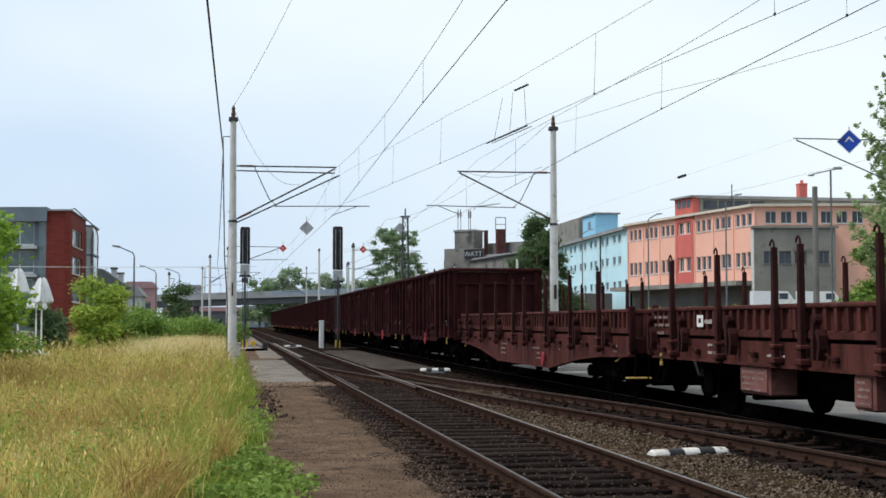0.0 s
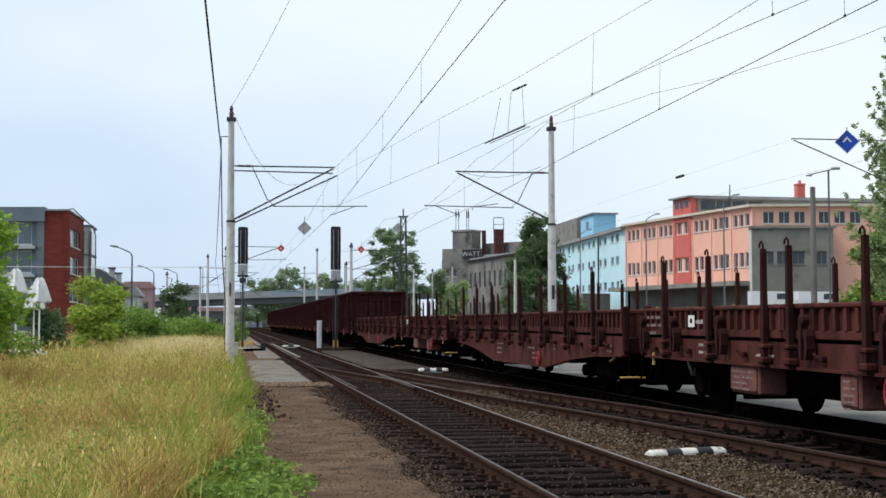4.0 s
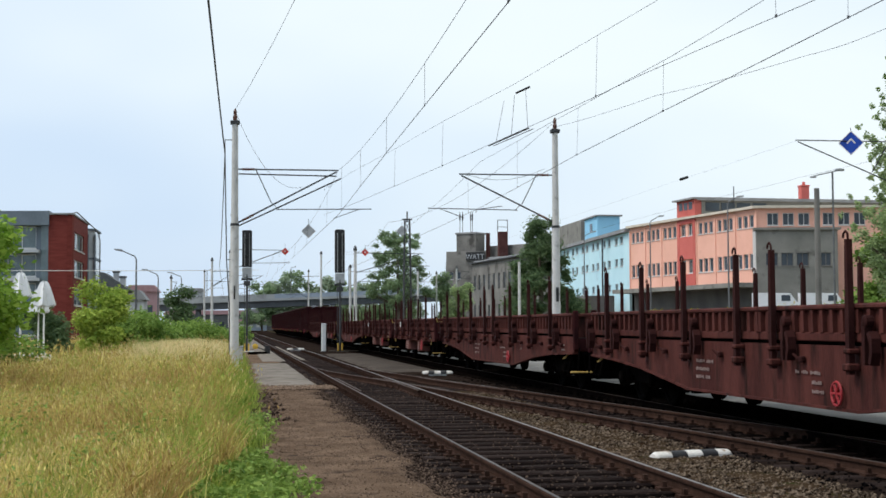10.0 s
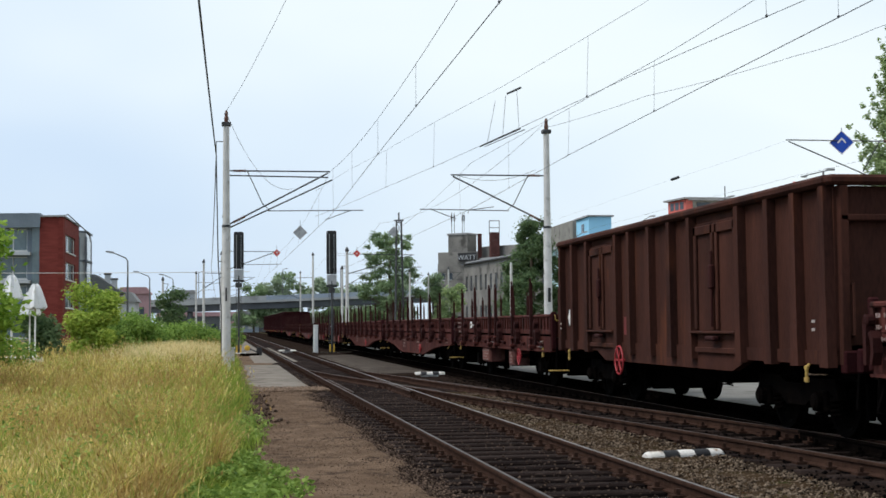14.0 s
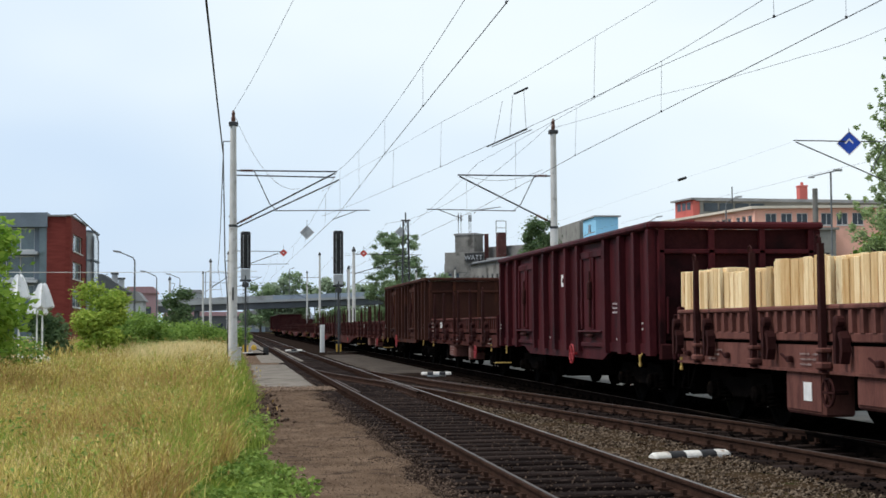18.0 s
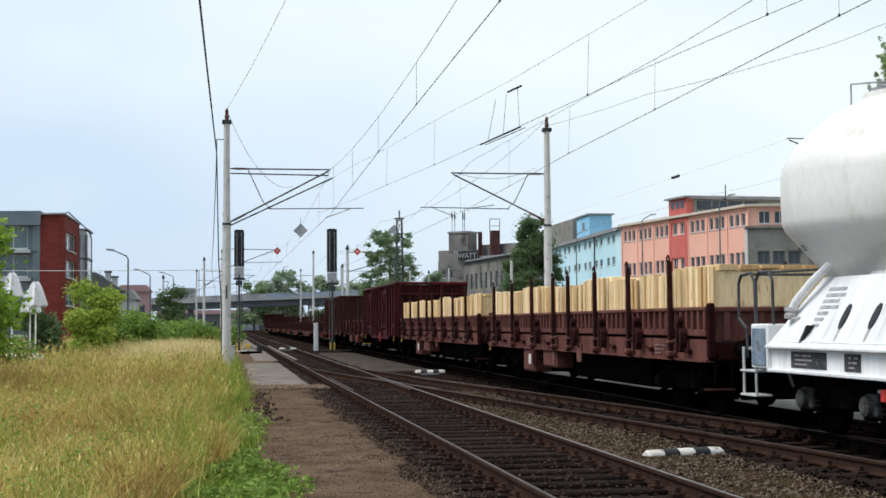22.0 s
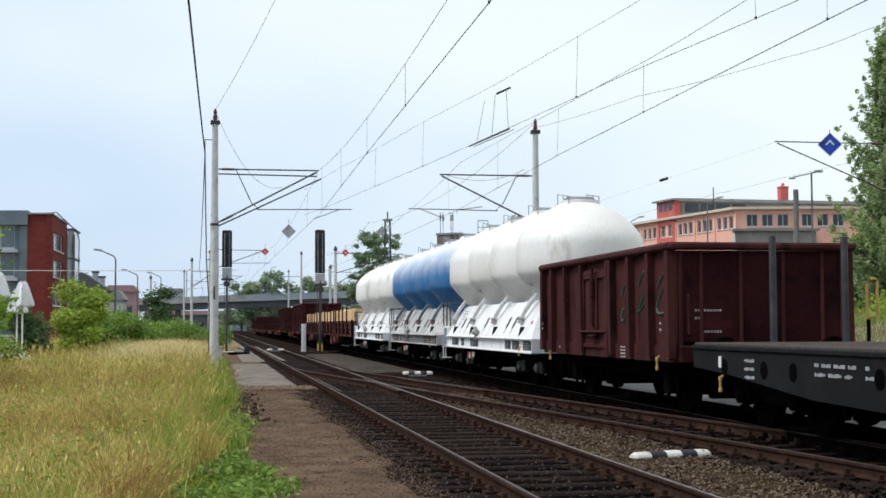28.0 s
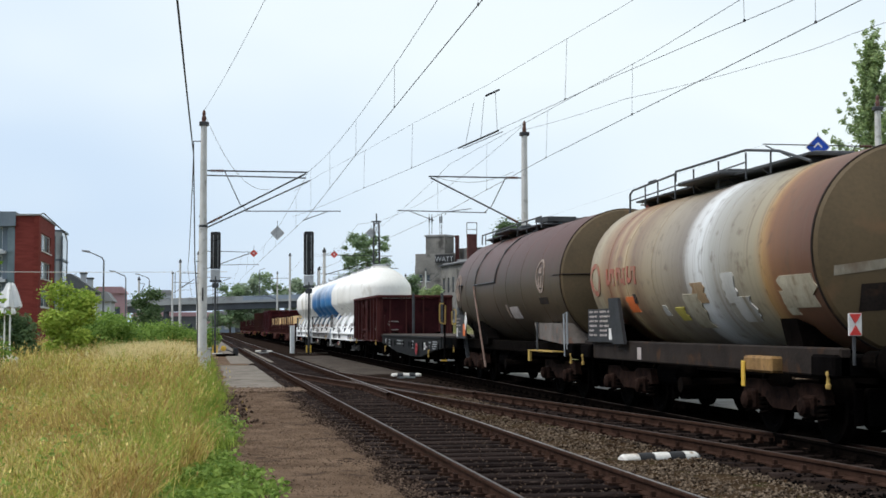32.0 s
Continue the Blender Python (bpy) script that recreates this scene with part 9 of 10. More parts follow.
stones("path_clods", "dark clods of earth along the edge of the path", 420, lambda n: np.stack([rng.normal(0.62, 0.16, n), rng.uniform(23, 33, n), np.full(n, 0.03)], 1), (0.02, 0.06), STONES_SHOULDER)
stones("asphalt_edge_gravel", "loose gravel over the broken edge of the asphalt", 2600, lambda n: np.stack([rng.uniform(0.4, 2.6, n), 35.3 + 0.35 * np.sin(7 * rng.uniform(0, 1, n)) + rng.normal(0, 0.5, n), np.full(n, 0.03)], 1), (0.012, 0.04), STONES_BROWN)


def heap_at(n):
    a, r = rng.uniform(0, 6.283, n), np.sqrt(rng.uniform(0, 1, n))
    return np.stack([14.6 + 1.1 * r * np.cos(a), 31.5 + 2.6 * r * np.sin(a), 0.62 * (1 - r ** 1.5)], 1)


stones("gravel_heap", "heap of pale grey gravel beyond the train", 5200, heap_at, (0.04, 0.085), STONES_PALE)
s = Shape()
for i in range(7):
    for j in range(20):
        r, a_ = i / 6, 2 * math.pi * j / 20
        s.v.append((14.6 + 1.15 * r * math.cos(a_), 31.5 + 2.7 * r * math.sin(a_), 0.56 * (1 - r ** 1.5) - 0.03))
for i in range(6):
    for j in range(20):
        s.f.append((i * 20 + j, i * 20 + (j + 1) % 20, (i + 1) * 20 + (j + 1) % 20, (i + 1) * 20 + j))
tagged(part("gravel_mound", s, ROADGREY), "core of the pale gravel heap", "heap")

# ---- plants ----


def blades(name, label, pos, height, width, material, lean=0.35, kind="stuff", category="grass"):
    """Bent tapering blades, three triangles each."""
    n = len(pos)
    a, b = rng.uniform(0, 6.283, n), rng.uniform(0, 6.283, n)
    wx, wy = np.cos(a) * width / 2, np.sin(a) * width / 2
    lx, ly = np.cos(b) * height * lean * rng.uniform(0.1, 1, n), np.sin(b) * height * lean * rng.uniform(0.1, 1, n)
    x, y, z = pos[:, 0], pos[:, 1], pos[:, 2]
    p = np.stack([np.stack([x - wx, y - wy, z], 1), np.stack([x + wx, y + wy, z], 1),
                  np.stack([x - wx * 0.8 + lx * 0.35, y - wy * 0.8 + ly * 0.35, z + height * 0.55], 1), np.stack([x + wx * 0.8 + lx * 0.35, y + wy * 0.8 + ly * 0.35, z + height * 0.55], 1),
                  np.stack([x + lx, y + ly, z + height * (1 - 0.12 * lean)], 1)], 1)
    f = (np.array([(0, 1, 3), (0, 3, 2), (2, 3, 4)])[None] + 5 * np.arange(n)[:, None, None]).reshape(-1, 3)
    ob = new(name, quick_mesh(name, p.reshape(-1, 3), f, material))
    return tagged(ob, label, category, kind=kind), p[:, 4]


def field(n, y0, y1, x_right=0.25, power=1.0):
    y = y0 + (y1 - y0) * rng.uniform(0, 1, n) ** power
    left = -0.185 * y - 1.2
    edge = x_right + 0.3 * np.sin(y * 0.9) * np.cos(y * 0.37) - 0.42 * np.clip((15 - y) / 5, 0, 1)
    x = left + (edge - left) * rng.uniform(0, 1, n)
    return np.stack([x, y, np.full(n, -0.06)], 1)


def clumpy(p, scale=0.6, seed=0.0):
    return np.array([noise.noise((q[0] * scale, q[1] * scale, seed)) for q in p])


def heads_on(tips, keep, size, material, label):
    """Feathery seed heads: small crossed slivers at the tips."""
    t = tips[rng.uniform(0, 1, len(tips)) < keep]
    n = len(t)
    a = rng.uniform(0, 6.283, n)
    w, h = size * rng.uniform(0.6, 1.3, n), size * rng.uniform(3.5, 7.0, n)
    dx, dy = np.cos(a) * w, np.sin(a) * w
    lx, ly = rng.uniform(-0.4, 0.4, n) * h, rng.uniform(-0.4, 0.4, n) * h
    p = np.stack([t + np.stack([0 * w, 0 * w, -0.3 * h], 1), t + np.stack([dx + lx * 0.4, dy + ly * 0.4, 0.2 * h], 1), t + np.stack([lx, ly, 0.75 * h], 1), t + np.stack([-dx + lx * 0.4, -dy + ly * 0.4, 0.2 * h], 1)], 1)
    f = np.arange(4 * n).reshape(n, 4)
    return tagged(new("seed_heads", quick_mesh("seed_heads", p.reshape(-1, 3), f, material)), label, "grass", kind="stuff")


for name, n, y0, y1, h0, h1, wd, hs, power in (("near_meadow", 84000, 9, 24, 0.36, 0.72, 0.0078, 0.0075, 0.8), ("middle_meadow", 70000, 23, 48, 0.42, 0.8, 0.013, 0.0115, 0.9), ("far_meadow", 52000, 46, 100, 0.5, 0.9, 0.024, 0.017, 0.9)):
    p = field(int(n * 1.1), y0, y1, -0.25, power)
    hole = clumpy(p * np.array([1.0, 0.45 if y0 < 20 else 0.25, 1.0]), 2.6, 17.0) + 0.7 * clumpy(p * np.array([1.0, 0.4, 1.0]), 6.0, 19.0)
    p = p[hole + rng.uniform(-0.12, 0.12, len(p)) > -0.22]
    n = len(p)
    c = 0.6 * clumpy(p, 0.55, 2.0) + 0.6 * clumpy(p, 1.3, 4.0)
    wide = clumpy(p, 0.16, 6.0)
    long_p = p * np.array([1.0, 14.0 / (14.0 + y0), 1.0]) * np.array([2.0, 0.55, 1.0])
    patch = 1.1 * clumpy(long_p, 0.7, 21.0) + 0.9 * clumpy(long_p, 1.9, 23.0)
    tone = 1.0 * clumpy(long_p, 0.6, 11.0) + 0.7 * clumpy(long_p, 1.7, 12.0) + rng.uniform(-0.1, 0.1, n)
    mixed = patch + 0.3 * wide + rng.uniform(-0.12, 0.12, n) - 0.08 * np.clip((p[:, 0] + 1.2) / 1.0, 0, 1)
    rust = (mixed > -0.15) & (tone > 0.1)
    dry = (mixed > 0.06) & ~rust
    green = (mixed < -0.2) & ~rust
    lush = green & (tone < -0.12)
    deep = green & ~lush
    olive = ~(rust | dry | green)
    for sel, m_, lean, keep, lab in ((dry, GRASS_DRY, 0.85, 0.5, "tall dry straw-coloured meadow grass beside the path"), (rust, GRASS_RUST, 0.9, 0.75, "tall rust-brown meadow grass gone to seed"), (olive, GRASS_OLIVE, 0.8, 0.35, "yellow-green meadow grass beside the path"), (deep, GRASS_LIME, 0.7, 0.12, "yellow-green tufts among the meadow grass"), (lush, GRASS_GREEN, 0.6, 0.05, "fresh green tufts among the meadow grass")):
        q = p[sel]
        hh = rng.uniform(h0 * 0.45, h1, len(q)) * np.maximum(1 + 1.25 * c[sel] + 0.3 * wide[sel], 0.3) * (0.8 if m_ is GRASS_GREEN else 1.0)
        _, tips = blades(name, lab, q, hh, np.full(len(q), wd) * rng.uniform(0.5, 1.5, len(q)), m_, lean)
        heads_on(tips, keep, hs, GRASS_HEAD if m_ is GRASS_DRY else m_, "seed heads of the meadow grass")
    # loose stalks leaning across the rest
    q = field(n // 14, y0, y1, -0.4, power)
    blades("dry_stalks", "loose dry stalks leaning across the meadow", q, rng.uniform(h0, h1 * 1.15, len(q)), np.full(len(q), wd * 0.8), GRASS_HEAD, 1.5)
# the meadow goes on beside and behind
q = np.column_stack([rng.uniform(-22, -0.3, 30000), rng.uniform(-18, 60, 30000), np.full(30000, -0.06)])
q = q[(q[:, 0] < -0.185 * q[:, 1] - 1.2) | (q[:, 1] < 6)]
q = q[np.hypot(q[:, 0], q[:, 1]) > 1.2]
blades("outer_meadow", "tall straw-coloured grass of the wider meadow", q, rng.uniform(0.3, 0.75, len(q)), np.full(len(q), 0.022), GRASS_OLIVE, 0.8)
# tussocks of one kind each, standing out from the rest of the meadow
for y0, y1, n, wd, h0, h1 in ((9.5, 24, 300, 0.0095, 0.5, 0.8), (22, 50, 260, 0.016, 0.55, 0.9), (47, 90, 120, 0.03, 0.6, 0.95)):
    q = field(n, y0, y1, -0.35, 0.9)
    pick = rng.uniform(0, 1, n)
    for lo_, hi_, m_, lab in ((0, 0.34, GRASS_DRY, "tussocks of tall straw-yellow grass"), (0.34, 0.5, GRASS_LIME, "tussocks of yellow-green grass"), (0.5, 0.66, GRASS_GREEN, "tussocks of fresh green grass"), (0.66, 0.84, GRASS_OLIVE, "tussocks of olive-yellow grass"), (0.84, 1.01, GRASS_RUST, "tussocks of rust-brown grass")):
        mid_ = q[(pick >= lo_) & (pick < hi_)]
        k = rng.integers(0, len(mid_), len(mid_) * 75)
        spread_ = rng.uniform(0.1, 0.26, len(mid_))[k][:, None]
        tall = rng.uniform(h0, h1, len(mid_))[k]
        off_ = rng.normal(0, 1, (len(k), 2)) * spread_ * np.array([1.0, 1.5])
        p = np.column_stack([mid_[k][:, :2] + off_, np.full(len(k), -0.06)])
        _, tips = blades("grass_tussocks", lab, p, tall * rng.uniform(0.5, 1.1, len(k)), np.full(len(k), wd) * rng.uniform(0.6, 1.4, len(k)), m_, 0.95)
        heads_on(tips, 0.35 if m_ in (GRASS_DRY, GRASS_RUST) else 0.1, wd, m_, "seed heads of the grass tussocks")
# greener, shorter verge along the path
n = 26000
y = 9 + 62 * rng.uniform(0, 1, n) ** 1.3
mid = np.interp(y, [9, 13, 17, 21, 26, 34, 46, 60, 75], [0.1, 0.1, 0.05, 0.12, 0.02, 0.0, 0.0, 0.1, 0.2])
half_w = np.interp(y, [9, 13, 17, 21, 26, 34, 46, 60, 75], [0.45, 0.45, 0.32, 0.4, 0.42, 0.6, 0.5, 0.45, 0.4])
x = mid + half_w * np.clip(rng.normal(0, 0.62, n), -1.6, 1.15) + 0.12 * np.sin(y * 1.7)
tuft = clumpy(np.stack([x, y], 1), 1.1, 31.0)
vh = rng.uniform(0.1, 0.42, n) * np.interp(y, [9, 14, 20, 30], [0.35, 0.4, 0.7, 1.0]) * (1 + 1.1 * tuft) * np.clip(1.25 - (x - mid) / (half_w + 0.3), 0.25, 1.4)
vp = np.stack([x, y, np.full(n, -0.04)], 1)
for sel, m_, lab in ((tuft > 0.05, GRASS_GREEN, "fresh green grass along the edge of the path"), (tuft <= 0.05, GRASS_LIME, "bright yellow-green grass along the edge of the path")):
    blades("green_verge", lab, vp[sel], np.maximum(vh[sel], 0.05), np.full(sel.sum(), 0.012) * rng.uniform(0.6, 1.6, sel.sum()), m_, 0.8)
n = 9500
y = 56 + 6 * rng.normal(0, 1, n)
blades("pale_grass_stand", "stand of pale straw grass before the mast", np.stack([-1.9 + np.clip(rng.normal(0, 0.8, n), -3, 1.4), y, np.full(n, -0.05)], 1), rng.uniform(0.75, 1.25, n), np.full(n, 0.024), GRASS_PALE, 0.7)
# weeds on the bank
n = 42000
px_, py_ = 15.0 + 28 * rng.uniform(0, 1, n) ** 1.2, 26 + 100 * rng.uniform(0, 1, n)
pz_ = np.array([bank_z(a_, b_) - 0.05 for a_, b_ in zip(px_, py_)])
c = clumpy(np.stack([px_, py_], 1), 0.18, 5.0)
bp = np.stack([px_, py_, pz_], 1)
lo = c + 0.045 * (px_ - 29) < 0.12
blades("bank_grass", "pale dry grass on the bank", bp[lo], rng.uniform(0.08, 0.28, lo.sum()), np.full(lo.sum(), 0.03), GRASS_PALE_GREEN, 0.8)
_, tips = blades("bank_weeds", "green weeds on the bank", bp[~lo], rng.uniform(0.25, 0.75, (~lo).sum()) * (1 + 0.6 * c[~lo]), np.full((~lo).sum(), 0.05), BANK_GREEN, 0.8)
heads_on(tips[np.array([noise.noise((q[0] * 0.3, q[1] * 0.3, 9)) > 0.18 for q in tips])], 0.3, 0.04, FLOWER, "yellow goldenrod flowers on the bank")


def leaves(centres, radii, n, size, flat=0.5, soft=0.0):
    """Arrays of leaf quads scattered in and on ellipsoids: vertices and faces."""
    centres, radii = np.asarray(centres, float), np.asarray(radii, float)
    k = rng.choice(len(centres), n, p=(radii.prod(1) ** 0.67) / (radii.prod(1) ** 0.67).sum())
    d = rng.normal(0, 1, (n, 3))
    d /= np.linalg.norm(d, axis=1)[:, None]
    r = rng.uniform(0.2, 1.0, n) ** 0.5 * (1 + 0.2 * rng.normal(0, 1, n))
    r = r * (1 - soft) + soft * np.abs(rng.normal(0, 0.9, n))
    c = centres[k] + d * radii[k] * r[:, None]
    u = rng.normal(0, 1, (n, 3))
    u[:, 2] *= flat
    u /= np.linalg.norm(u, axis=1)[:, None]
    w = np.cross(u, d + rng.normal(0, 0.5, (n, 3)))
    w /= np.linalg.norm(w, axis=1)[:, None] + 1e-9
    sz = size * rng.uniform(0.6, 1.35, n)[:, None]
    p = np.stack([c - u * sz, c + w * sz * 0.5 + u * sz * 0.1, c + u * sz, c - w * sz * 0.5 + u * sz * 0.1], 1)
    return p.reshape(-1, 3), np.arange(4 * n).reshape(n, 4)


def plant(name, label, category, at, centres, radii, n, size, material, trunk=0.0, height=0.0, limbs=6, group="", flat=0.5, soft=0.0):
    """A tree or bush: tapered trunk and limbs, and a crown of single leaves. Places are relative to the foot."""
    t = thing(name, label, category, at, 0, group)
    if trunk:
        top = height
        part("trunk", Shape().tube([(0, 0, -0.1), (0.05 * trunk * 4, 0, top * 0.35), (-0.1 * trunk * 3, 0.1, top * 0.7), (0, 0.1, top)], [trunk, trunk * 0.8, trunk * 0.5, trunk * 0.15], 9), BARK, t, smooth=True)
    for i in range(limbs):
        c = centres[i % len(centres)]
        z0 = min(c[2] * 0.55, height * 0.75) if trunk else 0.0
        r0 = trunk * 0.4 if trunk else 0.03
        mid = (c[0] * 0.5 + 0.1 * math.sin(i * 3), c[1] * 0.5, (z0 + c[2]) * 0.5 + 0.15)
        part("limb", Shape().tube([(0.02 * i, 0, z0), mid, c], [r0, r0 * 0.6, r0 * 0.2], 6), BARK, t)
    v, f = leaves(centres, radii, n, size, flat, soft)
    ob = new("crown", quick_mesh("crown", v, f, material))
    ob.parent = t
    ob["kind"] = "stuff"
    return t


def blobs(n, spread, z0, z1, r0, r1, seed, taper=0.0):
    """Random crown clumps: centres and radii."""
    g = random.Random(seed)
    cs, rs = [], []
    for i in range(n):
        f = i / max(1, n - 1)
        q = 1 - taper * f
        a = g.uniform(0, 6.283)
        d = spread * q * math.sqrt(g.uniform(0.05, 1))
        cs.append((d * math.cos(a), d * math.sin(a), z0 + (z1 - z0) * f + g.uniform(-0.1, 0.1) * (z1 - z0) / 3))
        r = g.uniform(r0, r1) * (1 - taper * 0.5 * f)
        rs.append((r, r, r * g.uniform(0.6, 0.85)))
    return cs, rs


c, r = blobs(15, 1.2, 0.95, 3.5, 0.45, 0.8, 3)
plant("bush", "dense green bush with large leaves beside the meadow", "bush", (-5.66, 28, 0), c, r, 11000, 0.078, LEAF_BRIGHT, group="bushes")
c, r = blobs(7, 0.5, 2.7, 3.75, 0.35, 0.55, 4)
plant("young_tree", "young tree with fresh green leaves at the meadow's edge", "tree", (-5.85, 30, 0), c, r, 3400, 0.075, LEAF_BRIGHT, 0.06, 3.7)
c, r = blobs(9, 1.1, 0.3, 1.2, 0.4, 0.6, 5)
plant("bush", "low green bush under the parasols", "bush", (-6.5, 38, 0), c, r, 2300, 0.08, LEAF_MID, group="bushes")
c, r = blobs(16, 1.25, 0.4, 3.1, 0.55, 0.9, 6, 0.4)
plant("bush", "yellow-green leafy bush before the office block", "bush", (-5.35, 60, 0), c, r, 10500, 0.085, LEAF_YELLOW, group="bushes")
c, r = blobs(10, 1.0, 0.4, 2.2, 0.5, 0.8, 7, 0.3)
plant("bush", "dark shaded bush behind the parasols", "bush", (-7.2, 56, 0), c, r, 2600, 0.11, LEAF_DARK, group="bushes")
for i in range(7):
    c, r = blobs(12, 1.2, 0.35, 1.95 - 0.16 * i, 0.6, 0.95, 20 + i)
    plant("bush", "rounded green bush in the hedge behind the meadow", "bush", (-5.4 + 0.85 * i, 74 + 3.2 * i, 0), c, r, 5000, 0.1, LEAF_MID, group="bushes")
c, r = blobs(12, 1.2, 1.2, 4.8, 0.7, 1.0, 30, 0.2)
plant("tree", "small dark tree beyond the hedge", "tree", (-4.9, 130, 0), c, r, 3000, 0.16, LEAF_DARK, 0.12, 4.5)
c, r = blobs(95, 4.6, 3.4, 13.6, 0.5, 1.1, 31, 0.2)
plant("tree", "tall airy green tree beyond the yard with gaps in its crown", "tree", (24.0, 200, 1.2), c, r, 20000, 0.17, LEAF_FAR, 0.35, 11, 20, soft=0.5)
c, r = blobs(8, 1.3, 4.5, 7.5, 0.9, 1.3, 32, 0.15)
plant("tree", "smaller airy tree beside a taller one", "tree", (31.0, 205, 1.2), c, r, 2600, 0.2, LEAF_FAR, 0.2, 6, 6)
for i, (x, y) in enumerate(((14, 296), (19, 303), (24, 290), (31, 296), (38, 285), (22, 322), (30, 325), (31, 352))):
    c, r = blobs(12, 3.6, 0.8, 4.4, 1.2, 1.9, 80 + i, 0.2)
    plant("bush", "dark thicket on the far side of the curve by the bridge", "bush", (x + 6, y, 0), c, r, 2600, 0.3, LEAF_OLIVE if i % 2 else LEAF_DARK, limbs=5, group="bushes")
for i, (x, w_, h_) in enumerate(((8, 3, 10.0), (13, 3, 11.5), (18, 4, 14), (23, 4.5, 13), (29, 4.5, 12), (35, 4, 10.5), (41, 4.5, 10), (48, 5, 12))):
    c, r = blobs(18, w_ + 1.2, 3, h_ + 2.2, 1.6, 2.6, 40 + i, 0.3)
    plant("tree", "round tree behind the road bridge with leaf colour paled for haze", "tree", (x * 1.12, 428, 0) if 20 < x < 31 else (x, 380 + 5 * (i % 3), 0), c, r, 4200, 0.42, LEAF_HAZE if i % 2 else LEAF_FAR, 0.3, h_ * 0.8, 5, "far trees")
c, r = blobs(100, 5.0, 1.2, 11.6, 0.8, 1.25, 50, 0.75)
plant("tree", "dense dark green tree before the blue warehouse", "tree", (33.9, 150, 1.2), c, r, 36000, 0.16, LEAF_DARK, 0.3, 11, 10, soft=0.6)
c, r = blobs(14, 2.0, 0.8, 5.9, 0.9, 1.4, 51, 0.4)
plant("bush", "grey-green willow bush before the old factory", "bush", (33.1, 200, 1.2), c, r, 3600, 0.22, LEAF_POPLAR, 0.15, 5, 5, "bushes")
g_ = random.Random(52)
c, r = [], []
for k in range(58):                     # pointed plumes climbing along ascending branches, with gaps between
    f = (k / 57) ** 0.9
    a, out, z = k * 2.4, (4.4 * (1 - f) ** 0.8 + 0.25) * g_.uniform(0.6, 1.12), 1.0 + 15.1 * f
    for q in range(6):
        u = q / 5
        c.append((out * (0.2 + 0.8 * u) * math.cos(a) + g_.uniform(-0.12, 0.12), out * (0.2 + 0.8 * u) * math.sin(a), z + 2.3 * u ** 1.3 * (1 - 0.35 * f) + g_.uniform(-0.15, 0.15)))
        w_ = (0.55 - 0.36 * u) * (1.1 - 0.45 * f)
        r.append((w_, w_, w_ * 1.3))
plant("tree", "tall poplar with loose grey-green leaves at the yard's edge", "tree", (38.9, 75, 1.8), c, r, 40000, 0.115, LEAF_POPLAR, 0.24, 16.5, 58, soft=0.35)
c, r = blobs(34, 4.0, 0.6, 5.6, 0.6, 1.1, 53, 0.45)
plant("tree", "broad leafy tree under the poplar", "tree", (40.4, 78, 1.8), c, r, 13000, 0.14, LEAF_MID, 0.2, 5, 8, soft=0.5)
c, r = blobs(9, 1.6, 0.3, 1.3, 0.5, 0.8, 54)
plant("bush", "golden-flowered weed thicket on the bank", "bush", (31.5, 60, 1.5), c, r, 2400, 0.08, LEAF_YELLOW, group="bushes")

# broad-leaved weeds standing in the meadow
for y0, y1, n, sz, lab in ((10, 22, 70, 0.026, "leafy green weeds among the meadow grass"), (22, 60, 60, 0.045, "leafy green weeds among the taller grass")):
    q = field(n, y0, y1, -0.6)
    cs = [(a_, b_, rng.uniform(0.2, 0.55)) for a_, b_, _ in q]
    v, f = leaves(cs, [(0.22, 0.25, 0.28)] * n, n * 45, sz)
    tagged(new("meadow_weeds", quick_mesh("meadow_weeds", v, f, LEAF_WEED)), lab, "weeds", kind="stuff")

# leafy weeds along the path
for i, (x, y, n) in enumerate(((0.3, 13.6, 800), (0.05, 14.6, 900), (0.42, 13.0, 450), (-0.15, 15.6, 700), (0.1, 12.2, 700), (0.42, 14.9, 380), (0.3, 15.9, 420), (0.45, 21.2, 420), (0.4, 22.6, 380), (0.25, 19.6, 420), (-0.25, 11.2, 700), (0.15, 10.6, 600), (0.45, 11.6, 420), (0.7, 14.0, 90), (-0.3, 13.0, 700))):
    g = random.Random(60 + i)
    cs = [(g.uniform(-0.32, 0.32), g.uniform(-0.5, 0.5), g.uniform(0.04, 0.18)) for _ in range(7)]
    rs = [(0.16, 0.2, 0.09)] * 7
    plant("weed_patch", "patch of fresh green low weeds on the path's edge", "weeds", (x, y, -0.03), cs, rs, int(n * 0.7), 0.036, LEAF_WEED, limbs=0, group="weeds")

# ---- sleepers and fastenings ----


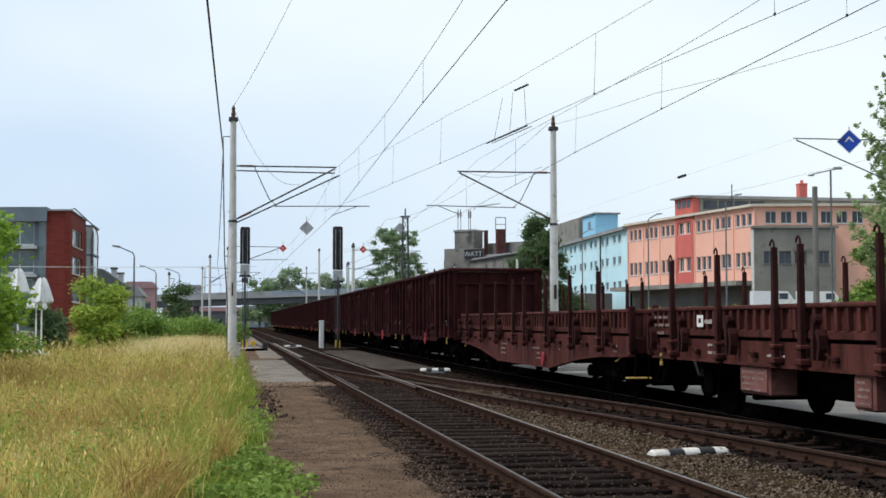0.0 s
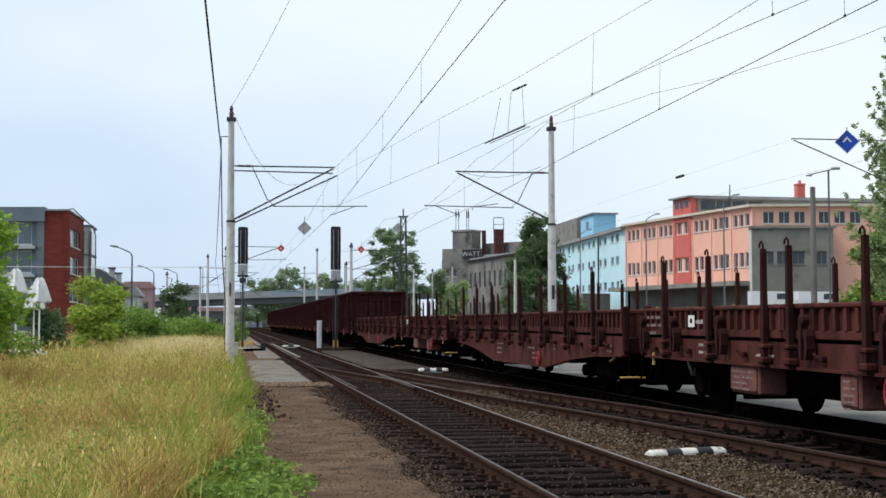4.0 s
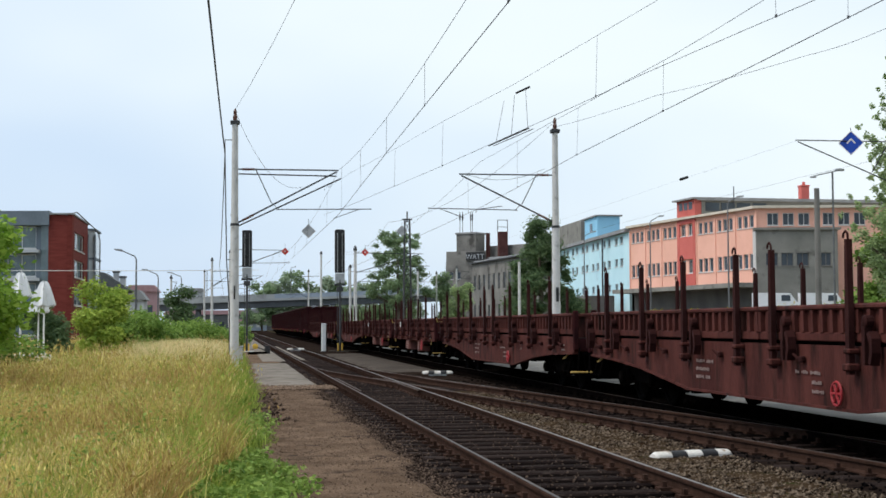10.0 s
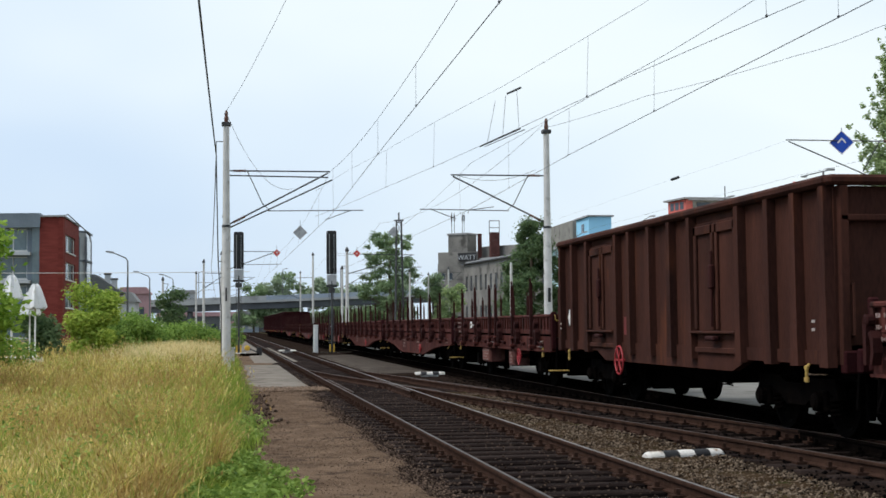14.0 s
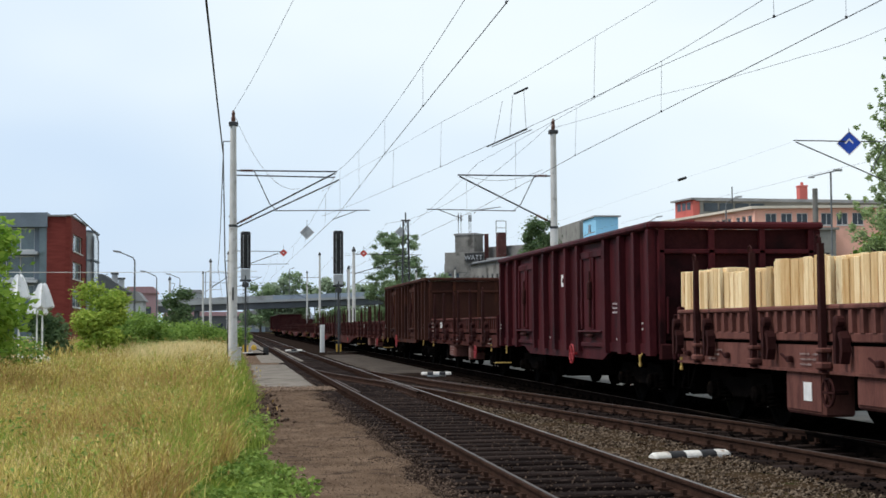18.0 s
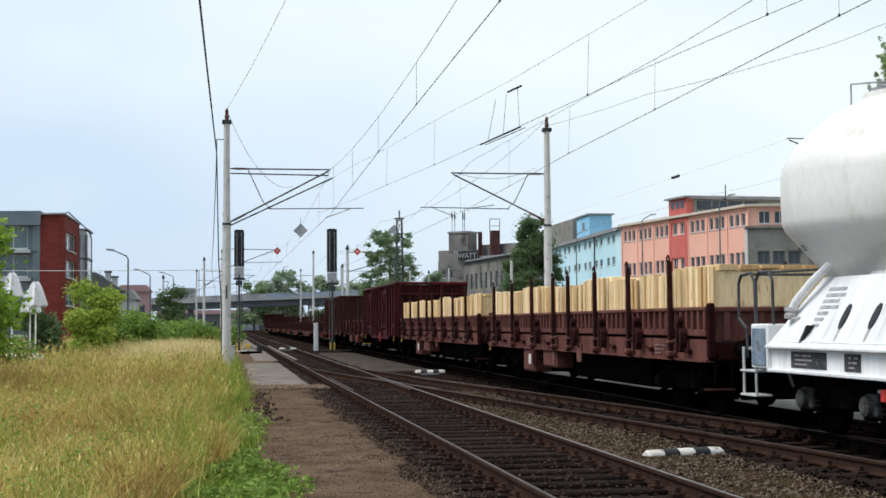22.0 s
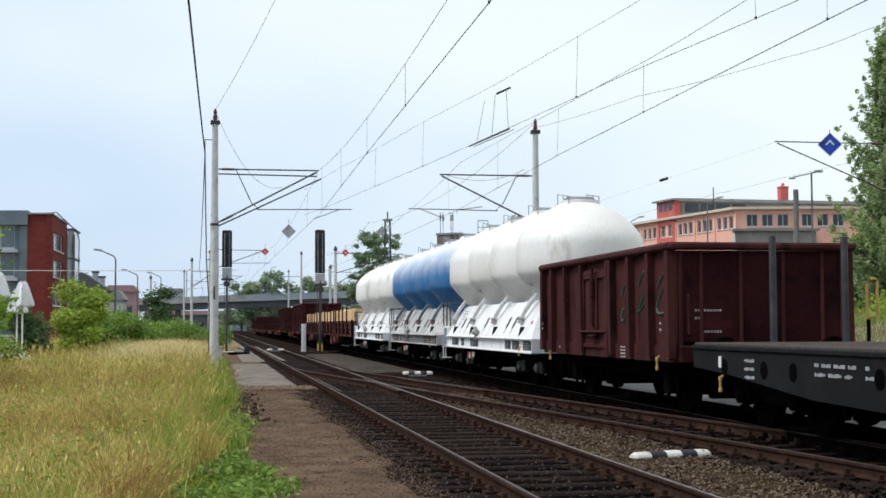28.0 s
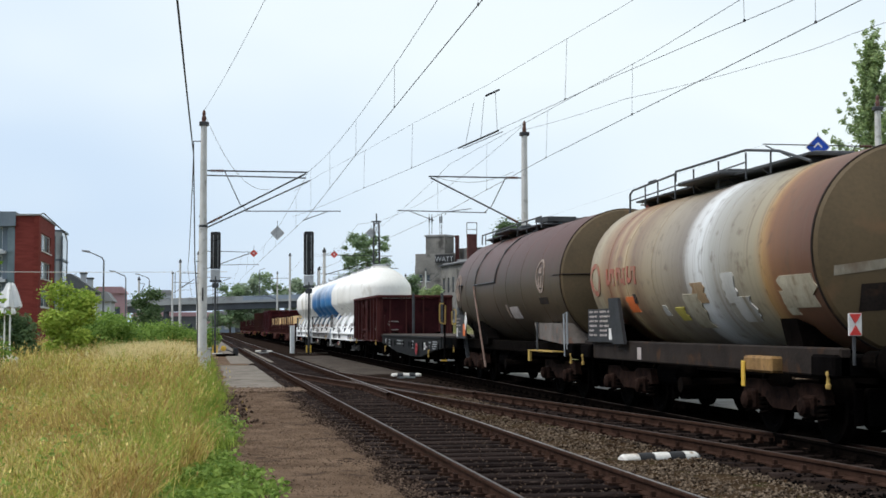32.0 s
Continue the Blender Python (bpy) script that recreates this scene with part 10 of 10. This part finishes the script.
def sleepers(track, path, ys, half, z, stuff_from, seed, wood=None, iron=None):
    """Timber sleepers: single parts near the eye, the far ones joined; each with its own slight turn."""
    g = random.Random(seed)
    kinds = [Shape().cbox(-half + a, half - b, -0.125 + d, 0.125 - d, -0.14, 0.0, 0.018).mesh("sleeper", wood or SLEEPER) for a, b, d in ((0, 0, 0), (0.05, 0, 0.008), (0.0, 0.06, 0.004), (0.03, 0.02, 0.012))]
    rest = Shape()
    for i, y in enumerate(ys):
        x = path(y)
        if i < stuff_from:
            o = new("sleeper", g.choice(kinds))
            o.parent = track
            o.matrix_basis = pose(x + g.uniform(-0.03, 0.03), y + g.uniform(-0.02, 0.02), z + g.uniform(-0.006, 0.004), 0, 0, g.uniform(-0.7, 0.7))
        else:
            rest.box(x - half, x + half, y - 0.125, y + 0.125, z - 0.14, z)
    if rest.v:
        tagged(part("far_sleepers", rest, wood or SLEEPER, track), kind="stuff")
    chairs = Shape()
    for y in ys[:150]:
        for off_ in (-GAUGE, GAUGE):
            x = path(y) + off_
            chairs.box(x - 0.17, x + 0.17, y - 0.075, y + 0.075, z, z + 0.03)
            for dx in (-0.1, 0.1):
                chairs.box(x + dx - 0.022, x + dx + 0.022, y - 0.03, y + 0.03, z + 0.03, z + 0.085)
    tagged(part("rail_chairs", chairs, iron or RAILSIDE, track), kind="stuff")


sleepers(near_track, lambda y: NEAR_X, np.arange(3, 240, 0.62).tolist() + np.arange(-120, 2.8, 0.62).tolist(), 1.27, 0.012, 170, 1)
sleepers(cross_track, crossover_x, np.arange(6.3, 36, 0.62).tolist(), 1.27, 0.006, 60, 2)
# sleepers and chairs here share the bed's painted shade colour
sleepers(train_track, lambda y: TRAIN_X, np.arange(6.0, 240, 0.62).tolist() + np.arange(-270, 5.8, 0.62).tolist(), 1.27, 0.01, 110, 3, SHADEBED, SHADEBED)


def motions():
    """The train rolls away at a steady speed; its wheels turn."""
    for ob, y0, x, z in MOVERS:
        rows = []
        for t in range(0, 33, 2):
            px, py, rz = along(y0 + SPEED * t)
            rows.append((t, pose(px, py, z, 0, 0, rz)))
        walk(ob, rows)
    step = 1 / 15
    turn = math.degrees(SPEED / 0.46)
    near = [w for w in bpy.data.objects if w.name.split(".")[0] == "wheelset"]
    for w in near:
        root = w
        while root.parent:
            root = root.parent
        start = root.matrix_basis.translation.y
        if start > 60:
            continue
        at = w.matrix_basis.translation.copy()
        walk(w, [(i * step, pose(*at, -turn * i * step, 0, 0)) for i in range(int(32 / step) + 2)])


motions()
